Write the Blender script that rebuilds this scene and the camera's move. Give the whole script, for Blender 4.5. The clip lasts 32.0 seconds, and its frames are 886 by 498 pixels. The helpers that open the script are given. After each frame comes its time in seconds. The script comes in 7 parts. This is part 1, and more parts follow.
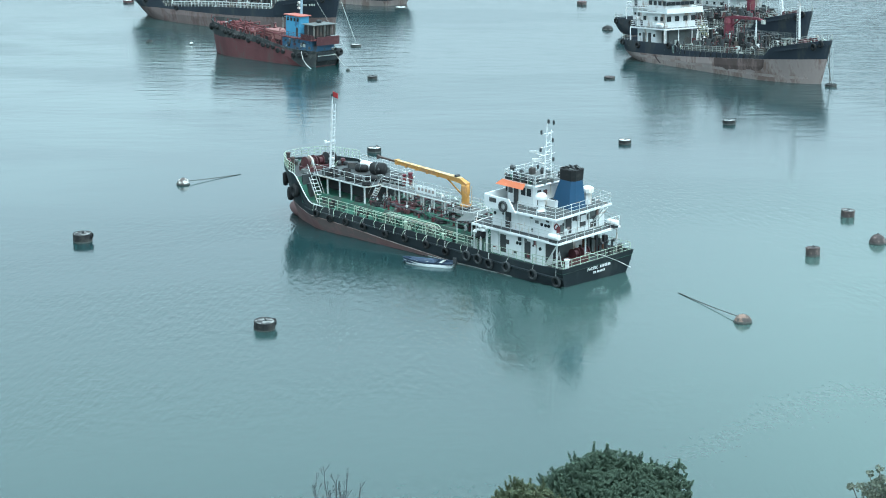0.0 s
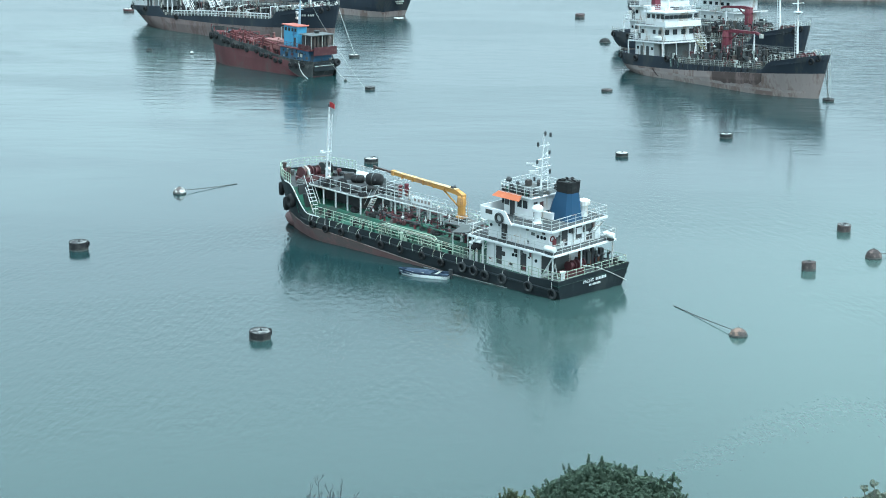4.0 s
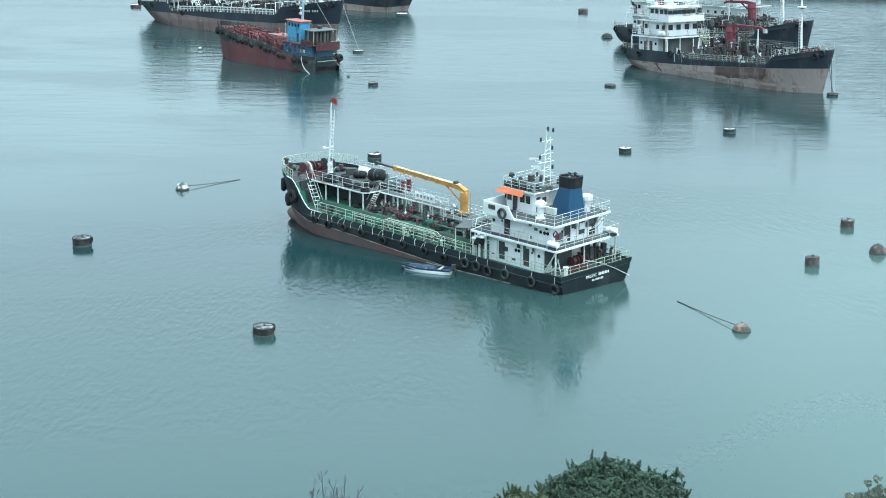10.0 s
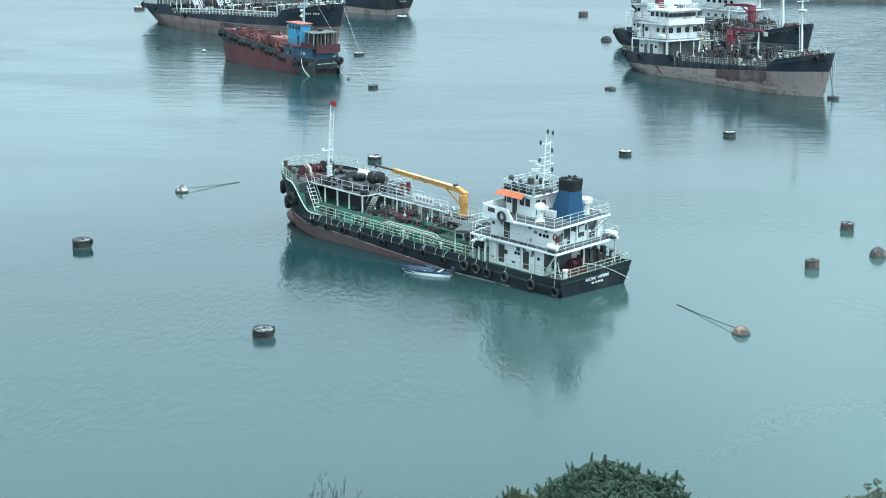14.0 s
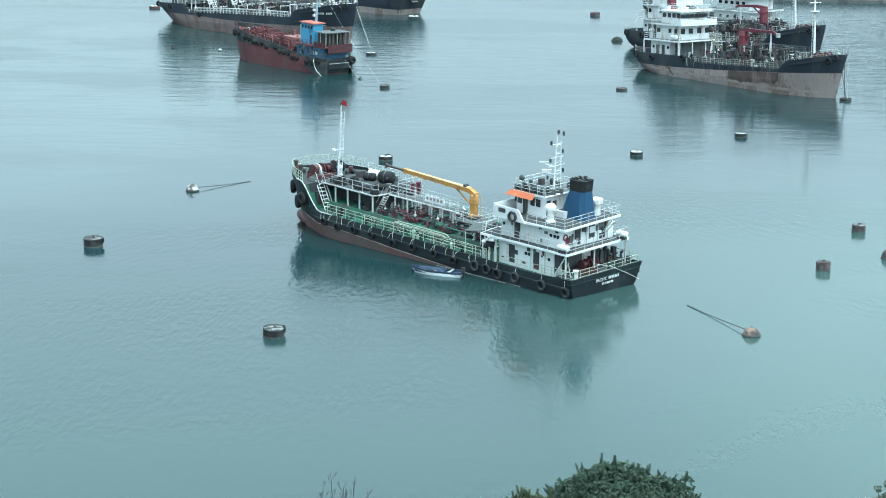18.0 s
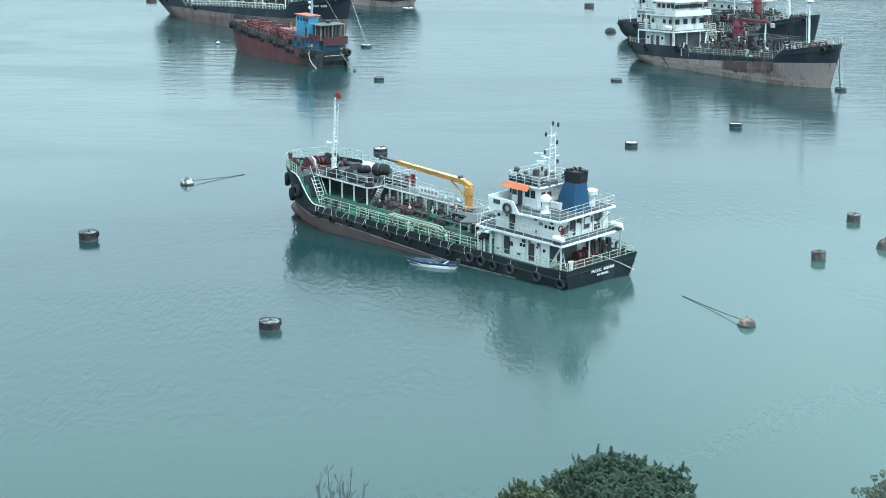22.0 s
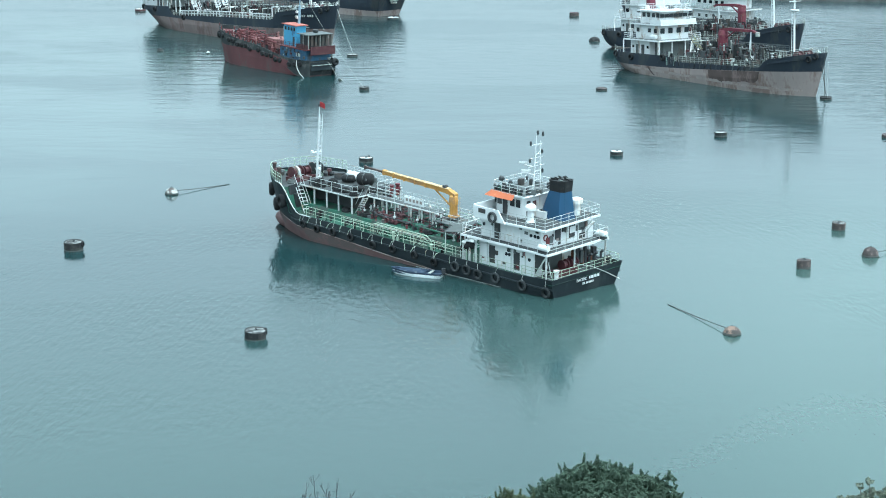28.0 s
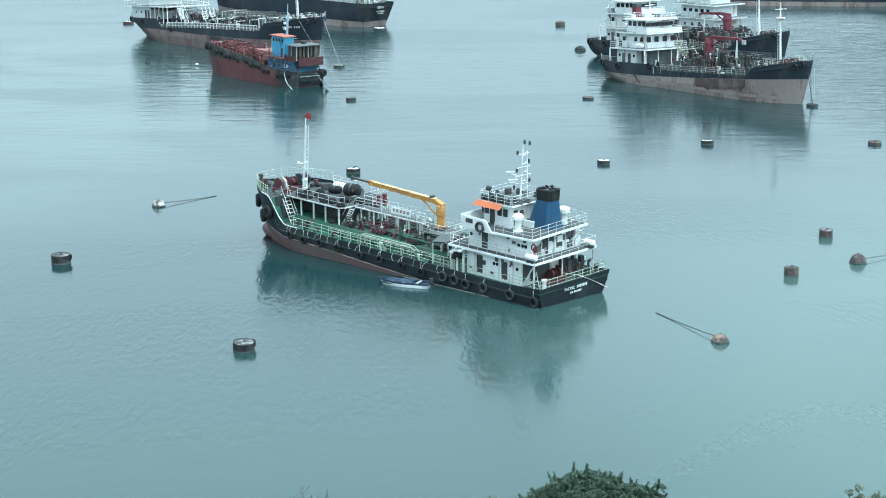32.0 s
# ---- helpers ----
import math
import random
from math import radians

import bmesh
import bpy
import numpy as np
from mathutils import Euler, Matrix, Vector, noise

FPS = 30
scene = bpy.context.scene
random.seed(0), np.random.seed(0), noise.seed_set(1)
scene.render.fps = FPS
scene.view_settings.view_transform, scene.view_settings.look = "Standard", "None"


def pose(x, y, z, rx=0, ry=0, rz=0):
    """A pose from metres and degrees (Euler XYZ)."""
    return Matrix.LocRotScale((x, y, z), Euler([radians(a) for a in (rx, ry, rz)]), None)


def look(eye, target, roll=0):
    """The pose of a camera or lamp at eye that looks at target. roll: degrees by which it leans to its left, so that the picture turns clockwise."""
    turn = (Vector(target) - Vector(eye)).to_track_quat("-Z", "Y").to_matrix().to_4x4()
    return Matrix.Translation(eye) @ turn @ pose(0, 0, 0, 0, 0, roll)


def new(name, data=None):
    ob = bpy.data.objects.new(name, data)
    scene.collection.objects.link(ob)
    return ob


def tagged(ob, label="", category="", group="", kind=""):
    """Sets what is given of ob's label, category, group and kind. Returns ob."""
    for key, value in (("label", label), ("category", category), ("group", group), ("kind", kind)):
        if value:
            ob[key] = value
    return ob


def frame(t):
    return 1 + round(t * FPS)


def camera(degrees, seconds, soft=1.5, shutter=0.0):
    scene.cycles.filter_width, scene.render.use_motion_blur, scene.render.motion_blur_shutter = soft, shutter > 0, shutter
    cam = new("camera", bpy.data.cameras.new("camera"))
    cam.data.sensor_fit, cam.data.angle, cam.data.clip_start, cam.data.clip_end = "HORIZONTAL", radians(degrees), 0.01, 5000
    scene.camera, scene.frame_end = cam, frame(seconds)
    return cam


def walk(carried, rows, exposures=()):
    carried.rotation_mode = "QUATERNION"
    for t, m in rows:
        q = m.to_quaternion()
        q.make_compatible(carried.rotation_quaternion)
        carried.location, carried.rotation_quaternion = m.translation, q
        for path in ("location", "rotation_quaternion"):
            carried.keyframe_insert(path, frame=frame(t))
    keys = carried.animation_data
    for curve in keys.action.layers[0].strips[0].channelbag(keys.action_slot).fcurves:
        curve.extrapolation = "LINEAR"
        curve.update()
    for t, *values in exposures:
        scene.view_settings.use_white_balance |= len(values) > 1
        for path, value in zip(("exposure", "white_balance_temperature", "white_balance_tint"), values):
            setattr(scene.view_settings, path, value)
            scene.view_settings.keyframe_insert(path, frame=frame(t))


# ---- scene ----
# ---------------------------------------------------------------- camera
# A hand-held telephoto look-out from a high window: it only turns.
cam = camera(27.2, 32.0, soft=1.0)
EYE = (0.0, 0.0, 42.0)
# seconds, heading, tilt and roll in degrees
PATH = [
    (0, 0.002, -12.999, -0.007), (0.5, -0.028, -12.904, -0.001), (1, -0.036, -12.865, 0.062), (1.5, -0.094, -12.883, 0.126),
    (2, -0.166, -12.848, 0.226), (2.5, -0.241, -12.712, 0.471), (3, -0.183, -12.591, 0.534), (3.5, -0.052, -12.616, 0.499),
    (5.5, -0.515, -12.780, 0.461), (6, -0.501, -12.832, 0.396), (6.5, -0.584, -12.832, 0.358), (7, -0.615, -12.852, 0.320),
    (7.5, -0.534, -12.913, 0.307), (8, -0.477, -12.872, 0.327), (8.5, -0.448, -12.763, 0.366), (9, -0.201, -12.767, 0.338),
    (9.5, -0.075, -12.827, 0.380), (10, -0.013, -12.793, 0.422), (10.5, -0.008, -12.733, 0.459), (11, -0.113, -12.653, 0.456),
    (11.5, -0.309, -12.566, 0.366), (12, -0.437, -12.545, 0.364), (12.5, -0.294, -12.630, 0.452), (13, -0.143, -12.688, 0.479),
    (13.5, -0.090, -12.701, 0.484), (14, -0.014, -12.710, 0.497), (14.5, 0.107, -12.714, 0.493), (16.5, 0.010, -12.627, 0.571),
    (17, 0.094, -12.651, 0.579), (17.5, 0.257, -12.683, 0.680), (18, 0.329, -12.711, 0.672), (18.5, 0.297, -12.714, 0.647),
    (19, 0.234, -12.752, 0.580), (19.5, -0.012, -12.770, 0.406), (20, -0.287, -12.783, 0.372), (20.5, -0.362, -12.827, 0.333),
    (21, -0.225, -12.866, 0.344), (21.5, -0.010, -12.939, 0.310), (22, 0.179, -12.965, 0.392), (22.5, 0.237, -13.015, 0.407),
    (23, 0.197, -13.095, 0.298), (23.5, 0.219, -13.027, 0.268), (24, 0.200, -12.810, 0.263), (24.5, 0.130, -12.731, 0.262),
    (25, 0.265, -12.686, 0.401), (25.5, 0.208, -12.517, 0.507), (27.5, -0.222, -12.596, 0.318), (28, -0.277, -12.673, 0.361),
    (28.5, -0.274, -12.706, 0.232), (29, -0.352, -12.706, -0.008), (29.5, -0.683, -12.618, -0.236), (30, -0.841, -12.499, -0.237),
    (30.5, -0.868, -12.410, -0.143), (31, -0.867, -12.339, -0.074), (31.5, -0.789, -12.306, 0.008), (32, -0.663, -12.358, 0.008),
]
walk(cam, [(t, pose(*EYE, 90 + tilt, 0, head) @ pose(0, 0, 0, 0, 0, roll)) for t, head, tilt, roll in PATH])

# ---------------------------------------------------------------- light: an even overcast sky
SUN_EL, SUN_AZ = 68.0, 148.0
world = bpy.data.worlds.new("overcast_sky")
scene.world = world
world.use_nodes = True
wn, wl = world.node_tree.nodes, world.node_tree.links
wn.clear()
sky = wn.new("ShaderNodeTexSky")
sky.sky_type = "NISHITA"
sky.sun_disc = False
sky.sun_elevation, sky.sun_rotation = radians(SUN_EL), radians(SUN_AZ)
sky.air_density, sky.dust_density, sky.ozone_density = 1.0, 6.0, 1.0
grey = wn.new("ShaderNodeHueSaturation")
grey.inputs["Saturation"].default_value = 0.16
bg = wn.new("ShaderNodeBackground")
bg.inputs["Strength"].default_value = 0.15
wo = wn.new("ShaderNodeOutputWorld")
# a closed cloud deck evens out the clear sky's gradient
deck = wn.new("ShaderNodeMix")
deck.data_type = "RGBA"
deck.inputs[0].default_value = 0.27
deck.inputs[7].default_value = (4.3, 4.9, 5.05, 1.0)
wl.new(sky.outputs[0], grey.inputs["Color"])
wl.new(grey.outputs[0], deck.inputs[6])
wl.new(deck.outputs[2], bg.inputs["Color"])
wl.new(bg.outputs[0], wo.inputs["Surface"])

sun = new("sun", bpy.data.lights.new("sun", "SUN"))
sun.data.energy, sun.data.angle, sun.data.color = 0.5, radians(35), (1.0, 0.97, 0.93)
az, el = radians(SUN_AZ), radians(SUN_EL)
sun.matrix_basis = look((0, 0, 90), Vector((0, 0, 90)) - Vector((math.sin(az) * math.cos(el), math.cos(az) * math.cos(el), math.sin(el))))
scene.view_settings.exposure = 1.46
scene.view_settings.use_white_balance = True
scene.view_settings.white_balance_temperature = 5350
scene.view_settings.white_balance_tint = -7


# ---------------------------------------------------------------- materials
def rgb(c):
    return (c[0], c[1], c[2], 1.0)


def surface(name, color, rough=0.6, metal=0.0, worn=None, wear=0.0, var=0.12, size=1.0, streak=1.0, bump=0.15, spread=0.0):
    """Paint, steel, cloth: a base colour with broad stains, fine grain, and patches worn to a second colour.
    streak above 1 draws the wear out downwards; spread varies the tone from piece to piece."""
    m = bpy.data.materials.new(name)
    m.use_nodes = True
    n, l = m.node_tree.nodes, m.node_tree.links
    b = n["Principled BSDF"]
    b.inputs["Roughness"].default_value, b.inputs["Metallic"].default_value = rough, metal
    tc, mp = n.new("ShaderNodeTexCoord"), n.new("ShaderNodeMapping")
    mp.inputs["Scale"].default_value = (1.0 / size, 1.0 / size, 1.0 / (size * streak))
    l.new(tc.outputs["Object"], mp.inputs["Vector"])
    broad, fine = n.new("ShaderNodeTexNoise"), n.new("ShaderNodeTexNoise")
    broad.inputs["Scale"].default_value, broad.inputs["Detail"].default_value = 0.9, 4.0
    fine.inputs["Scale"].default_value, fine.inputs["Detail"].default_value = 7.0, 5.0
    for x in (broad, fine):
        l.new(mp.outputs[0], x.inputs["Vector"])
    mul = n.new("ShaderNodeMix")
    mul.data_type, mul.blend_type = "RGBA", "MULTIPLY"
    mul.inputs[0].default_value = 1.0
    mul.inputs[6].default_value = rgb(color)
    tone = n.new("ShaderNodeMapRange")
    tone.inputs["From Min"].default_value, tone.inputs["From Max"].default_value = 0.3, 0.7
    tone.inputs["To Min"].default_value, tone.inputs["To Max"].default_value = 1.0 - var, 1.0 + var * 0.5
    l.new(broad.outputs["Fac"], tone.inputs["Value"])
    last = tone.outputs[0]
    if spread:
        info, rnd, prod = n.new("ShaderNodeObjectInfo"), n.new("ShaderNodeMapRange"), n.new("ShaderNodeMath")
        rnd.inputs["To Min"].default_value, rnd.inputs["To Max"].default_value = 1 - spread, 1 + spread
        l.new(info.outputs["Random"], rnd.inputs["Value"])
        prod.operation = "MULTIPLY"
        l.new(last, prod.inputs[0])
        l.new(rnd.outputs[0], prod.inputs[1])
        last = prod.outputs[0]
    l.new(last, mul.inputs[7])
    col = mul.outputs[2]
    if worn:
        edge = n.new("ShaderNodeMapRange")
        both = n.new("ShaderNodeMath")
        both.operation = "MULTIPLY_ADD"
        both.inputs[1].default_value = 0.35
        l.new(fine.outputs["Fac"], both.inputs[0])
        l.new(broad.outputs["Fac"], both.inputs[2])
        cut = 0.86 - 0.28 * wear
        edge.inputs["From Min"].default_value, edge.inputs["From Max"].default_value = cut - 0.05, cut + 0.07
        l.new(both.outputs[0], edge.inputs["Value"])
        mix = n.new("ShaderNodeMix")
        mix.data_type = "RGBA"
        l.new(edge.outputs[0], mix.inputs[0])
        l.new(col, mix.inputs[6])
        mix.inputs[7].default_value = rgb(worn)
        col = mix.outputs[2]
    l.new(col, b.inputs["Base Color"])
    if bump:
        bp = n.new("ShaderNodeBump")
        bp.inputs["Strength"].default_value, bp.inputs["Distance"].default_value = bump, 0.02
        l.new(fine.outputs["Fac"], bp.inputs["Height"])
        l.new(bp.outputs[0], b.inputs["Normal"])
    return m


WATER_IOR = 1.36
WATER_DEEP, WATER_LIGHT, WATER_SHEEN = (0.0090, 0.026, 0.0280), (0.0120, 0.033, 0.0345), (0.060, 0.098, 0.087)


def water_surface():
    """Sheltered harbour water: long faint swell, small wavelets in breeze patches, smoother stretches, and sheen
    painted into the colour.
    """
    m = bpy.data.materials.new("sea_water")
    m.use_nodes = True
    n, l = m.node_tree.nodes, m.node_tree.links
    b = n["Principled BSDF"]
    b.inputs["IOR"].default_value = WATER_IOR
    tc = n.new("ShaderNodeTexCoord")

    def wave(scale, detail, sx, sy, turn, rough=0.55, twist=0.0):
        mp, t = n.new("ShaderNodeMapping"), n.new("ShaderNodeTexNoise")
        mp.inputs["Rotation"].default_value = (0, 0, radians(turn))
        mp.inputs["Scale"].default_value = (sx, sy, 1)
        t.inputs["Scale"].default_value, t.inputs["Detail"].default_value = scale, detail
        t.inputs["Roughness"].default_value, t.inputs["Distortion"].default_value = rough, twist
        l.new(tc.outputs["Object"], mp.inputs["Vector"])
        l.new(mp.outputs[0], t.inputs["Vector"])
        return t.outputs["Fac"]

    def remap(value, a, b, c, d):
        r = n.new("ShaderNodeMapRange")
        r.interpolation_type = "SMOOTHSTEP"
        for k, v in (("From Min", a), ("From Max", b), ("To Min", c), ("To Max", d)):
            r.inputs[k].default_value = v
        l.new(value, r.inputs["Value"])
        return r.outputs[0]

    def area(cx, cy, rx, ry):
        """A soft-edged stretch of water round (cx, cy)."""
        mp, gr, sm = n.new("ShaderNodeMapping"), n.new("ShaderNodeTexGradient"), n.new("ShaderNodeMapRange")
        mp.inputs["Location"].default_value = (-cx / rx, -cy / ry, 0)
        mp.inputs["Scale"].default_value = (1 / rx, 1 / ry, 0)
        gr.gradient_type = "SPHERICAL"
        sm.inputs["From Max"].default_value = 0.5
        l.new(tc.outputs["Object"], mp.inputs["Vector"])
        l.new(mp.outputs[0], gr.inputs["Vector"])
        l.new(gr.outputs["Fac"], sm.inputs["Value"])
        return sm.outputs[0]

    def combine(how, p, q):
        m2 = n.new("ShaderNodeMath")
        m2.operation = how
        for k, v in ((0, p), (1, q)):
            if isinstance(v, float):
                m2.inputs[k].default_value = v
            else:
                l.new(v, m2.inputs[k])
        return m2.outputs[0]

    def blend(fac, dark, light):
        x = n.new("ShaderNodeMix")
        x.data_type = "RGBA"
        l.new(fac, x.inputs[0])
        for k, v in ((6, dark), (7, light)):
            if isinstance(v, tuple):
                x.inputs[k].default_value = rgb(v)
            else:
                l.new(v, x.inputs[k])
        return x.outputs[2]

    def relief(height, distance, strength, below=None):
        x = n.new("ShaderNodeBump")
        x.inputs["Distance"].default_value = distance
        if isinstance(strength, float):
            x.inputs["Strength"].default_value = strength
        else:
            l.new(strength, x.inputs["Strength"])
        l.new(height, x.inputs["Height"])
        if below:
            l.new(below, x.inputs["Normal"])
        return x.outputs[0]

    # a slick off the long tanker's quarter, painted sheen off the bank, ruffled water beyond the pale-bottomed tanker
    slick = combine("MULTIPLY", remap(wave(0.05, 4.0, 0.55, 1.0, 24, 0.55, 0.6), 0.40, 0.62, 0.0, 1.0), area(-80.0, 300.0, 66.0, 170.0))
    # sky sheen put into the base colour: paler on slick, near and right-hand water
    sheen = combine("MAXIMUM", combine("MULTIPLY", slick, 0.35), combine("MAXIMUM", combine("MULTIPLY", area(72.0, 130.0, 85.0, 120.0), 0.88), combine("MULTIPLY", area(10.0, 60.0, 190.0, 125.0), 0.42)))
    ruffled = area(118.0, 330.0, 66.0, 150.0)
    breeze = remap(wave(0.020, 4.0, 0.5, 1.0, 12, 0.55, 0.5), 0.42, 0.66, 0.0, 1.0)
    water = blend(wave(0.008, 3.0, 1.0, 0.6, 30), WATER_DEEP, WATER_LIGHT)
    l.new(blend(sheen, water, WATER_SHEEN), b.inputs["Base Color"])
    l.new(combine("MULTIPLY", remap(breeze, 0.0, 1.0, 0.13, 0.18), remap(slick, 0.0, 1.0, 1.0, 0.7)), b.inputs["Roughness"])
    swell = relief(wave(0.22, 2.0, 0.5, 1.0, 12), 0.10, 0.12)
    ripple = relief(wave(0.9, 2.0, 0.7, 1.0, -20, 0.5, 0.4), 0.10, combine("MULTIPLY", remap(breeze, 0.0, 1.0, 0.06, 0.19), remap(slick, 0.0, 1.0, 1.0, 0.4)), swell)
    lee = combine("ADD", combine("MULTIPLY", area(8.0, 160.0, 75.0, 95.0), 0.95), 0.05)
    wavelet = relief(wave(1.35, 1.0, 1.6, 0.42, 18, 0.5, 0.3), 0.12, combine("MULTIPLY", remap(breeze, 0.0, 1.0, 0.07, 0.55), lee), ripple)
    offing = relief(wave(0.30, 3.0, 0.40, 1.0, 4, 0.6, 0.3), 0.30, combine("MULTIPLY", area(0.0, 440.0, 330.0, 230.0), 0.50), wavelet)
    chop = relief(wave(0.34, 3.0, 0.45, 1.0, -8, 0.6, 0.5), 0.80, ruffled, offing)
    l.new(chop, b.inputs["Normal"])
    return m


RUST = (0.16, 0.075, 0.045)
WHITE = surface("white_ship_paint", (0.69, 0.71, 0.71), 0.45, worn=(0.50, 0.43, 0.35), wear=0.12, var=0.10, size=1.6, streak=3.0)
WHITE_RAIL = surface("white_rail_paint", (0.52, 0.55, 0.54), 0.5, worn=(0.35, 0.28, 0.22), wear=0.3, size=0.8)
GREEN_RAIL = surface("pale_green_rail_paint", (0.38, 0.47, 0.37), 0.5, worn=(0.30, 0.27, 0.20), wear=0.35, size=0.8)
BLACK = surface("black_hull_paint", (0.007, 0.013, 0.017), 0.6, worn=(0.024, 0.030, 0.032), wear=0.3, var=0.3, size=3.0, streak=2.5)
BOOT = surface("dull_red_antifouling", (0.155, 0.090, 0.086), 0.75, worn=(0.105, 0.080, 0.075), wear=0.5, var=0.25, size=3.0, streak=0.6)
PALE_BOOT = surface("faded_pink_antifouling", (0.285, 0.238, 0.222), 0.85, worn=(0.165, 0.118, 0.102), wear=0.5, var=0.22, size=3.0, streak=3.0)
DECK = surface("green_deck_paint", (0.026, 0.106, 0.068), 0.6, worn=(0.040, 0.062, 0.050), wear=0.55, var=0.3, size=2.0)
GREY_DECK = surface("grey_deck_paint", (0.105, 0.12, 0.12), 0.7, worn=(0.075, 0.07, 0.062), wear=0.45, var=0.25, size=2.0)
DARK_GREY_DECK = surface("grimy_grey_deck_paint", (0.060, 0.068, 0.070), 0.8, worn=(0.030, 0.032, 0.032), wear=0.5, var=0.3, size=1.2)
DARK = surface("dark_grimy_steel", (0.032, 0.036, 0.039), 0.7, worn=(0.055, 0.050, 0.046), wear=0.3, size=1.5)
RUBBER = surface("black_rubber", (0.008, 0.009, 0.010), 0.9, worn=(0.022, 0.022, 0.021), wear=0.25, size=0.5, spread=0.3)
DUSTY_RUBBER = surface("dusty_grey_rubber", (0.024, 0.028, 0.030), 0.95, worn=(0.050, 0.054, 0.055), wear=0.4, size=0.5, spread=0.25)
ORANGE = surface("orange_paint", (0.42, 0.115, 0.042), 0.5, worn=(0.45, 0.2, 0.1), wear=0.2, size=1.2)
YELLOW = surface("yellow_crane_paint", (0.46, 0.240, 0.055), 0.55, worn=(0.30, 0.17, 0.08), wear=0.45, var=0.2, size=0.8)
PALE_YELLOW = surface("pale_yellow_paint", (0.55, 0.40, 0.20), 0.6, worn=(0.35, 0.22, 0.10), wear=0.4, size=0.8)
BLUE = surface("blue_funnel_paint", (0.014, 0.058, 0.125), 0.5, worn=(0.03, 0.05, 0.08), wear=0.3, size=1.5, streak=3.0)
RED = surface("red_valve_paint", (0.115, 0.016, 0.026), 0.55, worn=(0.14, 0.04, 0.03), wear=0.4, size=0.6)
FLAG_RED = surface("red_flag_cloth", (0.30, 0.022, 0.025), 0.8, size=0.5)
MAROON = surface("maroon_machinery_paint", (0.062, 0.018, 0.022), 0.6, worn=(0.085, 0.040, 0.036), wear=0.35, size=0.8)
GLASS = surface("dark_window_glass", (0.015, 0.020, 0.024), 0.08, var=0.05, bump=0.0)
ROPE = surface("pale_hawser", (0.52, 0.53, 0.50), 0.9, var=0.2, size=0.5)
DARK_ROPE = surface("weedy_dark_rope", (0.06, 0.065, 0.06), 0.9, var=0.2, size=0.5)
PALE_CANVAS = surface("white_canvas", (0.55, 0.57, 0.56), 0.9, var=0.2, size=0.6)
BROWN_STEEL = surface("dark_brown_greased_steel", (0.060, 0.040, 0.034), 0.7, worn=(0.03, 0.028, 0.028), wear=0.4, size=0.8)
RUST_STEEL = surface("rusty_bare_steel", RUST, 0.85, worn=(0.06, 0.05, 0.045), wear=0.5, var=0.3, size=0.6)
CANVAS = surface("grey_canvas_awning", (0.085, 0.095, 0.092), 0.9, var=0.15, size=1.0)


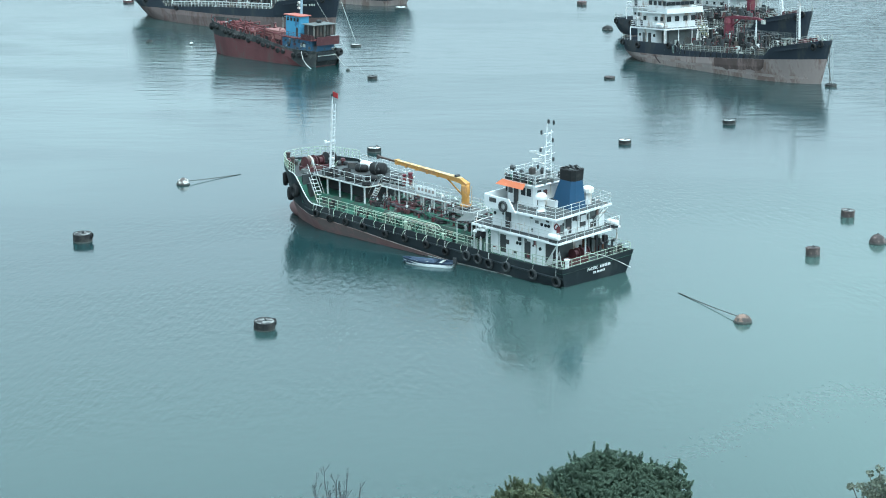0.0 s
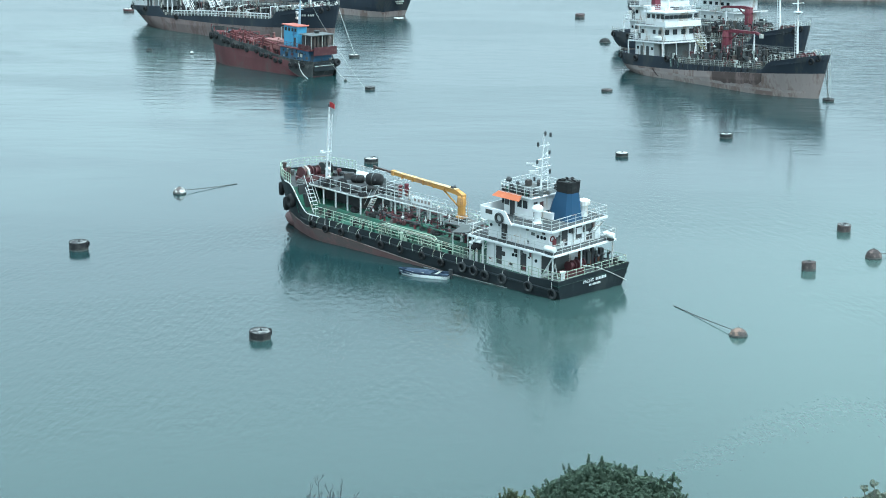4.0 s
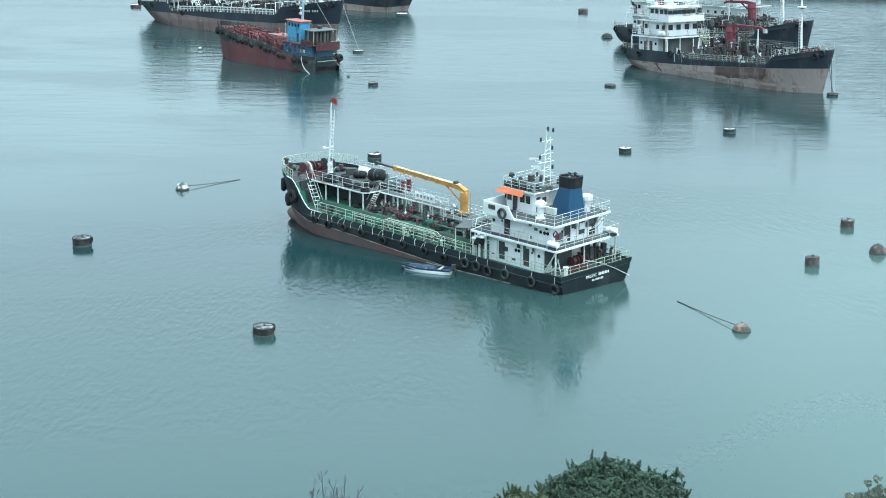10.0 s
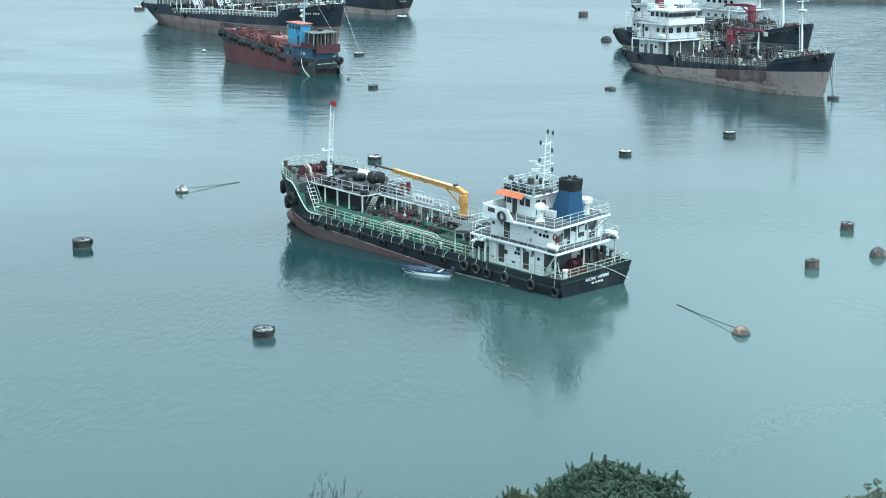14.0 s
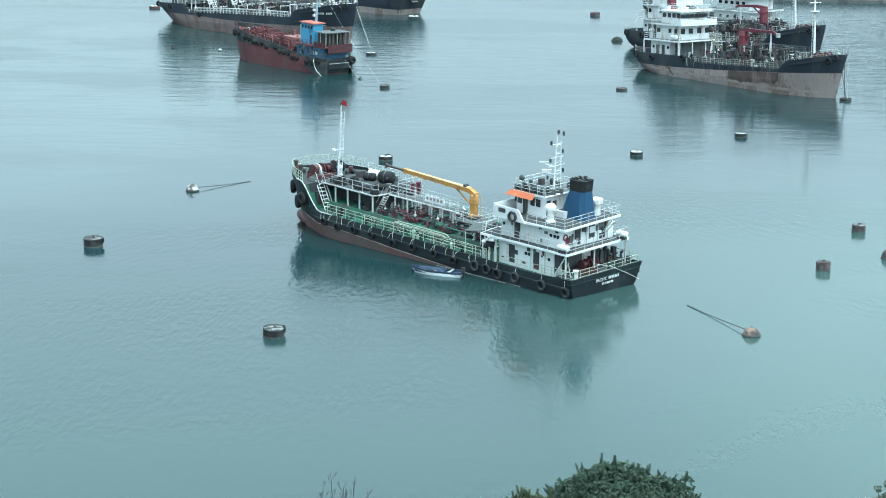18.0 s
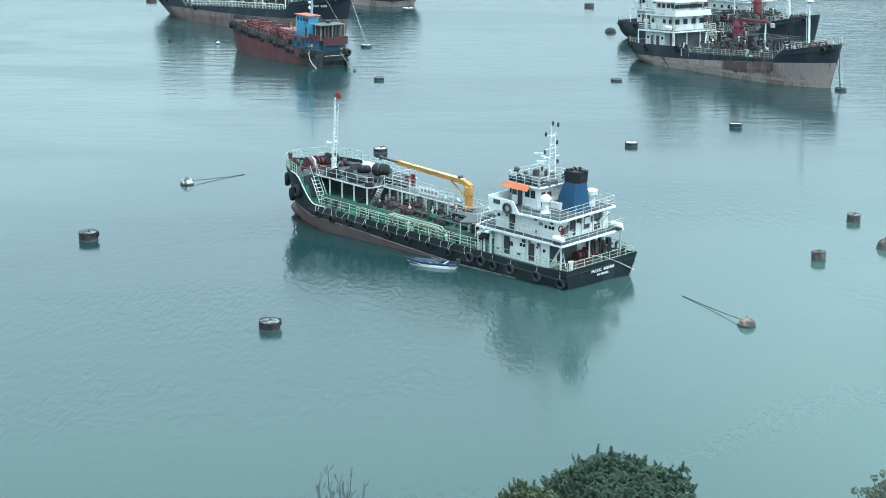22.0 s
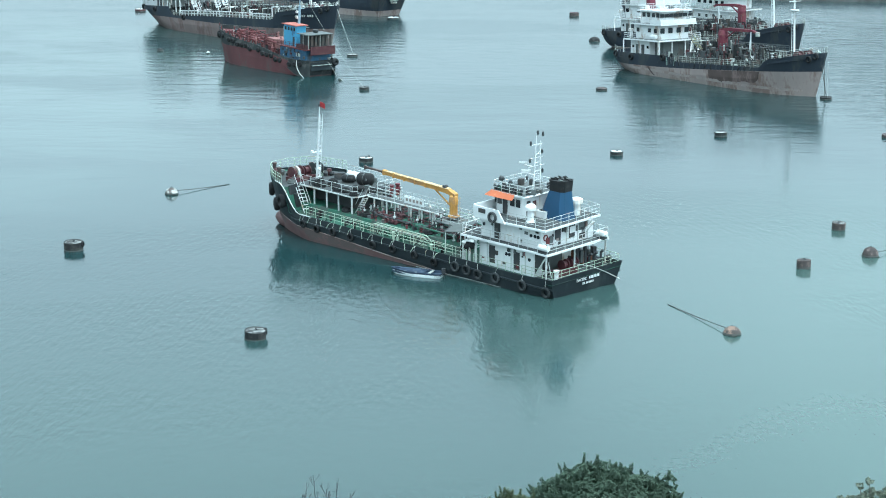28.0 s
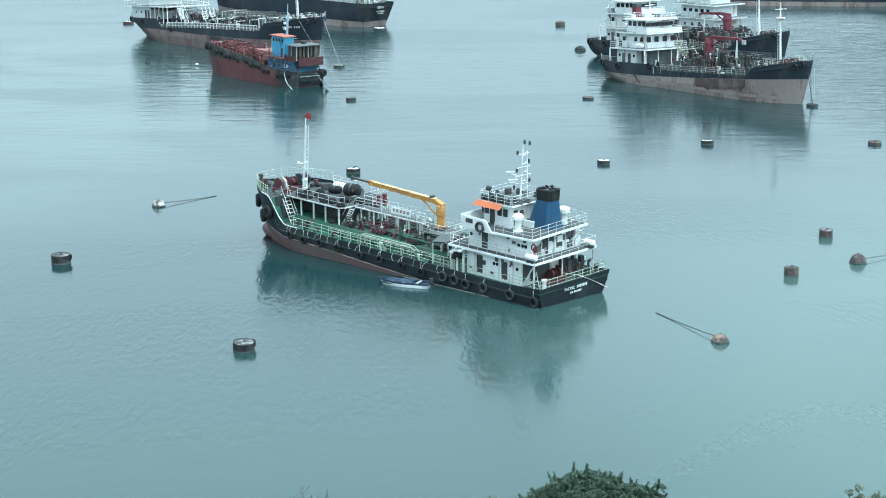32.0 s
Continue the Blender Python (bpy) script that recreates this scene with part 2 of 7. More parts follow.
# ---------------------------------------------------------------- geometry helpers
class Geo:
    """A bag of faces that becomes one mesh."""

    def __init__(self):
        self.v, self.f = [], []

    def add(self, pts, faces):
        k = len(self.v)
        self.v += [tuple(p) for p in pts]
        self.f += [tuple(i + k for i in q) for q in faces]
        return self

    def box(self, c, s, turn=0.0, cut=0.0):
        """A block with centre c and size s, turned about z; cut: chamfer on its upright edges."""
        x, y, z = (a / 2 for a in s)
        if cut:
            ring = [(x - cut, y), (-x + cut, y), (-x, y - cut), (-x, -y + cut), (-x + cut, -y), (x - cut, -y), (x, -y + cut), (x, y - cut)]
        else:
            ring = [(x, y), (-x, y), (-x, -y), (x, -y)]
        a = radians(turn)
        ring = [(c[0] + p * math.cos(a) - q * math.sin(a), c[1] + p * math.sin(a) + q * math.cos(a)) for p, q in ring]
        return self.stack([[(p, q, c[2] - z) for p, q in ring], [(p, q, c[2] + z) for p, q in ring]])

    def stack(self, rings, caps=True, closed=True):
        """Rings of equal count, joined one to the next."""
        n, k = len(rings[0]), len(self.v)
        for r in rings:
            self.v += [tuple(p) for p in r]
        for i in range(len(rings) - 1):
            for j in range(n if closed else n - 1):
                a, b = k + i * n + j, k + i * n + (j + 1) % n
                self.f.append((a, b, b + n, a + n))
        if caps:
            self.f.append(tuple(k + j for j in reversed(range(n))))
            self.f.append(tuple(k + (len(rings) - 1) * n + j for j in range(n)))
        return self

    def rod(self, p, q, r, r2=None, n=8):
        """A round bar from p to q, tapering from r to r2."""
        p, q = Vector(p), Vector(q)
        r2 = r if r2 is None else r2
        turn = (q - p).to_track_quat("Z", "Y")
        circ = [turn @ Vector((math.cos(2 * math.pi * i / n), math.sin(2 * math.pi * i / n), 0)) for i in range(n)]
        return self.stack([[p + c * r for c in circ], [q + c * r2 for c in circ]])

    def pipe(self, pts, r, n=6):
        """A round bar bent along pts, in one skin."""
        pts = [Vector(p) for p in pts]
        ways = [(b - a).normalized() for a, b in zip(pts, pts[1:])]
        rings, side = [], ways[0].orthogonal().normalized()
        for i, p in enumerate(pts):
            w = ways[0] if i == 0 else ways[-1] if i == len(ways) else (ways[i - 1] + ways[i])
            w = ways[i - 1] if w.length < 0.05 else w.normalized()
            side = (side - w * side.dot(w)).normalized() if abs(side.dot(w)) < 0.98 else w.orthogonal().normalized()
            up = w.cross(side)
            rings.append([p + (side * math.cos(2 * math.pi * k / n) + up * math.sin(2 * math.pi * k / n)) * r for k in range(n)])
        return self.stack(rings)

    def turned(self, base, profile, n=14):
        """A turned shape: (radius, height) pairs above base."""
        x, y, z = base
        return self.stack([[(x + r * math.cos(2 * math.pi * i / n), y + r * math.sin(2 * math.pi * i / n), z + h) for i in range(n)] for r, h in profile])

    def barrel(self, p, q, profile, n=12):
        """A turned shape on the axis p to q: (radius, fraction) pairs."""
        p, q = Vector(p), Vector(q)
        turn = (q - p).to_track_quat("Z", "Y")
        circ = [turn @ Vector((math.cos(2 * math.pi * i / n), math.sin(2 * math.pi * i / n), 0)) for i in range(n)]
        return self.stack([[p + (q - p) * t + c * r for c in circ] for r, t in profile])

    def ring(self, c, axis, big, small, n=14, m=6):
        """A torus: a tyre or hoop."""
        turn = Vector(axis).to_track_quat("Z", "Y")
        k = len(self.v)
        for i in range(n):
            a = 2 * math.pi * i / n
            for j in range(m):
                b = 2 * math.pi * j / m
                w = big + small * math.cos(b)
                self.v.append(tuple(Vector(c) + turn @ Vector((w * math.cos(a), w * math.sin(a), small * 1.25 * math.sin(b)))))
        for i in range(n):
            for j in range(m):
                p, q = k + i * m, k + (i + 1) % n * m
                self.f.append((p + j, q + j, q + (j + 1) % m, p + (j + 1) % m))
        return self

    def slab(self, outline, z0, z1):
        """A flat outline (x, y) with thickness."""
        return self.stack([[(x, y, z0) for x, y in outline], [(x, y, z1) for x, y in outline]])

    def plate(self, outline, y0, y1):
        """An upright outline (x, z) with thickness along y."""
        return self.stack([[(x, y0, z) for x, z in outline], [(x, y1, z) for x, z in outline]])

    def mesh(self, name, material, smooth=False):
        me = bpy.data.meshes.new(name)
        me.from_pydata(self.v, [], self.f)
        bm = bmesh.new()
        bm.from_mesh(me)
        bmesh.ops.recalc_face_normals(bm, faces=bm.faces)
        bm.to_mesh(me)
        bm.free()
        me.materials.append(material)
        if smooth:
            for p in me.polygons:
                p.use_smooth = True
        return me


def part(name, geo, material, parent, label="", smooth=False, at=None):
    """One mesh object under a thing or under a part."""
    me = geo if isinstance(geo, bpy.types.Mesh) else geo.mesh(name, material, smooth)
    ob = new(name, me)
    ob.parent = parent
    if at is not None:
        ob.matrix_basis = at
    if label:
        tagged(ob, label)
    return ob


def thing(name, m, label, category, group="", kind=""):
    ob = new(name)
    ob.empty_display_size = 0.5
    ob.matrix_basis = m
    return tagged(ob, label, category, group, kind)


def solo(name, geo, material, m, label, category, group="", kind="", smooth=False):
    """A thing of one mesh."""
    ob = new(name, geo.mesh(name, material, smooth))
    ob.matrix_basis = m
    return tagged(ob, label, category, group, kind)


def lerp(a, b, t):
    return a + (b - a) * t


def smooth01(t):
    t = min(1.0, max(0.0, t))
    return t * t * (3 - 2 * t)


def along(pts, step):
    """Points at even steps along a broken line, ends included."""
    out = []
    for a, b in zip(pts, pts[1:]):
        a, b = Vector(a), Vector(b)
        n = max(1, round((b - a).length / step))
        out += [a.lerp(b, i / n) for i in range(n)]
    return out + [Vector(pts[-1])]


POSTS = {}


def railing(parent, pts, height, material, step=1.3, bars=3, r=0.030, singly=True, name="railing"):
    """A railing along pts: its bars are one part, its posts parts of it (or joined, for ships far off)."""
    g = Geo()
    for k in range(bars):
        h = Vector((0, 0, height * (k + 1) / bars))
        g.pipe([Vector(p) + h for p in pts], r * (1.0 if k == bars - 1 else 0.75), n=5)
    spots = along(pts, step)
    if not singly:
        for p in spots:
            g.rod(p, p + Vector((0, 0, height)), r, n=5)
    ob = part(name, g, material, parent)
    if singly:
        key = (round(height, 2), material.name)
        if key not in POSTS:
            POSTS[key] = Geo().rod((0, 0, 0), (0, 0, height), r, n=6).mesh("stanchion", material)
        for p in spots:
            part("stanchion", POSTS[key], material, ob, at=Matrix.Translation(p))
    return ob


def ladder(parent, p, q, width, material, name="ladder", treads=8, side=None, bar=0.05):
    """A steep stair with two strings and treads."""
    p, q = Vector(p), Vector(q)
    side = (side or (q - p).cross(Vector((0, 0, 1)))).normalized() * width / 2
    g = Geo()
    for s in (1, -1):
        g.rod(p + side * s, q + side * s, bar, n=4)
        g.rod(p + side * s + Vector((0, 0, 0.9)), q + side * s + Vector((0, 0, 0.9)), bar * 0.6, n=4)
    for i in range(1, treads):
        c = p.lerp(q, i / treads)
        g.rod(c - side, c + side, bar * 0.9, n=4)
    return part(name, g, material, parent)


class Hull:
    """The lines of a hull: x forward from the transom, y to port, z up from the resting waterline."""

    def __init__(self, length, beam, deck, boot, keel=-2.2, rake=1.2, counter=0.6, full=0.78, entry=0.66, stern=0.93, blunt=2.6, run=0.08, undercut=1.0):
        self.length, self.beam, self.deck, self.boot, self.keel = length, beam, deck, boot, keel
        self.rake, self.counter, self.full, self.entry, self.stern, self.blunt, self.run, self.undercut = rake, counter, full, entry, stern, blunt, run, undercut

    def half(self, u, q):
        """Half breadth at station u (0 aft, 1 fore) and at q of the height."""
        b = self.beam / 2
        full, run = lerp(self.entry, self.full, q), lerp(self.run * 2.2, self.run, q)
        w = b
        if u > full:
            t = (u - full) / (1 - full)
            w = b * (1 - t ** lerp(1.7, self.blunt, q)) ** 0.82 if t < 1 else 0.0
        elif u < run:
            w = b * lerp(lerp(self.stern * 0.72, self.stern, q), 1, math.sin(u / run * math.pi / 2))
        return w * lerp(0.90, 1.0, min(1, q * 1.6))

    def point(self, u, z, side, grow=0.0):
        top = self.deck(u * self.length)
        q = max(0.0, min(1.0, (z - self.keel) / (top - self.keel)))
        x0 = self.counter * (1 - q) ** self.undercut
        x1 = self.length - self.rake * (1 - q) ** 1.2
        w = self.half(u, q)
        return (x0 + u * (x1 - x0) + (grow if u > 0.98 else 0), side * (w + (grow if w > 0 else 0)), z)

    def rim(self, a, b, n=24, dz=0.0, side=1, inset=0.0):
        """Points on the deck edge between stations a and b."""
        out = []
        for i in range(n + 1):
            u = lerp(a, b, i / n)
            p = self.point(u, self.deck(u * self.length), side)
            out.append((p[0], side * max(0.0, abs(p[1]) - inset), p[2] + dz))
        return out

    def stations(self, n=44):
        return [1 - (1 - i / n) ** 1.35 for i in range(n + 1)]

    def skin(self, low, high, levels):
        """The plating between two heights given as functions of x, closed across the transom."""
        g, us = Geo(), self.stations()
        rings = []
        for k in range(levels + 1):
            row = []
            for side in (1, -1):
                line = [self.point(u, lerp(low(u * self.length), high(u * self.length), k / levels), side) for u in us]
                row += line if side > 0 else line[::-1]
            rings.append(row)
        n = len(rings[0])
        g.stack(rings, caps=False, closed=True)
        return g

    def build(self, parent, top_mat, low_mat, deck_mat, deck_level, wall=0.12, top_label="", low_label="", deck_label=""):
        """Topsides with an inner bulwark face, bottom and deck as parts."""
        topsides = self.skin(self.boot, self.deck, 5)
        us = self.stations()
        inner, cap = [], []
        for side in (1, -1):
            a = [self.point(u, self.deck(u * self.length), side) for u in us]
            i1 = [(p[0] - (wall * 1.5 if u > 0.9 else 0) + (wall if u < 0.02 else 0), side * max(0, abs(p[1]) - wall), p[2]) for p, u in zip(a, us)]
            i0 = [(p[0], p[1], min(p[2] - 0.02, deck_level(p[0]) - 0.05)) for p in i1]
            topsides.stack([a, i1, i0], caps=False, closed=False)
        hull = part("hull_side", topsides, top_mat, parent, top_label, smooth=False)
        bottom = self.skin(lambda x: self.keel, self.boot, 4)
        part("hull_bottom", bottom, low_mat, parent, low_label)
        g, row = Geo(), []
        for u in us:
            z = deck_level(u * self.length)
            a = self.point(u, self.deck(u * self.length), 1)
            row.append([(a[0], a[1] - wall * 0.5, z), (a[0], -a[1] + wall * 0.5, z)])
        g.stack([[r[0] for r in row], [r[1] for r in row]], caps=False, closed=False)
        part("deck", g, deck_mat, parent, deck_label)
        return hull


def windows(parent, spots, size, axis, name="window", material=None, depth=0.06):
    """Panes set in frames on a wall; axis names the wall's normal, 'x' or 'y'."""
    w, h = size
    s = (depth, w, h) if axis == "x" else (w, depth, h)
    g = Geo().box((0, 0, 0), s)
    me = g.mesh(name, material or GLASS)
    for c in spots:
        part(name, me, material or GLASS, parent, at=Matrix.Translation(c))


def tyre_mesh(big, small):
    return Geo().ring((0, 0, 0), (0, 1, 0), big, small, 16, 7).mesh("tyre_fender", RUBBER, True)


def swing(origin, heading, reach, stern, bow, lift=(0, 0, 0), trim=0.0, heel=0.0):
    """Rows for a moored ship that swings: world-x shifts in metres of its stern and of the point reach ahead of it, as functions of time."""
    rows = []
    for k in range(9):
        t = 4.0 * k
        s, b = stern(t), bow(t)
        turn = -(b - s) / (reach * math.sin(radians(heading)))
        rows.append((t, pose(origin[0] + s, origin[1], origin[2], 0, 0, heading + math.degrees(turn)) @ pose(0, 0, 0, heel, -trim, 0)))
    return rows


# ---------------------------------------------------------------- water and shore
def build_water():
    g = Geo()
    # finer near the ships, reaching past the horizon
    g.add([(-2500, 60, 0), (2500, 60, 0), (2500, 4600, 0), (-2500, 4600, 0)], [(0, 1, 2, 3)])
    ob = new("water", g.mesh("water", SEA))
    tagged(ob, "calm grey-green harbour water with faint ripples", "water", kind="structure")


SEA = water_surface()
build_water()


# ---------------------------------------------------------------- the moored tanker
MAIN = (14.5, 168.8, 0.0)
MAIN_HEAD, MAIN_TRIM, MAIN_HEEL = 134.5, 1.9, -2.2


def main_sheer(x):
    return 1.75 + 2.75 * smooth01((x - 36.2) / 3.6) + 0.35 * smooth01((x - 40) / 7) - 0.45 * smooth01((x - 43) / 3) + 0.3 * (1 - smooth01(x / 5.0))


def main_boot(x):
    return -0.30 + 0.40 * smooth01((x - 9) / 20) + 0.32 * smooth01((x - 22) / 14) + 0.25 * smooth01((x - 38) / 8)


def build_tanker():
    ship = thing("tanker", pose(*MAIN, 0, 0, MAIN_HEAD) @ pose(0, 0, 0, MAIN_HEEL, -MAIN_TRIM, 0),
                 "small black-hulled bunker tanker with green deck and white deckhouse", "ship")
    hull = Hull(46.0, 10.0, main_sheer, main_boot, keel=-2.4, rake=1.0, counter=0.5, full=0.80, entry=0.70, stern=1.02, blunt=2.4, run=0.05)
    lv = lambda x: 1.55 if x < 38.6 else 4.15
    body = hull.build(ship, BLACK, BOOT, DECK, lv, top_label="scuffed black steel topsides", low_label="dull red antifouling below the waterline", deck_label="worn green painted steel deck")

    # rubbing strake and white gunwale line at the bow
    g = Geo()
    for side in (1, -1):
        part("gunwale", Geo().pipe(hull.rim(0.75, 0.89, 14, 0.0, side), 0.06, 5), WHITE_RAIL, ship, "white painted gunwale sweeping up to the bow")
        part("draught_line", Geo().pipe([hull.point(u, main_boot(u * 46.0), side, 0.01) for u in (0.06 + i / 50 for i in range(0, 44))], 0.045, 5), PALE_BOOT, ship, "thin pale line between black and red paint")
        part("rubbing_strake", Geo().pipe([hull.point(u, 1.05, side, 0.04) for u in (i / 40 for i in range(0, 34))], 0.10, 5), BLACK, ship)

    # bulbous forefoot under the flared stem
    rings = []
    for k in range(9):
        t = k / 8
        r = math.sqrt(max(0.0, 1 - t ** 2.2))
        x = lerp(40.4, 45.5, t)
        rings.append([(x, 2.5 * r * math.cos(a), -0.75 + (1.2 * r + 0.02) * math.sin(a)) for a in (2 * math.pi * j / 14 for j in range(14))])
    part("bulbous_bow", Geo().stack(rings), BOOT, ship, "dull red bulbous forefoot at the waterline", smooth=True)
    # forecastle front and the deck on pillars abaft it
    part("forecastle_bulkhead", Geo().box((38.7, 0, 2.95), (0.15, 8.6, 2.8)), DARK, ship)
    plat = part("platform_deck", Geo().slab([(29.9, 2.3), (30.3, 2.8), (38.8, 2.8), (38.8, -4.0), (29.9, -4.0)], 4.22, 4.36), DARK_GREY_DECK, ship, "dark grey raised platform deck on white pillars")
    part("platform_edge", Geo().pipe([(38.8, 2.83, 4.26), (30.3, 2.83, 4.26), (29.88, 2.3, 4.26), (29.88, -4.0, 4.26)], 0.10, 4), WHITE_RAIL, ship)
    for x, y in [(30.4, 2.7), (32.5, 2.7), (34.4, 2.7), (36.4, 2.7), (30.0, -1.2), (30.0, -3.9), (32.5, -3.9), (36.0, -3.9)]:
        part("pillar", Geo().rod((x, y, 1.55), (x, y, 4.25), 0.10, n=6), WHITE_RAIL, ship)
    # dark box fills the space behind the pillars
    part("storeroom", Geo().box((34.6, -1.2, 3.2), (7.8, 4.2, 1.95), cut=0.2), DARK, ship, "dark box filling the space under the platform deck")
    railing(plat, [(38.6, 2.72, 4.36), (30.3, 2.72, 4.36), (30.0, 2.2, 4.36)], 1.0, WHITE_RAIL, step=1.8, bars=2, r=0.024)
    railing(plat, [(30.0, -0.6, 4.36), (30.0, -3.9, 4.36), (38.6, -3.9, 4.36)], 1.0, WHITE_RAIL)
    bowrail = hull.rim(0.86, 0.985, 12, 0, 1, 0.1) + hull.rim(0.985, 0.86, 12, 0, -1, 0.1)[0:]
    railing(ship, bowrail, 1.0, GREEN_RAIL, step=1.2)
    # pale green side rail along the cargo deck
    railing(ship, hull.rim(0.245, 0.765, 16, 0, 1, 0.1), 1.05, GREEN_RAIL, step=1.2)
    railing(ship, hull.rim(0.20, 0.77, 16, 0, -1, 0.1), 1.05, GREEN_RAIL, step=1.2)
    # second inner rail with a low pipe rack in pale green
    railing(ship, [(14.0, 4.1, 1.55), (30.5, 4.1, 1.55)], 0.8, GREEN_RAIL, step=1.5, bars=3)
    # stowed boarding ladder on the side deck, with a hose looped along it
    lad = part("boarding_ladder", Geo().box((21.8, 3.85, 2.35), (8.2, 0.5, 0.10)), DARK, ship, "stowed boarding ladder lying along the side deck")
    for y in (3.62, 4.08):
        part("ladder_string", Geo().pipe([(17.6, y, 2.25), (18.2, y, 2.6), (25.4, y, 2.6), (26.0, y, 2.3)], 0.05, 5), GREEN_RAIL, lad)
    for k in range(11):
        part("ladder_tread", Geo().box((18.3 + k * 0.7, 3.85, 2.42), (0.12, 0.46, 0.05)), PALE_BOOT, lad)
    for x in (18.6, 21.8, 25.0):
        part("ladder_chock", Geo().box((x, 3.85, 1.92), (0.14, 0.4, 0.76)), GREEN_RAIL, lad)
    rnd = random.Random(77)
    for k in range(6):
        x = 14.8 + 2.7 * k
        part("looped_hose", Geo().pipe([(x + 0.2 * j, 4.55 + rnd.uniform(-0.15, 0.2), 1.75 + 0.55 * abs(math.sin(j * 0.9 + k))) for j in range(9)], 0.055, 5), (RUBBER, DARK_ROPE, RUBBER)[k % 3], ship)
    # stairs
    ladder(ship, (30.5, 1.7, 2.45), (29.3, 1.7, 4.3), 0.8, WHITE_RAIL, name="stair")
    ladder(ship, (36.6, 3.5, 1.6), (38.9, 2.9, 4.4), 0.8, WHITE_RAIL, name="stair")
    ladder(ship, (13.6, 1.0, 1.6), (12.2, 1.0, 4.1), 0.8, WHITE_RAIL, name="stair")

    # dark forecastle deck and an added box that gives the darkness beside the stair
    edge = hull.rim(0.845, 0.97, 8, 0, 1, 0.35)
    part("forecastle_covering", Geo().slab([(x, y) for x, y, _ in edge] + [(x, -y) for x, y, _ in reversed(edge)], 4.16, 4.20), DARK_GREY_DECK, ship, "grimy dark forecastle deck")
    part("stair_casing", Geo().box((38.4, 3.3, 2.45), (0.5, 1.0, 1.8), cut=0.06), DARK, ship)
    part("capstan", Geo().turned((39.7, -0.7, 4.2), [(0.36, 0), (0.36, 0.15), (0.22, 0.3), (0.22, 0.75), (0.34, 0.9), (0.34, 1.1), (0.1, 1.2)], 12), PALE_CANVAS, ship, "white capstan by the foremast")
    for x, y in ((44.0, 1.9), (41.9, 3.0)):
        part("fairlead_post", Geo().turned((x, y, 4.15), [(0.2, 0), (0.2, 1.25), (0.27, 1.28), (0.27, 1.45), (0.1, 1.5)], 9), BROWN_STEEL, ship, "tall brown fairlead post")
    # windlass and mooring drums on the forecastle
    w = part("windlass", Geo().box((40.4, 0.9, 4.4), (1.8, 3.6, 0.5), cut=0.15), MAROON, ship, "maroon anchor windlass")
    for y0, y1, r, m in [(2.5, 1.2, 0.72, MAROON), (0.8, 0.1, 0.55, MAROON), (-0.5, -1.5, 0.75, DARK)]:
        part("drum", Geo().barrel((40.4, y0, 5.1), (40.4, y1, 5.1), [(r, 0), (r, 0.08), (r * 0.6, 0.1), (r * 0.6, 0.9), (r, 0.92), (r, 1)]), m, w)
    part("brake_band", Geo().barrel((40.4, 2.0, 5.1), (40.4, 1.8, 5.1), [(0.74, 0), (0.74, 1)]), WHITE_RAIL, w)
    part("bollard", Geo().turned((42.6, 2.6, 4.15), [(0.22, 0), (0.22, 0.75), (0.3, 0.78), (0.3, 0.9)]), MAROON, ship)
    part("bollard", Geo().turned((43.4, 2.3, 4.15), [(0.22, 0), (0.22, 0.75), (0.3, 0.78), (0.3, 0.9)]), MAROON, ship)
    part("bollard", Geo().turned((43.0, -2.6, 4.15), [(0.22, 0), (0.22, 0.75), (0.3, 0.78), (0.3, 0.9)]), MAROON, ship)
    rnd = random.Random(31)
    for k in range(34):
        x = rnd.uniform(39.3, 43.4)
        y = rnd.uniform(-3.2, 3.2) * (1 - (x - 39.3) / 7.0)
        h = rnd.uniform(0.3, 0.8)
        part("deck_fitting", Geo().turned((x, y, 4.15), [(0.2, 0), (0.2, h * 0.6), (0.3, h * 0.65), (0.24, h)], 8), (DARK, GREEN_RAIL, RUBBER, GREY_DECK, MAROON, DARK, CANVAS)[k % 7], ship)
    for x, y in ((41.8, 1.0), (42.4, -0.8), (39.8, 3.0)):
        part("coiled_rope", Geo().ring((x, y, 4.3), (0, 0, 1), 0.4, 0.13).ring((x, y, 4.48), (0, 0, 1), 0.34, 0.12), (CANVAS, RUBBER, PALE_BOOT)[int(x) % 3], ship)
    # big rubber fenders stowed on the platform
    for x, y, r, ln in [(33.0, -1.6, 0.68, 1.75), (35.3, -1.2, 0.42, 1.3), (31.4, 0.9, 0.34, 1.2)]:
        f = part("rubber_fender", Geo().barrel((x - ln / 2, y - 0.4, 4.36 + r), (x + ln / 2, y + 0.4, 4.36 + r), [(0.3 * r, 0), (0.8 * r, 0.06), (r, 0.18), (r, 0.82), (0.8 * r, 0.94), (0.3 * r, 1)], 14), RUBBER, ship, "fat black rubber fender", smooth=True)
        part("band", Geo().barrel((x - 0.08, y - 0.013, 4.36 + r), (x + 0.08, y + 0.013, 4.36 + r), [(r * 1.02, 0), (r * 1.02, 1)], 14), GREY_DECK, f)
    part("stowed_canister", Geo().barrel((35.0, -2.4, 4.85), (36.6, -2.4, 4.85), [(0.3, 0), (0.45, 0.08), (0.45, 0.92), (0.3, 1)]), WHITE, ship)
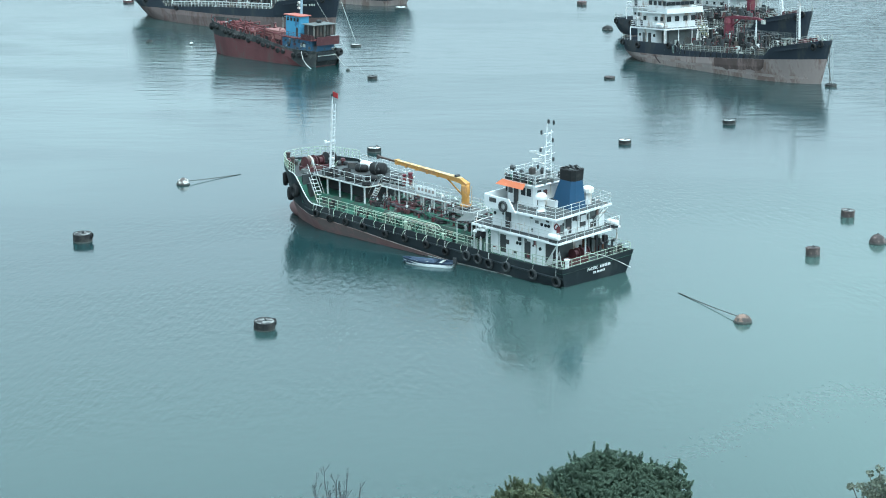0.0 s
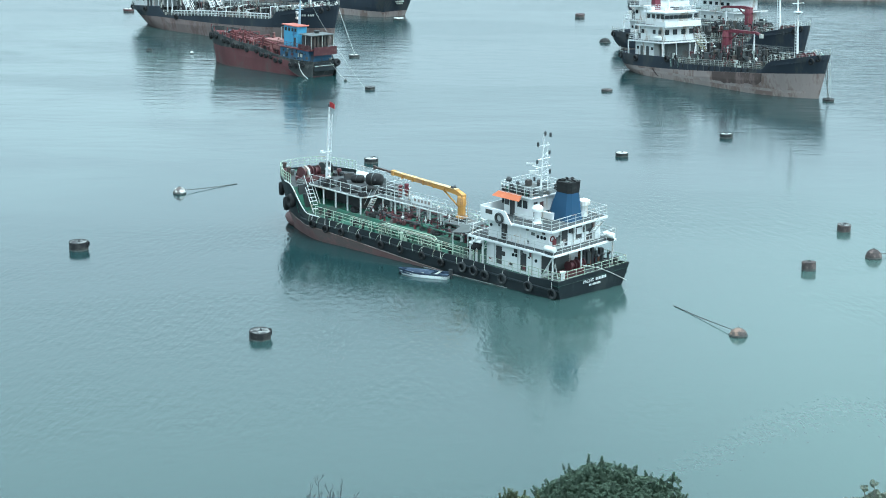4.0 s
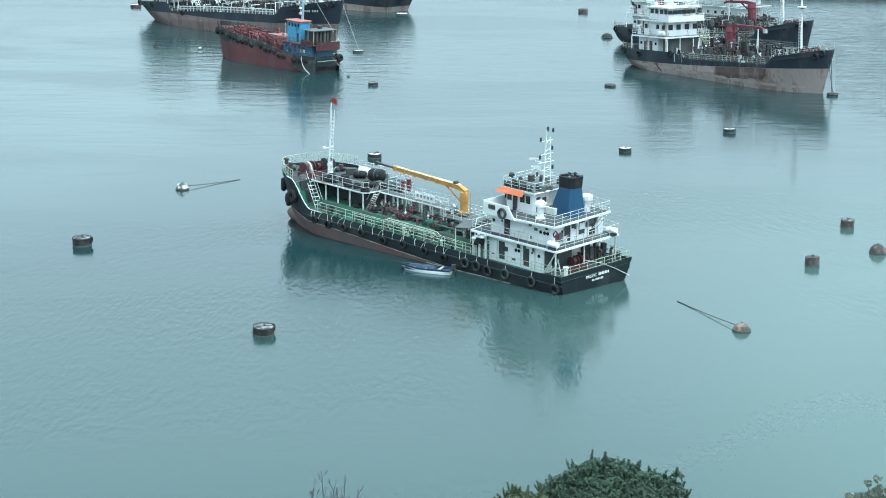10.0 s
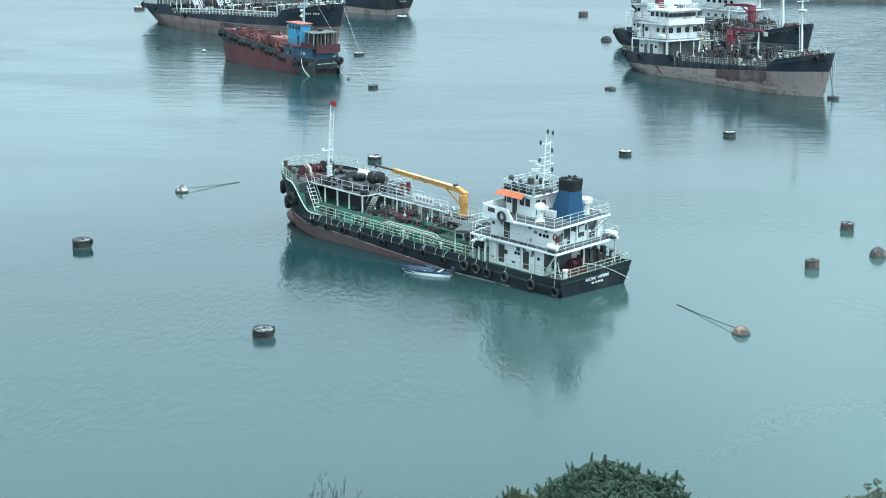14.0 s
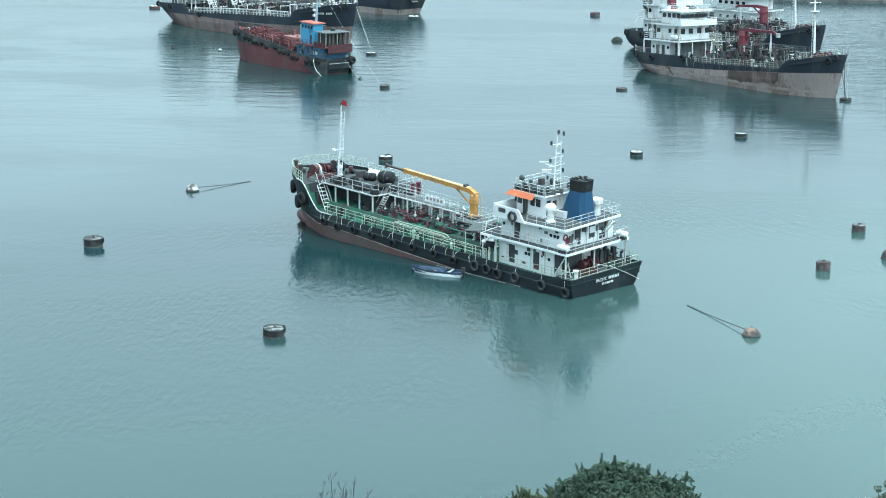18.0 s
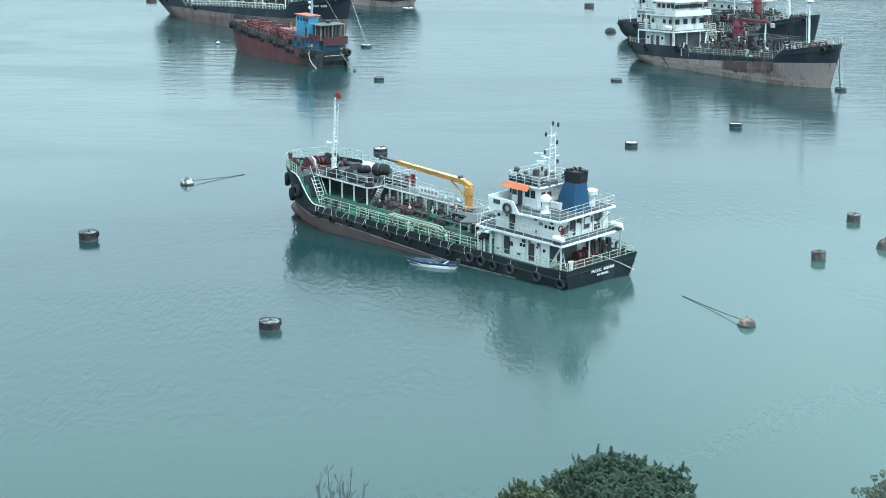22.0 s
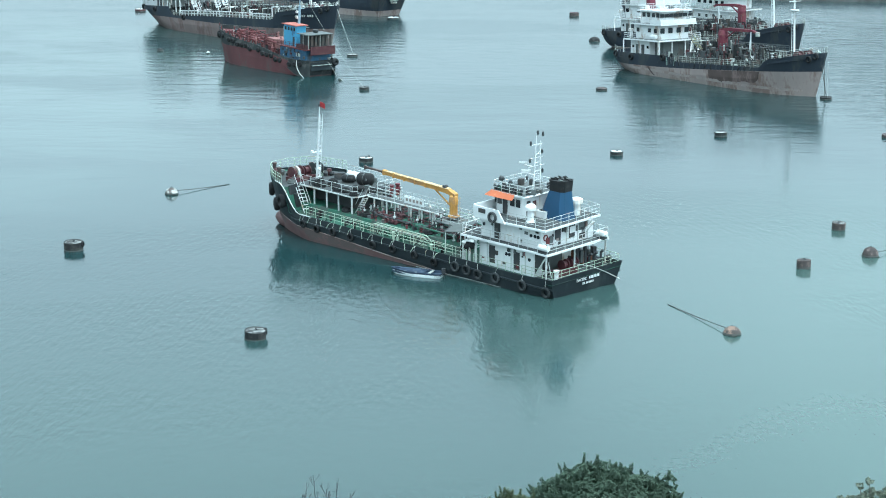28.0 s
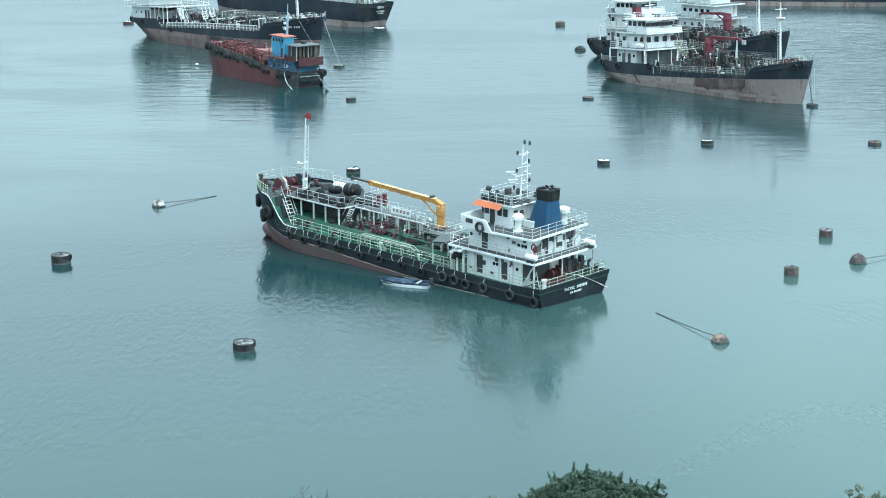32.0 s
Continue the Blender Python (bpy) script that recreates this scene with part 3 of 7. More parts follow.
    for i, (x, y) in enumerate([(34.2, 1.6), (35.3, 1.2), (32.2, 2.0), (30.4, 2.4), (33.2, 2.2), (36.4, 2.2), (30.0, 0.2), (37.4, 1.0), (36.2, 0.2)]):
        part("coiled_hose", Geo().ring((x, y, 4.5), (0, 0, 1), 0.40, 0.12).ring((x, y, 4.68), (0, 0, 1), 0.36, 0.11), RUBBER, ship)
    for k, (x, y, w, h, m) in enumerate([(37.2, 2.2, 0.6, 0.6, DARK), (35.6, 2.2, 0.5, 0.45, RUBBER), (29.8, -0.8, 0.7, 0.5, DARK), (37.2, -1.6, 0.8, 0.7, DARK), (33.4, -3.0, 0.6, 0.5, GREY_DECK), (31.6, -0.6, 0.5, 0.4, CANVAS)]):
        part("deck_locker", Geo().box((x, y, 4.36 + h / 2), (w * 1.4, w, h), turn=17 * k, cut=0.08), m, ship)
    # foremast, a lattice with a small flag
    g = Geo().rod((39.2, 0, 4.3), (38.5, 0, 12.4), 0.085, 0.055)
    mast = part("foremast", g, WHITE, ship, "white lattice foremast")
    part("mast_rail", Geo().rod((38.75, -0.2, 4.4), (38.2, -0.18, 11.6), 0.04).rod((38.75, 0.2, 4.4), (38.2, 0.18, 11.6), 0.04), WHITE, mast)
    for i in range(14):
        z = 4.9 + i * 0.45
        part("rung", Geo().rod((38.71 - 0.034 * i, -0.2, z), (38.71 - 0.034 * i, 0.2, z), 0.02, n=4), WHITE, mast)
    part("crosstree", Geo().rod((39.05, -0.7, 7.3), (39.05, 0.7, 7.3), 0.07).turned((39.05, 0.65, 7.3), [(0.16, 0), (0.16, 0.25)]), WHITE, mast)
    part("flag", Geo().plate([(38.4, 12.95), (37.6, 12.8), (37.6, 12.25), (38.4, 12.4)], -0.02, 0.02), FLAG_RED, mast, "small red flag")
    part("lantern", Geo().turned((38.5, 0, 12.4), [(0.1, 0), (0.14, 0.1), (0.1, 0.3)]), DARK, mast)

    # cargo trunk, pipes and valves
    part("trunk_deck", Geo().stack([[(13.6, 3.3, 1.5), (38.5, 3.3, 1.5), (38.5, -4.0, 1.5), (13.6, -4.0, 1.5)], [(13.8, 3.0, 2.42), (38.4, 3.0, 2.42), (38.4, -3.7, 2.42), (13.8, -3.7, 2.42)]]), DECK, ship, "green raised trunk deck")
    for i, y in enumerate((-2.9, -2.4, -1.9, -0.6, 0.2, 1.3)):
        part("cargo_pipe", Geo().pipe([(14.2, y, 2.4), (14.2, y, 2.78), (28.9 - i * 0.3, y, 2.78), (28.9 - i * 0.3, y, 2.4)], 0.14 if i % 2 else 0.11, 8), (DECK, MAROON, DARK)[i % 3], ship)
    for y, x0, x1, m in ((1.9, 19.2, 23.4, DECK), (2.2, 20.4, 26.8, DARK), (2.5, 15.0, 21.0, DECK), (1.6, 25.6, 28.6, MAROON)):
        part("cargo_pipe", Geo().pipe([(x0, y, 2.4), (x0, y, 2.9), (x1, y, 2.9), (x1, y - 0.9, 2.9), (x1, y - 0.9, 2.45)], 0.12, 7), m, ship)
    for x in (16.2, 19.9, 22.4, 25.9, 27.7):
        part("branch_pipe", Geo().pipe([(x, -2.9, 2.9), (x, 2.3, 2.9), (x, 2.45, 2.5)], 0.10, 7), MAROON if 22 < x < 26 else DARK, ship)
    for x in (15.5, 18.0, 20.5, 23.0, 25.5, 28.0):
        part("pipe_support", Geo().box((x, -0.6, 2.55), (0.15, 4.6, 0.22)), DARK, ship)
    rnd = random.Random(5)
    for i in range(96):
        x, y = rnd.uniform(14.6, 30.2), rnd.choice((-2.6, -1.4, -0.2, 0.5, 1.0, 1.4, 1.8, 2.2, 2.6))
        h = rnd.uniform(0.5, 1.45) if i % 3 == 0 else rnd.uniform(0.4, 0.9)
        g = Geo().turned((x, y, 2.4), [(0.14, 0), (0.14, 0.10), (0.08, 0.14), (0.08, h * 0.5), (0.15, h * 0.52), (0.15, h * 0.62), (0.05, h * 0.66), (0.05, h)], 8)
        v = part("valve", g, (MAROON, DARK, RED, DECK, DARK, MAROON, WHITE_RAIL)[i % 7], ship)
        part("handwheel", Geo().ring((x, y, 2.4 + h), (0, 0, 1), 0.15, 0.03, 10, 4), (DARK, MAROON, DARK)[i % 3], v)
    for i in range(18):
        x, y = rnd.uniform(14.8, 29.8), rnd.uniform(1.2, 2.7)
        part("deck_fitting", Geo().box((x, y, 2.42 + 0.14), (rnd.uniform(0.2, 0.7), rnd.uniform(0.2, 0.5), 0.28), turn=rnd.uniform(0, 60), cut=0.03), (DARK, RUBBER, GREY_DECK, DARK, CANVAS, DARK)[i % 6], ship)
    for x, y in ((16.4, 2.1), (19.0, 2.5), (28.6, 2.3), (31.6, 2.4)):
        part("coiled_hose", Geo().ring((x, y, 2.55), (0, 0, 1), 0.42, 0.12).ring((x + 0.05, y, 2.75), (0, 0, 1), 0.38, 0.11), RUBBER, ship)
    for k in range(26):
        x, y = rnd.uniform(14.0, 36.0), rnd.choice((3.7, 3.9, 4.3))
        h = rnd.uniform(0.3, 0.9)
        part("deck_fitting", Geo().turned((x, y, 1.55), [(0.16, 0), (0.16, h * 0.7), (0.22, h * 0.75), (0.22, h)], 7), (DARK, DECK, GREEN_RAIL, RUBBER, DECK)[k % 5], ship)
    # the red manifold amidships
    m = part("manifold", Geo().box((24.6, 1.6, 2.7), (1.6, 0.6, 0.45), cut=0.15), MAROON, ship, "red cargo manifold")
    for x in (23.9, 24.5, 25.2):
        part("flange", Geo().barrel((x, 1.8, 2.7), (x, 2.6, 2.7), [(0.14, 0), (0.14, 0.75), (0.25, 0.76), (0.25, 1)], 10), MAROON, m)
        part("handwheel", Geo().rod((x, 1.5, 2.7), (x, 1.5, 3.4), 0.05).ring((x, 1.5, 3.4), (0, 0, 1), 0.22, 0.04, 10, 4), MAROON, m)
    # tank vents: two red-headed posts, other posts white
    for x, y, h, mt in [(28.3, -1.0, 2.85, RED), (27.3, -1.0, 3.2, RED)]:
        v = part("tank_vent", Geo().rod((x, y, 2.3), (x, y, 2.3 + h), 0.09), WHITE_RAIL, ship, "white vent pipe with red flame arrester")
        part("vent_head", Geo().turned((x, y, 2.3 + h - 1.1), [(0.15, 0), (0.2, 0.1), (0.2, 0.5), (0.28, 0.55), (0.28, 0.82), (0.19, 0.86), (0.19, 1.05), (0.25, 1.08), (0.25, 1.25)]), mt, v)
    for x in (16.0, 18.5, 21.0, 23.0, 25.0):
        g = Geo().pipe([(x, -3.6, 1.6), (x, -3.6, 3.0), (x + 0.25, -3.6, 3.2), (x + 0.45, -3.6, 2.95)], 0.11, 7)
        part("gooseneck_vent", g, WHITE_RAIL, ship)
    # raised gangway with white posts along the trunk
    walk_way = part("gangway", Geo().box((24.6, 0.2, 4.15), (10.6, 1.2, 0.08)), GREY_DECK, ship, "raised grey gangway above the cargo pipes")
    part("gangway_edge", Geo().rod((19.3, 0.82, 4.13), (29.9, 0.82, 4.13), 0.09, n=5), WHITE_RAIL, ship)
    for x in (19.0, 20.2, 21.8, 23.4, 25.0, 27.1, 29.0):
        for y in (0.78, -0.38):
            part("gangway_post", Geo().rod((x, y, 2.3), (x, y, 4.12), 0.095, n=6), WHITE_RAIL, ship)
    railing(walk_way, [(19.4, 0.78, 4.19), (29.8, 0.78, 4.19)], 1.0, WHITE_RAIL)
    railing(walk_way, [(19.4, -0.38, 4.19), (29.8, -0.38, 4.19)], 1.0, WHITE_RAIL)
    part("crane_platform", Geo().box((17.6, 0.0, 3.5), (3.6, 2.8, 0.08)), GREY_DECK, ship)
    for x in (16.0, 19.2):
        for y in (1.3, -1.3):
            part("gangway_post", Geo().rod((x, y, 2.2), (x, y, 3.5), 0.09, n=6), WHITE_RAIL, ship)
    railing(ship, [(19.3, 1.35, 3.54), (15.9, 1.35, 3.54), (15.9, -1.35, 3.54), (19.3, -1.35, 3.54)], 1.0, WHITE_RAIL)
    # notice board on the rail: its lettering cannot be made out
    board = part("notice_board", Geo().box((22.9, 0.86, 4.8), (2.9, 0.05, 0.7)), WHITE, ship, "long white notice board on the gangway rail")
    for k in range(5):
        part("lettering_bar", Geo().box((21.85 + k * 0.52, 0.9, 4.85), (0.3, 0.02, 0.3)), PALE_BOOT, board)

    # yellow deck crane
    cr = part("crane_pedestal", Geo().turned((18.1, -0.1, 2.3), [(0.5, 0), (0.5, 1.2), (0.54, 1.22), (0.54, 1.4), (0.48, 1.45)]), WHITE, ship, "white crane pedestal")
    part("slewing_ring", Geo().turned((18.1, -0.1, 3.6), [(0.62, 0), (0.64, 0.05), (0.64, 0.28), (0.6, 0.32)]), DARK, cr, "greasy dark slewing ring")
    col = part("crane_column", Geo().turned((18.1, -0.1, 3.75), [(0.58, 0), (0.58, 0.3), (0.42, 0.35), (0.40, 1.4), (0.48, 1.45), (0.48, 1.9), (0.42, 2.3), (0.25, 2.5)]), YELLOW, ship, "yellow crane column")
    quad = lambda x, y0, y1, z0, z1: [(x, y0, z0), (x, y1, z0), (x, y1, z1), (x, y0, z1)]
    boom = part("crane_boom", Geo().stack([quad(17.75, -0.40, 0.20, 5.82, 6.34), quad(18.7, -0.34, 0.14, 6.20, 6.70), quad(19.6, -0.32, 0.12, 6.28, 6.74), quad(28.4, -0.27, 0.07, 6.62, 6.98)]), YELLOW, ship, "long yellow telescopic crane boom")
    # top plate of the boom in a paler yellow than its sides
    part("boom_flange", Geo().stack([quad(18.75, -0.38, 0.18, 6.70, 6.75), quad(28.4, -0.31, 0.11, 6.98, 7.03)]), PALE_YELLOW, boom, "paler yellow upper flange")
    part("boom_collar", Geo().stack([quad(28.1, -0.33, 0.13, 6.56, 7.06), quad(28.5, -0.33, 0.13, 6.58, 7.08)]), YELLOW, boom)
    for k in range(5):
        part("boom_clamp", Geo().box((20.4 + 1.6 * k, -0.1, 6.52 + 0.055 * k), (0.14, 0.56, 0.52)), YELLOW, boom)
    part("boom_tip", Geo().stack([quad(28.35, -0.22, 0.02, 6.72, 6.90), quad(30.9, -0.22, 0.02, 6.80, 6.98), quad(31.4, -0.24, 0.04, 6.6, 7.1)]), BROWN_STEEL, boom, "dark inner boom section")
    part("ram", Geo().rod((18.4, -0.1, 4.9), (20.8, -0.1, 6.35), 0.09), YELLOW, boom)
    part("crane_ladder", Geo().rod((17.6, -0.5, 3.8), (17.6, -0.5, 6.0), 0.03, n=4).rod((17.6, 0.25, 3.8), (17.6, 0.25, 6.0), 0.03, n=4), YELLOW, col)
    part("winch", Geo().barrel((19.3, -0.35, 6.85), (19.3, 0.15, 6.85), [(0.17, 0), (0.17, 1)]), DARK, boom)
    part("hook_wire", Geo().rod((31.3, -0.1, 6.3), (31.3, -0.1, 5.6), 0.03, n=4).turned((31.3, -0.1, 5.35), [(0.05, 0), (0.14, 0.1), (0.05, 0.3)], 6), DARK, boom)
    part("hook_wire", Geo().rod((27.6, -0.1, 6.65), (27.6, -0.1, 4.6), 0.03, n=4), WHITE_RAIL, boom)

    # ---- the deckhouse, tier by tier
    t1 = part("lower_deckhouse", Geo().box((6.75, 0.15, 2.8), (7.3, 7.9, 2.5), cut=0.1), WHITE, ship, "white lower deckhouse")
    windows(t1, [(8.6, 4.12, 2.75), (5.35, 4.12, 2.7)], (0.75, 1.75), "y", "doorway", DARK)
    windows(t1, [(9.6, 4.12, 2.7), (7.4, 4.12, 2.7), (4.55, 4.12, 2.7)], (0.7, 1.7), "y", "steel_door", WHITE)
    windows(t1, [(3.05, 2.6, 2.75), (3.05, -2.0, 2.75)], (0.75, 1.75), "x", "doorway", DARK)
    g = Geo().barrel((0, -0.04, 0), (0, 0.04, 0), [(0.17, 0), (0.17, 1)], 12)
    port = g.mesh("porthole", GLASS)
    for x in (3.7, 6.3, 6.7):
        part("porthole", port, GLASS, t1, at=Matrix.Translation((x, 4.12, 3.15)))
    part("boat_deck", Geo().slab([(1.0, 4.6), (12.2, 4.8), (12.6, 3.0), (12.6, -3.0), (12.2, -4.6), (1.3, -4.6)], 4.04, 4.24), WHITE, ship, "white-edged boat deck")
    for x, y in ((1.3, 4.4), (1.6, -4.4), (1.5, 0.2), (11.8, 4.6), (11.8, -4.4)):
        part("deck_post", Geo().rod((x, y, 1.55), (x, y, 4.05), 0.085, n=6), WHITE_RAIL, ship)
    part("deck_strut", Geo().rod((2.9, 4.4, 1.6), (1.3, 4.4, 4.0), 0.07), WHITE_RAIL, ship)
    t2 = part("upper_deckhouse", Geo().box((6.45, 0.1, 5.22), (8.0, 7.4, 2.0), cut=0.1), WHITE, ship, "white upper deckhouse")
    windows(t2, [(8.2, 3.82, 5.2)], (0.75, 1.7), "y", "doorway", DARK)
    windows(t2, [(9.2, 3.82, 5.2), (7.3, 3.82, 5.2), (5.6, 3.82, 5.2)], (0.7, 1.65), "y", "steel_door", WHITE)
    windows(t2, [(2.43, 1.6, 5.2), (2.43, -1.9, 5.2), (2.43, -0.4, 5.5)], (0.8, 1.6), "x", "doorway", DARK)
    for x in (2.9, 3.3, 3.8, 10.0):
        part("porthole", port, GLASS, t2, at=Matrix.Translation((x, 3.82, 5.45)))
    part("bridge_deck", Geo().slab([(1.6, 4.3), (6.0, 4.7), (10.3, 4.8), (10.6, 3.5), (10.6, -3.5), (10.3, -4.4), (2.1, -4.2)], 6.22, 6.42), WHITE, ship, "white-edged bridge deck")
    part("deck_covering", Geo().slab([(1.75, 4.15), (6.0, 4.55), (10.2, 4.65), (10.4, 3.4), (10.4, -3.4), (10.2, -4.25), (2.25, -4.05)], 6.40, 6.44), DARK_GREY_DECK, ship, "dull dark grey deck covering")
    part("deck_covering", Geo().slab([(1.15, 4.45), (12.05, 4.65), (12.4, 2.9), (12.4, -2.9), (12.05, -4.45), (1.45, -4.45)], 4.22, 4.26), DARK_GREY_DECK, ship)
    # solid bridge-wing bulwarks
    for y in (4.78, -4.38):
        part("wing_bulwark", Geo().plate([(6.3, 6.25), (7.2, 7.45), (10.35, 7.45), (10.35, 6.25)], y - 0.06, y + 0.06), WHITE, ship)
    part("front_bulwark", Geo().box((10.5, 0.4, 6.95), (0.12, 8.7, 1.1)), WHITE, ship)
    part("side_opening", Geo().box((9.3, 4.85, 7.05), (0.9, 0.06, 0.42)), DARK, ship)
    # wheelhouse
    wh = part("wheelhouse", Geo().box((7.9, 0.4, 7.5), (3.9, 4.2, 2.2), cut=0.25), WHITE, ship, "white wheelhouse")
    windows(wh, [(9.2, 2.52, 7.75), (7.5, 2.52, 7.8), (6.75, 2.52, 7.8)], (0.55, 0.75), "y")
    windows(wh, [(8.45, 2.52, 7.35)], (0.6, 1.75), "y", "doorway", DARK)
    windows(wh, [(9.87, y, 7.8) for y in (-1.3, -0.45, 0.4, 1.25, 2.1)], (0.7, 0.8), "x")
    windows(wh, [(5.93, 1.95, 7.35)], (0.5, 1.5), "x", "doorway", DARK)
    part("fire_locker", Geo().box((5.9, 1.15, 7.75), (0.14, 0.45, 0.5), cut=0.03), MAROON, wh, "small maroon fire locker")
    part("roof_deck", Geo().slab([(5.6, 2.8), (9.9, 2.8), (10.1, 2.2), (10.1, -1.4), (9.9, -2.0), (5.6, -2.0)], 8.55, 8.7), GREY_DECK, ship, "grey monkey-island roof deck")
    part("roof_edge", Geo().pipe([(5.6, 2.8, 8.6), (9.9, 2.8, 8.6), (10.1, -1.6, 8.6), (5.6, -2.0, 8.6), (5.6, 2.8, 8.6)], 0.11, 4), WHITE, ship)
    vis = Geo()
    vis.stack([[(6.9, 2.9, 8.62), (10.0, 2.9, 8.62), (10.0, 2.8, 8.7), (6.9, 2.8, 8.7)], [(6.8, 3.35, 8.2), (10.4, 3.35, 8.2), (10.4, 3.25, 8.28), (6.8, 3.25, 8.28)]])
    vis.stack([[(10.0, 2.9, 8.62), (10.0, -2.1, 8.62), (9.9, -2.0, 8.7), (9.9, 2.8, 8.7)], [(10.4, 3.35, 8.2), (10.4, -2.6, 8.2), (10.3, -2.5, 8.28), (10.3, 3.25, 8.28)]])
    part("visor", vis, ORANGE, ship, "orange sloping sun visor round the wheelhouse")
    railing(ship, [(5.7, 2.7, 8.7), (9.8, 2.7, 8.7), (10.0, 2.1, 8.7), (10.0, -1.4, 8.7), (9.8, -1.9, 8.7), (5.7, -1.9, 8.7), (5.7, 2.7, 8.7)], 0.9, WHITE_RAIL, step=1.1)
    rnd = random.Random(52)
    for k in range(15):
        x = 6.3 + 0.25 * k
        h = rnd.uniform(0.18, 0.5)
        part("potted_plant", Geo().turned((x, 2.55, 8.7), [(0.09, 0), (0.13, 0.16), (0.07, 0.2), (0.17, 0.2 + h * 0.4), (0.12, 0.2 + h * 0.8), (0.02, 0.2 + h)], 7), (DARK, DECK, DARK, RUBBER, DARK)[k % 5], ship)
    for x, y, h in ((5.75, 1.6, 0.5), (5.75, 0.6, 0.4), (8.8, 0.9, 0.45), (9.3, -0.6, 0.6), (7.9, -1.6, 0.4)):
        part("roof_locker", Geo().box((x, y, 8.7 + h / 2), (0.45, 0.6, h), turn=20 * x, cut=0.05), DARK if h > 0.55 else GREY_DECK, ship)
    part("searchlight", Geo().rod((9.4, 1.9, 8.7), (9.4, 1.9, 9.5), 0.05).barrel((9.25, 1.9, 9.7), (9.65, 2.0, 9.75), [(0.16, 0), (0.24, 0.3), (0.26, 1)], 10), DARK, ship)
    railing(ship, [(6.2, 4.62, 6.42), (1.7, 4.22, 6.42), (2.2, -4.1, 6.42), (6.2, -4.2, 6.42)], 1.0, WHITE_RAIL, step=1.25)
    railing(ship, [(12.0, 4.7, 4.24), (1.1, 4.52, 4.24), (1.4, -4.5, 4.24), (12.0, -4.5, 4.24)], 1.0, WHITE_RAIL, step=1.25)
    # quarter rails on the poop
    railing(ship, [(4.0, 4.85, 1.75), (0.15, 4.75, 1.75), (0.15, -4.75, 1.75), (5.0, -4.85, 1.75)], 1.0, GREEN_RAIL, step=1.25)
    railing(ship, hull.rim(0.085, 0.225, 6, 0, 1, 0.1), 0.85, GREEN_RAIL, step=1.6, bars=2, r=0.024)
    # mast on the roof
    mm = part("signal_mast", Geo().rod((6.95, 0.25, 8.6), (6.65, 0.15, 14.3), 0.085, 0.05).rod((6.45, -0.25, 8.6), (6.45, -0.15, 13.6), 0.05, 0.035).rod((6.5, 0.65, 8.6), (6.5, 0.4, 13.2), 0.05, 0.035), WHITE, ship, "white tripod signal mast with lights and radar")
    g = Geo()
    for i in range(5):
        z = 9.6 + i * 0.85
        g.rod((6.95 - 0.08 * i, 0.2, z), (6.45, -0.28, z + 0.5), 0.022, n=4).rod((6.5, 0.65 - 0.08 * i, z + 0.2), (6.45, -0.28, z + 0.2), 0.02, n=4)
    part("lattice", g, WHITE, mm)
    for z, a in ((10.3, 0.5), (11.1, 1.1), (11.9, 0.9), (13.2, 0.8)):
        part("yard", Geo().rod((6.8, -a, z), (6.8, a, z), 0.04, n=5), WHITE, mm)
    part("scanner_bracket", Geo().rod((6.85, 0.2, 11.0), (7.9, 0.4, 11.1), 0.06, n=5), WHITE, mm)
    part("scanner_bracket", Geo().rod((6.9, 0.2, 10.2), (7.7, 0.4, 10.3), 0.06, n=5), WHITE, mm)
    part("radar_scanner", Geo().box((7.9, 0.4, 11.3), (0.16, 1.15, 0.12), turn=-50), PALE_CANVAS, mm)
    part("radar_scanner", Geo().box((7.7, 0.4, 10.5), (0.3, 0.95, 0.24), turn=-40), PALE_CANVAS, mm)
    for p in [(6.8, 0.8, 13.2), (6.8, -0.9, 13.9), (6.8, -0.8, 12.2), (6.8, 0.9, 11.5), (6.8, -0.9, 10.3), (6.55, 0.1, 14.2), (7.4, 0.6, 9.7)]:
        part("lantern", Geo().turned(p, [(0.08, 0), (0.11, 0.05), (0.11, 0.36), (0.06, 0.42)], 8), DARK, mm)
    for x, y in ((9.5, 1.6), (9.5, 0.7), (9.4, -0.5), (8.6, -1.3), (9.0, 2.2), (6.4, -1.4), (6.2, 1.8)):
        part("roof_locker", Geo().turned((x, y, 8.7), [(0.2, 0), (0.22, 0.4), (0.14, 0.6)], 10), (RUBBER, DARK, DARK)[int(x * 10) % 3], ship)
    # funnel, blue with a black top
    fx, fy = 4.0, -0.35
    def oblong(cx, cy, a, b, z):
        return [(cx + a * sx, cy + b * sy, z) for sx, sy in ((1, 0.6), (0.7, 1), (-0.7, 1), (-1, 0.6), (-1, -0.6), (-0.7, -1), (0.7, -1), (1, -0.6))]
    fu = part("funnel", Geo().stack([oblong(fx + 0.25, fy, 1.65, 1.15, 6.3), oblong(fx + 0.1, fy, 1.3, 1.0, 7.8), oblong(fx - 0.1, fy, 0.98, 0.82, 9.15)]), BLUE, ship, "blue tapered funnel")
    part("funnel_cap", Geo().stack([oblong(fx - 0.1, fy, 1.0, 0.84, 9.15), oblong(fx - 0.15, fy, 1.02, 0.92, 10.2), oblong(fx - 0.15, fy, 0.9, 0.78, 10.22), oblong(fx - 0.12, fy, 0.86, 0.72, 10.0)]), RUBBER, fu, "sooty black funnel top")
    rnd = random.Random(41)
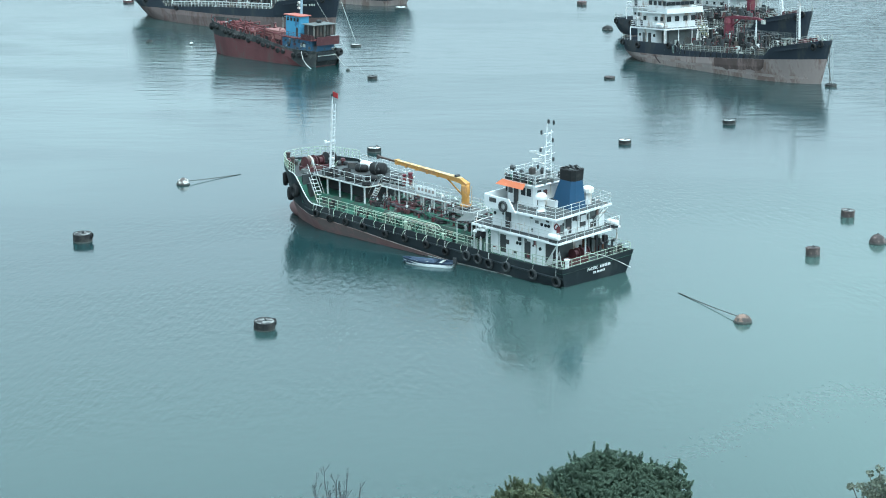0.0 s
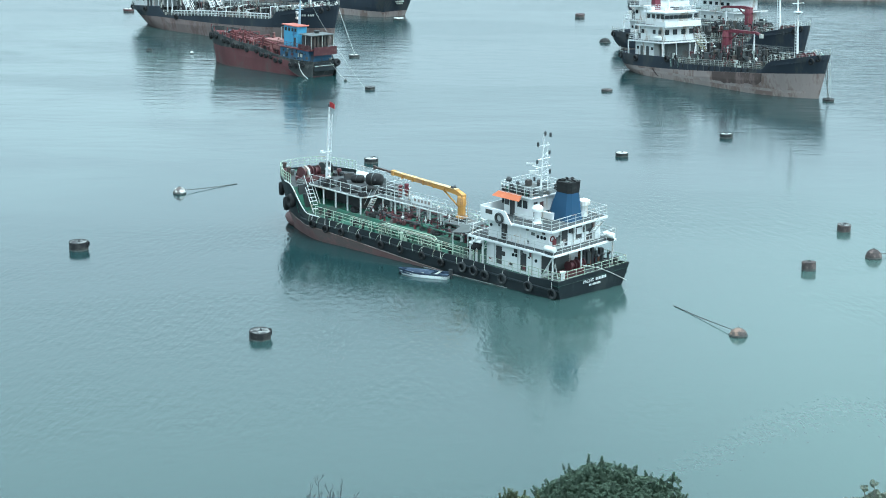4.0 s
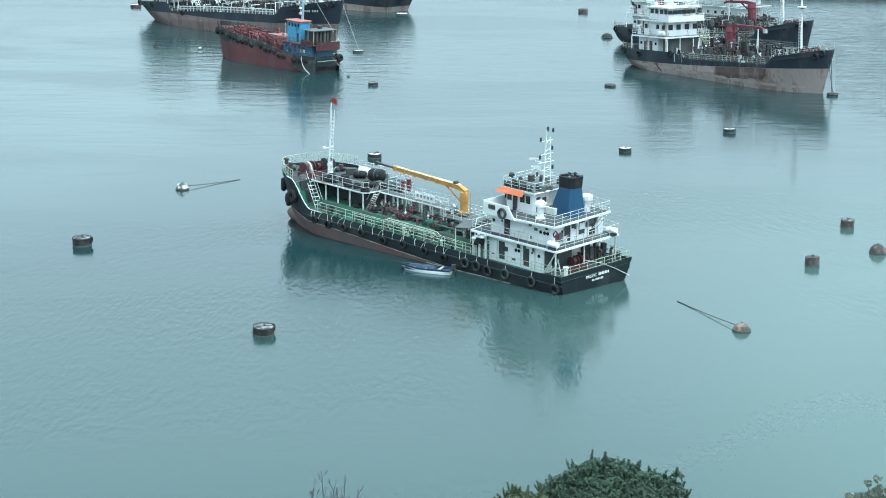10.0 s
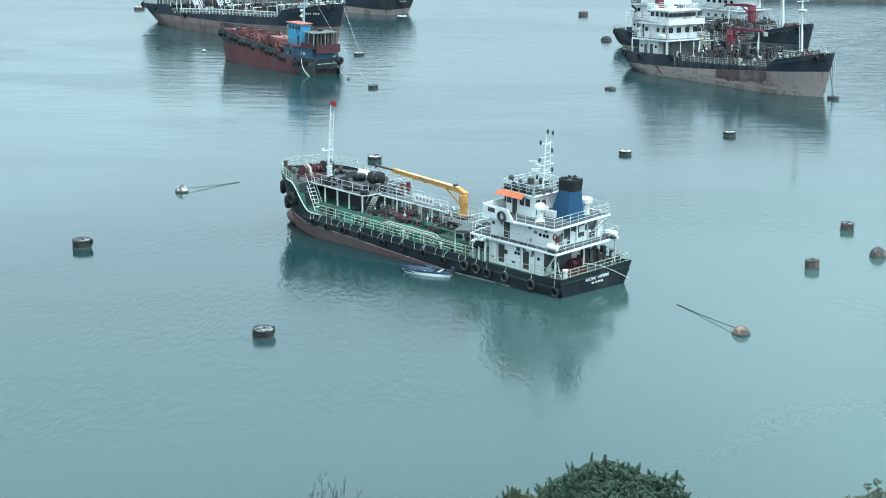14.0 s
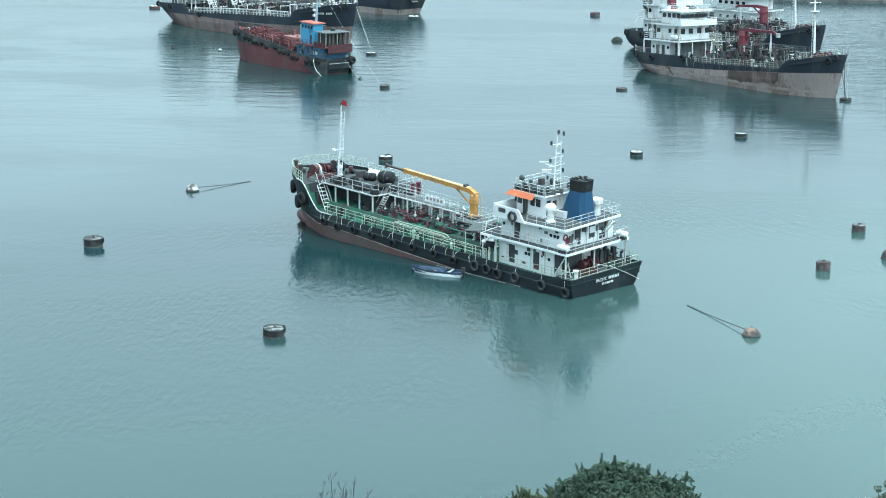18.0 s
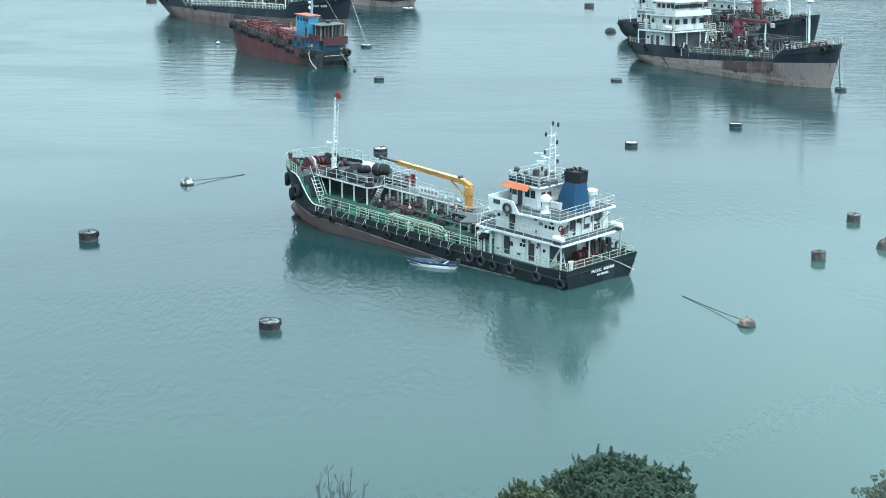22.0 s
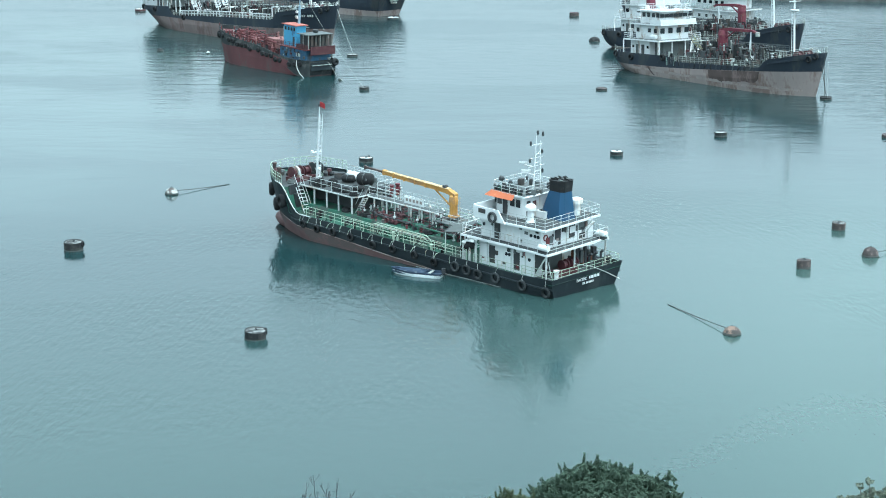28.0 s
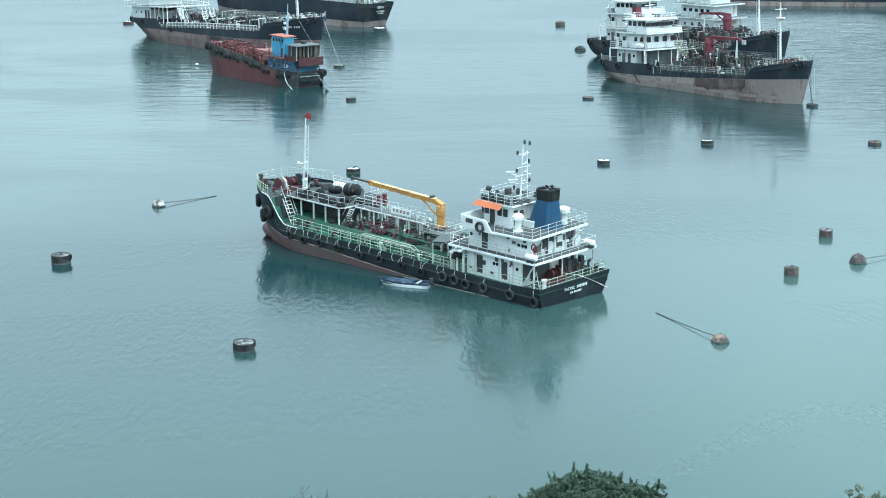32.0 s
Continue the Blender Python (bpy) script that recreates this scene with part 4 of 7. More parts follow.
    for k in range(9):
        a = k * 0.7
        c = (fx - 0.15 + 0.75 * math.cos(a), fy + 0.62 * math.sin(a), 10.17)
        tip = (c[0] + rnd.uniform(-0.5, 0.5), c[1] + rnd.uniform(-0.5, 0.5), c[2] + rnd.uniform(0.04, 0.14))
        part("torn_cover", Geo().stack([[(c[0] - 0.42, c[1] - 0.2, c[2]), (c[0] + 0.4, c[1] - 0.25, c[2] + 0.05), (tip[0], tip[1], tip[2])], [(c[0] - 0.42, c[1] - 0.17, c[2] + 0.04), (c[0] + 0.4, c[1] - 0.22, c[2] + 0.09), (tip[0], tip[1], tip[2] + 0.04)]]), CANVAS if k % 3 == 0 else RUBBER, fu)
    part("exhaust_pipe", Geo().rod((fx - 0.3, fy + 0.2, 9.8), (fx - 0.5, fy + 0.2, 10.4), 0.14).rod((fx + 0.2, fy - 0.3, 9.8), (fx, fy - 0.3, 10.35), 0.12), DARK, fu)
    cs = part("casing", Geo().box((5.2, -0.3, 6.75), (1.2, 2.8, 0.65)), WHITE, ship)
    part("skylight", Geo().box((5.2, 0.45, 7.1), (0.85, 0.8, 0.06)), DARK, cs, "dark open skylight")
    # mushroom vents and rafts
    for x, y, r in ((4.8, 2.85, 0.42),):
        part("mushroom_vent", Geo().turned((x, y, 6.4), [(r * 1.2, 0), (r * 0.8, 0.25), (r * 0.75, 1.15), (r * 1.3, 1.2), (r * 1.3, 1.5), (r * 0.85, 1.75)], 12), WHITE, ship, "white mushroom ventilator")
    for x, y, z in ((1.7, 4.35, 4.75), (1.4, -3.6, 4.75)):
        c = part("life_raft_canister", Geo().barrel((x - 0.65, y, z), (x + 0.65, y, z), [(0.2, 0), (0.29, 0.08), (0.29, 0.48), (0.31, 0.49), (0.31, 0.51), (0.29, 0.52), (0.29, 0.92), (0.2, 1)]), WHITE, ship, "white life raft canister")
        part("cradle", Geo().box((x, y, z - 0.4), (0.9, 0.5, 0.25)), DARK, c)
    part("vent_box", Geo().turned((3.6, -2.3, 6.4), [(0.42, 0), (0.42, 1.15), (0.64, 1.2), (0.64, 1.6), (0.42, 1.72)], 12), WHITE, ship, "white round vent housing")
    part("lifebuoy", Geo().ring((2.43, 3.3, 5.4), (1, 0, 0), 0.26, 0.07), RED, ship)
    part("fire_box", Geo().box((2.41, 3.0, 5.0), (0.1, 0.5, 0.7)), RED, ship)
    # workboat davit and its clutter ahead of the house
    part("awning", Geo().stack([[(12.7, 4.3, 4.15), (12.9, 2.3, 4.5), (15.5, 2.3, 4.05), (15.0, 4.3, 3.75)], [(12.7, 4.3, 4.2), (12.9, 2.3, 4.55), (15.5, 2.3, 4.1), (15.0, 4.3, 3.8)]]), CANVAS, ship, "sagging dark grey canvas awning ahead of the house")
    for x, y, z in ((14.9, 4.2, 3.75), (15.4, 2.4, 4.05), (12.8, 4.2, 4.1)):
        part("awning_pole", Geo().rod((x, y, 1.6), (x, y, z), 0.05), WHITE_RAIL, ship)
    part("canopy_frame", Geo().pipe([(11.8, 4.6, 4.25), (12.6, 3.6, 5.0), (12.4, 1.8, 5.2)], 0.05, 5), WHITE_RAIL, ship)
    part("davit", Geo().pipe([(11.2, 4.6, 1.7), (11.2, 4.6, 3.6), (11.0, 5.0, 4.1), (10.6, 5.2, 4.2)], 0.11, 7), WHITE_RAIL, ship)
    part("davit", Geo().pipe([(10.3, 4.6, 1.7), (10.3, 4.6, 3.6), (10.1, 5.0, 4.1), (9.8, 5.2, 4.2)], 0.11, 7), WHITE_RAIL, ship)
    for i, (x, y, z, r) in enumerate([(11.3, 4.5, 3.2, 0.45), (11.9, 4.4, 2.9, 0.4), (10.8, 4.6, 3.3, 0.36), (12.4, 4.2, 2.6, 0.35)]):
        part("bundled_net", Geo().turned((x, y, z - r), [(r * 0.5, 0), (r, r * 0.5), (r * 1.05, r), (r * 0.7, r * 1.7), (r * 0.2, r * 2)], 9), RUBBER, ship)
    for x, y, z in ((11.2, 4.55, 3.75), (11.8, 4.45, 3.45), (10.7, 4.6, 3.8)):
        part("folded_canvas", Geo().turned((x, y, z - 0.12), [(0.42, 0), (0.46, 0.08), (0.3, 0.22), (0.05, 0.26)], 9), PALE_CANVAS, ship, "white canvas folded over the bundle")
    for x in (10.2, 11.0, 11.9):
        part("bundle_post", Geo().rod((x, 4.75, 1.6), (x, 4.75, 3.3), 0.10, n=6), WHITE_RAIL, ship)
    rnd = random.Random(17)
    for k in range(9):
        x, z = rnd.uniform(3.6, 10.0), rnd.choice((3.6, 3.3, 2.2, 3.0))
        part("wall_fitting", Geo().box((x, 4.14, z), (rnd.uniform(0.12, 0.4), 0.1, rnd.uniform(0.12, 0.45))), rnd.choice((DARK, GREY_DECK, DARK, RED)), ship)
    for k in range(6):
        x, z = rnd.uniform(2.6, 10.2), rnd.choice((5.9, 5.6, 4.7, 5.2))
        part("wall_fitting", Geo().box((x, 3.84, z), (rnd.uniform(0.12, 0.4), 0.1, rnd.uniform(0.12, 0.4))), rnd.choice((DARK, GREY_DECK, DARK)), ship)
    for k in range(12):
        y, z = rnd.uniform(-2.8, 3.2), rnd.uniform(4.6, 5.9)
        part("wall_fitting", Geo().box((2.42, y, z), (0.16, rnd.uniform(0.2, 0.7), rnd.uniform(0.2, 0.9))), rnd.choice((DARK, GREY_DECK, PALE_BOOT, WHITE)), ship)
    for y in (2.2, 0.4, -1.2, -2.6):
        part("wall_pipe", Geo().rod((2.36, y, 4.3), (2.36, y, 6.2), 0.06, n=6), WHITE_RAIL, ship)
    for x in (4.2, 6.05, 9.2):
        part("wall_pipe", Geo().rod((x, 4.16, 1.7), (x, 4.16, 4.0), 0.05, n=6), WHITE_RAIL, ship)
    ladder(ship, (3.0, -2.2, 4.3), (1.2, -2.2, 6.4), 0.7, WHITE_RAIL, name="stair")
    # the after deck under the overhang
    part("poop_covering", Geo().slab([(0.3, 4.4), (3.0, 4.4), (3.0, -4.4), (0.3, -4.4)], 1.56, 1.60), DARK_GREY_DECK, ship, "dark worn deck of the poop")
    # flat dark triangle between the house corner and the deck edge above
    part("side_screen", Geo().plate([(3.08, 1.65), (3.08, 4.0), (1.75, 4.0)], 3.98, 4.03), DARK, ship, "dark triangular plate at the house corner")
    part("trestle", Geo().pipe([(2.5, 3.2, 1.6), (2.1, 3.2, 3.0), (1.7, 3.2, 1.6)], 0.06, 5), WHITE_RAIL, ship)
    part("after_panel", Geo().box((3.0, 1.3, 2.75), (0.12, 1.9, 1.9)), GREY_DECK, ship, "grey weathered panel on the after bulkhead")
    rnd = random.Random(63)
    for k in range(16):
        y, h = -0.4 - 0.24 * k, rnd.uniform(0.6, 2.1)
        part("stowed_gear", Geo().box((2.75 + rnd.uniform(-0.15, 0.1), y, 1.6 + h / 2 + rnd.choice((0, 0, 0.3))), (rnd.uniform(0.2, 0.5), rnd.uniform(0.15, 0.4), h), turn=rnd.uniform(-15, 15), cut=0.04), (DARK, MAROON, GREY_DECK, RUST_STEEL, DARK)[k % 5], ship)
    # mooring winch on the poop
    wi = part("mooring_winch", Geo().box((1.9, 1.2, 1.85), (1.1, 3.0, 0.5), cut=0.1), MAROON, ship, "maroon mooring winch")
    for y0, y1 in ((1.6, 0.9), (0.5, -0.4)):
        part("drum", Geo().barrel((1.9, y0, 2.5), (1.9, y1, 2.5), [(0.5, 0), (0.5, 0.1), (0.3, 0.12), (0.3, 0.88), (0.5, 0.9), (0.5, 1)]), MAROON, wi)
    for y in (3.4, -2.6, -4.2):
        part("bollard", Geo().turned((0.9, y, 1.6), [(0.2, 0), (0.2, 0.8), (0.28, 0.82), (0.28, 0.95)]), WHITE if y > 0 else DARK, ship)
    for y in (-1.6, -2.4, -3.3):
        part("cowl_vent", Geo().pipe([(1.2, y, 1.6), (1.2, y, 3.0), (0.9, y, 3.2)], 0.13, 7), DARK, ship)
    part("hawser", Geo().pipe([(1.2, 0.6, 2.6), (0.0, -0.6, 2.35), (-0.12, -2.4, 1.5), (-0.1, -4.6, 0.35)], 0.032, 5), ROPE, ship, "pale mooring rope across the transom")
    # name on the transom
    stern = hull.point(0.0, 1.3, 1)[0]
    letters = bpy.data.curves.new("ship_name", "FONT")
    letters.body, letters.size, letters.extrude = "PACIFIC", 0.42, 0.012
    letters.materials.append(WHITE)
    lettered = new("ship_name", letters)
    lettered.parent = ship
    lettered.matrix_basis = Matrix(((0, 0, -1, stern - 0.06), (-1, 0, 0, 1.5), (0, 1, 0, 1.16), (0, 0, 0, 1)))
    for k in range(7):
        part("lettering_bar", Geo().box((stern - 0.06, -0.35 - k * 0.22, 1.32), (0.03, 0.13, 0.26)), WHITE, ship)
    for k in range(8):
        part("lettering_bar", Geo().box((stern - 0.03, 0.55 - k * 0.19 - (0.12 if k > 1 else 0), 0.86), (0.03, 0.11, 0.19)), WHITE, ship)
    for k in range(15):
        x = 13.5 + k * 1.6
        p = hull.point(x / 46.0, 1.7, 1)
        lean = (0.35, -0.3, 0.1, -0.45)[k % 4]
        part("fender_bracket", Geo().pipe([(p[0], p[1] - 0.1, 1.78), (p[0] - lean * 0.4, p[1] + 0.22, 1.62), (p[0] - lean, p[1] + 0.34, 1.12)], 0.022, 5), GREEN_RAIL, ship)
    # old tyres hung over the side as fenders
    small, large = tyre_mesh(0.33, 0.12), Geo().ring((0, 0, 0), (0, 1, 0), 0.43, 0.125, 18, 7).mesh("tyre_fender", DUSTY_RUBBER, True)
    for k, x in enumerate((0.7, 3.6, 7.1, 9.45, 11.0, 12.6, 15.6, 18.4, 21.6, 24.6, 28.0, 30.8, 33.4, 35.6)):
        z = 0.85 if k % 3 else 0.7
        p = hull.point(x / 46.0, z, 1)
        ob = part("tyre_fender", large if x < 13 else small, RUBBER, ship, at=Matrix.Translation((p[0], p[1] + 0.16, z)) @ Euler((radians(-8 + 5 * (k % 3)), 0, 0)).to_matrix().to_4x4())
        part("tyre_rope", Geo().rod((0, 0.0, 0.4), (0, -0.15, main_sheer(x) - z), 0.03, n=4), ROPE, ob)
    # dried scum along the waterline of the after half
    line = []
    for k in range(25):
        x = 6.5 + 0.5 * k
        y = hull.point(x / 46.0, 0.0, 1)[1]
        line.append(hull.point(x / 46.0, 0.05 + y * math.sin(radians(-MAIN_HEEL)) - x * math.sin(radians(MAIN_TRIM)), 1))
    part("scum_line", Geo().pipe(line, 0.045, 5), surface("dried_salt_scum", (0.34, 0.36, 0.35), 0.9, worn=(0.10, 0.09, 0.08), wear=0.45, size=0.8), ship, "pale scum line at the water")
    bow_tyre = tyre_mesh(0.52, 0.26)
    for x, z in ((39.6, 2.6), (42.2, 1.6), (43.6, 2.9)):
        p = hull.point(x / 46.0, z, 1)
        q = hull.point((x + 0.5) / 46.0, z, 1)
        part("tyre_fender", bow_tyre, RUBBER, ship, at=Matrix.Translation((p[0], p[1] + 0.25, z)) @ Euler((0, 0, math.atan2(q[1] - p[1], q[0] - p[0]))).to_matrix().to_4x4())
    part("wing_tyre", large, RUBBER, ship, at=Matrix.Translation((7.8, 5.0, 6.7)))
    return ship, hull


TANKER, MAIN_HULL = build_tanker()


# ---------------------------------------------------------------- the other moored ships
DULL_BOOT = surface("dull_pink_antifouling", (0.195, 0.150, 0.140), 0.85, worn=(0.12, 0.082, 0.074), wear=0.5, var=0.25, size=3.0, streak=3.0)
# distance haze put into the colour: DARK made lighter for the far ships
HAZED_DARK = surface("haze_lightened_dark_steel", (0.052, 0.058, 0.062), 0.8, worn=(0.085, 0.078, 0.07), wear=0.35, var=0.3, size=1.2)
NAVY = surface("dark_navy_hull_paint", (0.013, 0.021, 0.033), 0.75, worn=(0.032, 0.035, 0.037), wear=0.35, var=0.3, size=4.0, streak=2.5)
BROWN_DECK = surface("rust_brown_deck", (0.085, 0.070, 0.060), 0.8, worn=(0.05, 0.055, 0.05), wear=0.5, var=0.3, size=2.0)
CREAM = surface("weathered_white_paint", (0.66, 0.68, 0.68), 0.5, worn=(0.34, 0.28, 0.23), wear=0.3, var=0.12, size=2.0, streak=3.0)
DARK_DECK = surface("oily_dark_deck", (0.050, 0.056, 0.052), 0.75, worn=(0.07, 0.065, 0.058), wear=0.4, var=0.3, size=2.0)
SEA_GREEN = surface("pale_sea_green_paint", (0.20, 0.29, 0.25), 0.6, worn=(0.15, 0.17, 0.15), wear=0.35, size=1.5)
PALE = surface("pale_deck_fittings", (0.36, 0.39, 0.36), 0.6, worn=(0.20, 0.17, 0.14), wear=0.4, size=0.8)

YELLOWISH = surface("dull_yellow_green_paint", (0.24, 0.24, 0.13), 0.7, worn=(0.2, 0.17, 0.1), wear=0.4, size=0.8)

CRANE_RED = surface("dark_red_crane_paint", (0.110, 0.013, 0.028), 0.6, worn=(0.12, 0.04, 0.035), wear=0.4, size=1.0)


def tier(ship, name, x0, x1, half, z0, z1, slab=None, paint=None, label=""):
    """One storey of a deckhouse with, if slab gives its overhangs (aft, fore, side), the deck on top."""
    paint = paint or CREAM
    t = part(name, Geo().box(((x0 + x1) / 2, 0, (z0 + z1) / 2), (x1 - x0, half * 2, z1 - z0), cut=0.15), paint, ship, label)
    if slab:
        a, f, s = slab
        part("deck_slab", Geo().slab([(x0 - a, half + s), (x1 + f, half + s), (x1 + f, -half - s), (x0 - a, -half - s)], z1, z1 + 0.25), paint, ship)
        k = s - 0.15
        part("deck_covering", Geo().slab([(x0 - a + 0.15, half + k), (x1 + f - 0.15, half + k), (x1 + f - 0.15, -half - k), (x0 - a + 0.15, -half - k)], z1 + 0.22, z1 + 0.27), GREY_DECK, ship)
    return t


def deck_clutter(ship, seed, x0, x1, half, z, n, colours):
    """Valves, vents and small winches on a cargo deck."""
    rnd = random.Random(seed)
    for i in range(n):
        x, y, h = rnd.uniform(x0, x1), rnd.uniform(-half, half), rnd.uniform(0.7, 1.7)
        k = rnd.randrange(4)
        m = rnd.choice(colours)
        if k == 0:
            part("valve", Geo().turned((x, y, z), [(0.3, 0), (0.3, 0.15), (0.16, 0.2), (0.16, h * 0.6), (0.3, h * 0.62), (0.3, h * 0.7), (0.05, h * 0.75), (0.05, h)], 7).ring((x, y, z + h), (0, 0, 1), 0.28, 0.05, 8, 4), m, ship)
        elif k == 1:
            part("gooseneck_vent", Geo().pipe([(x, y, z), (x, y, z + h), (x + 0.3, y, z + h + 0.25), (x + 0.55, y, z + h - 0.1)], 0.13, 6), m, ship)
        elif k == 2:
            part("hatch", Geo().turned((x, y, z), [(0.5, 0), (0.5, 0.5), (0.58, 0.52), (0.58, 0.66), (0.2, 0.75)], 9), m, ship)
        else:
            part("locker", Geo().box((x, y, z + h * 0.3), (rnd.uniform(0.5, 1.2), rnd.uniform(0.5, 1.0), h * 0.6), turn=rnd.uniform(0, 90), cut=0.06), m, ship)


def rack(ship, seed, x0, x1, half, z):
    """Pipe frames, hose racks and stairs that stand above a cargo deck."""
    rnd = random.Random(seed)
    x = x0
    while x < x1:
        h = rnd.uniform(1.6, 3.2)
        y0, y1 = -half * rnd.uniform(0.5, 1.0), half * rnd.uniform(0.3, 1.0)
        part("pipe_frame", Geo().pipe([(x, y0, z), (x, y0, z + h), (x, y1, z + h), (x, y1, z)], 0.11, 5), rnd.choice((PALE, GREY_DECK, HAZED_DARK, HAZED_DARK, HAZED_DARK)), ship)
        if rnd.random() < 0.6:
            y = rnd.uniform(-half, half)
            part("hose", Geo().pipe([(x, y, z + h), (x + 0.9, y + 0.2, z + h * 0.55), (x + 1.8, y, z + h * 0.9), (x + 2.6, y, z + 0.4)], 0.13, 5), rnd.choice((RUBBER, HAZED_DARK, GREY_DECK)), ship)
        x += rnd.uniform(1.3, 2.4)


def dark_bulk(ship, seed, x0, x1, half, z):
    """Pump housings, hose bundles and tank hatches that crowd a cargo deck."""
    rnd = random.Random(seed)
    x = x0
    while x < x1:
        y, h, w = rnd.uniform(-half, half), rnd.uniform(0.5, 2.2), rnd.uniform(0.25, 0.55)
        k = rnd.randrange(4)
        m = rnd.choice((HAZED_DARK, RUBBER, HAZED_DARK, BROWN_DECK, MAROON, HAZED_DARK, GREY_DECK))
        if k == 0:
            part("pump_housing", Geo().box((x, y, z + h / 2), (w * 1.6, w, h), turn=rnd.uniform(-12, 12), cut=w * 0.15), m, ship)
        elif k == 1:
            part("hose", Geo().pipe([(x - w, y, z), (x - w, y + 0.2, z + h), (x + w, y + 0.5, z + h * 0.9), (x + w * 2, y + 0.7, z + h * 0.3)], 0.14, 6), RUBBER, ship)
        elif k == 2:
            part("tank_hatch", Geo().turned((x, y, z), [(w, 0), (w, h * 0.3), (w * 1.2, h * 0.32), (w * 1.2, h * 0.4), (w * 0.3, h * 0.45), (w * 0.3, h)], 9), m, ship)
        else:
            part("vent_post", Geo().rod((x, y, z), (x, y, z + h * 1.3), 0.10, n=6).turned((x, y, z + h * 1.3), [(0.1, 0), (0.19, 0.05), (0.19, 0.24), (0.08, 0.3)], 8), rnd.choice((PALE, HAZED_DARK, MAROON, HAZED_DARK, GREY_DECK)), ship)
        x += rnd.uniform(0.10, 0.26)


def big_tanker(name, m, label, length, beam, low, poop, fore, boot, top_mat, low_mat, seed, house, group="anchored tankers", crane=None, mastx=0.86, shift=2.6, counter=3.5, form=(0.50, 0.10, 3.0)):
    """An anchored coastal tanker: house aft, cargo deck, forecastle.
    low, poop, fore: rail heights amidships, aft and forward; form: fullness, length and undercut of the stern; house: a function that builds the deckhouse."""
    ship = thing(name, m, label, "ship", group)
    px, fx = 18.2, length * 0.80

    def rail(x):
        z = low + (poop - low) * (1 - smooth01((x - px) / 1.6)) + 0.35 * smooth01((x - 20) / 20)
        return z + (fore - low) * 0.55 * smooth01((x - fx) / 2.2) + (fore - low) * 0.45 * smooth01((x - fx - 1) / (length - fx))

    hull = Hull(length, beam, rail, boot, keel=-2.5, rake=2.2, counter=counter, full=0.80, entry=0.68, stern=form[0], blunt=2.3, run=form[1], undercut=form[2])
    lv = lambda x: rail(x) - (1.0 if x < px else 0.35 if x < fx + 1.5 else 0.8)
    hull.build(ship, top_mat, low_mat, DARK_DECK, lv, top_label="scuffed dark hull plating", low_label="faded and rust-stained antifouling")
    dz = low - 0.35
    # rails
    for side in (1, -1):
        railing(ship, hull.rim((px + 1.5) / length, fx / length, 10, 0, side, 0.1), 1.0, PALE, step=1.4, singly=False)
        railing(ship, hull.rim((fx + 1.5) / length, 0.985, 10, 0, side, 0.1), 1.0, PALE, step=1.3, singly=False)
        railing(ship, hull.rim(0.0, 0.12, 5, 0, side, 0.1), 0.9, PALE, step=1.3, singly=False)
    # fore-and-aft gangway and pipes
    part("gangway", Geo().box((px + (fx - px) / 2, 0.6, dz + 3.1), (fx - px + 2, 1.1, 0.1)), GREY_DECK, ship)
    for k in range(7):
        x = lerp(px + 0.5, fx - 0.5, k / 6)
        part("gangway_post", Geo().rod((x, 0.1, dz), (x, 0.1, dz + 3.1), 0.1, n=5), PALE, ship)
        part("gangway_post", Geo().rod((x, 1.1, dz), (x, 1.1, dz + 3.1), 0.1, n=5), PALE, ship)
    for y in (0.1, 1.1):
        railing(ship, [(px, y, dz + 3.1), (fx + 0.8, y, dz + 3.1)], 1.0, GREY_DECK, step=1.5, singly=False)
    for k, y in enumerate((-3.6, -2.9, -2.2, -1.4, 1.9, 2.7, 3.4)):
        part("cargo_pipe", Geo().pipe([(px + 1, y, dz), (px + 1, y, dz + 0.6), (fx - 1 - k * 0.5, y, dz + 0.6), (fx - 1 - k * 0.5, y, dz)], 0.16, 6), (GREY_DECK, HAZED_DARK, MAROON)[k % 3], ship)
    tz = dz + 1.1
    part("trunk_deck", Geo().stack([[(px + 0.8, sy * beam * 0.37, dz - 0.1), (fx - 0.6, sy * beam * 0.37, dz - 0.1), (fx - 0.6, -sy * beam * 0.37, dz - 0.1), (px + 0.8, -sy * beam * 0.37, dz - 0.1)] if lv2 == 0 else [(px + 0.9, sy * beam * 0.34, tz), (fx - 0.7, sy * beam * 0.34, tz), (fx - 0.7, -sy * beam * 0.34, tz), (px + 0.9, -sy * beam * 0.34, tz)] for lv2, sy in ((0, 1), (1, 1))]), DARK_DECK, ship, "oily dark raised trunk deck")
    deck_clutter(ship, seed + 3, px + 2, fx - 1.0, beam * 0.33, tz, int((fx - px) * 3.0), (HAZED_DARK, CREAM, HAZED_DARK, MAROON, RUBBER, PALE, BROWN_DECK, CREAM))
    deck_clutter(ship, seed, px + 2, fx - 0.5, beam * 0.42, dz, int((fx - px) * 5.0), (HAZED_DARK, HAZED_DARK, MAROON, HAZED_DARK, RUBBER, GREY_DECK, PALE, HAZED_DARK, BROWN_DECK, RUBBER))
    dark_bulk(ship, seed + 90, px + 1.5, fx - 1.0, beam * 0.30, tz)
    dark_bulk(ship, seed + 130, px + 1.0, fx + 1.0, beam * 0.38, tz - 0.3)
    rack(ship, seed + 50, px + 1.5, fx - 1.0, beam * 0.30, tz)
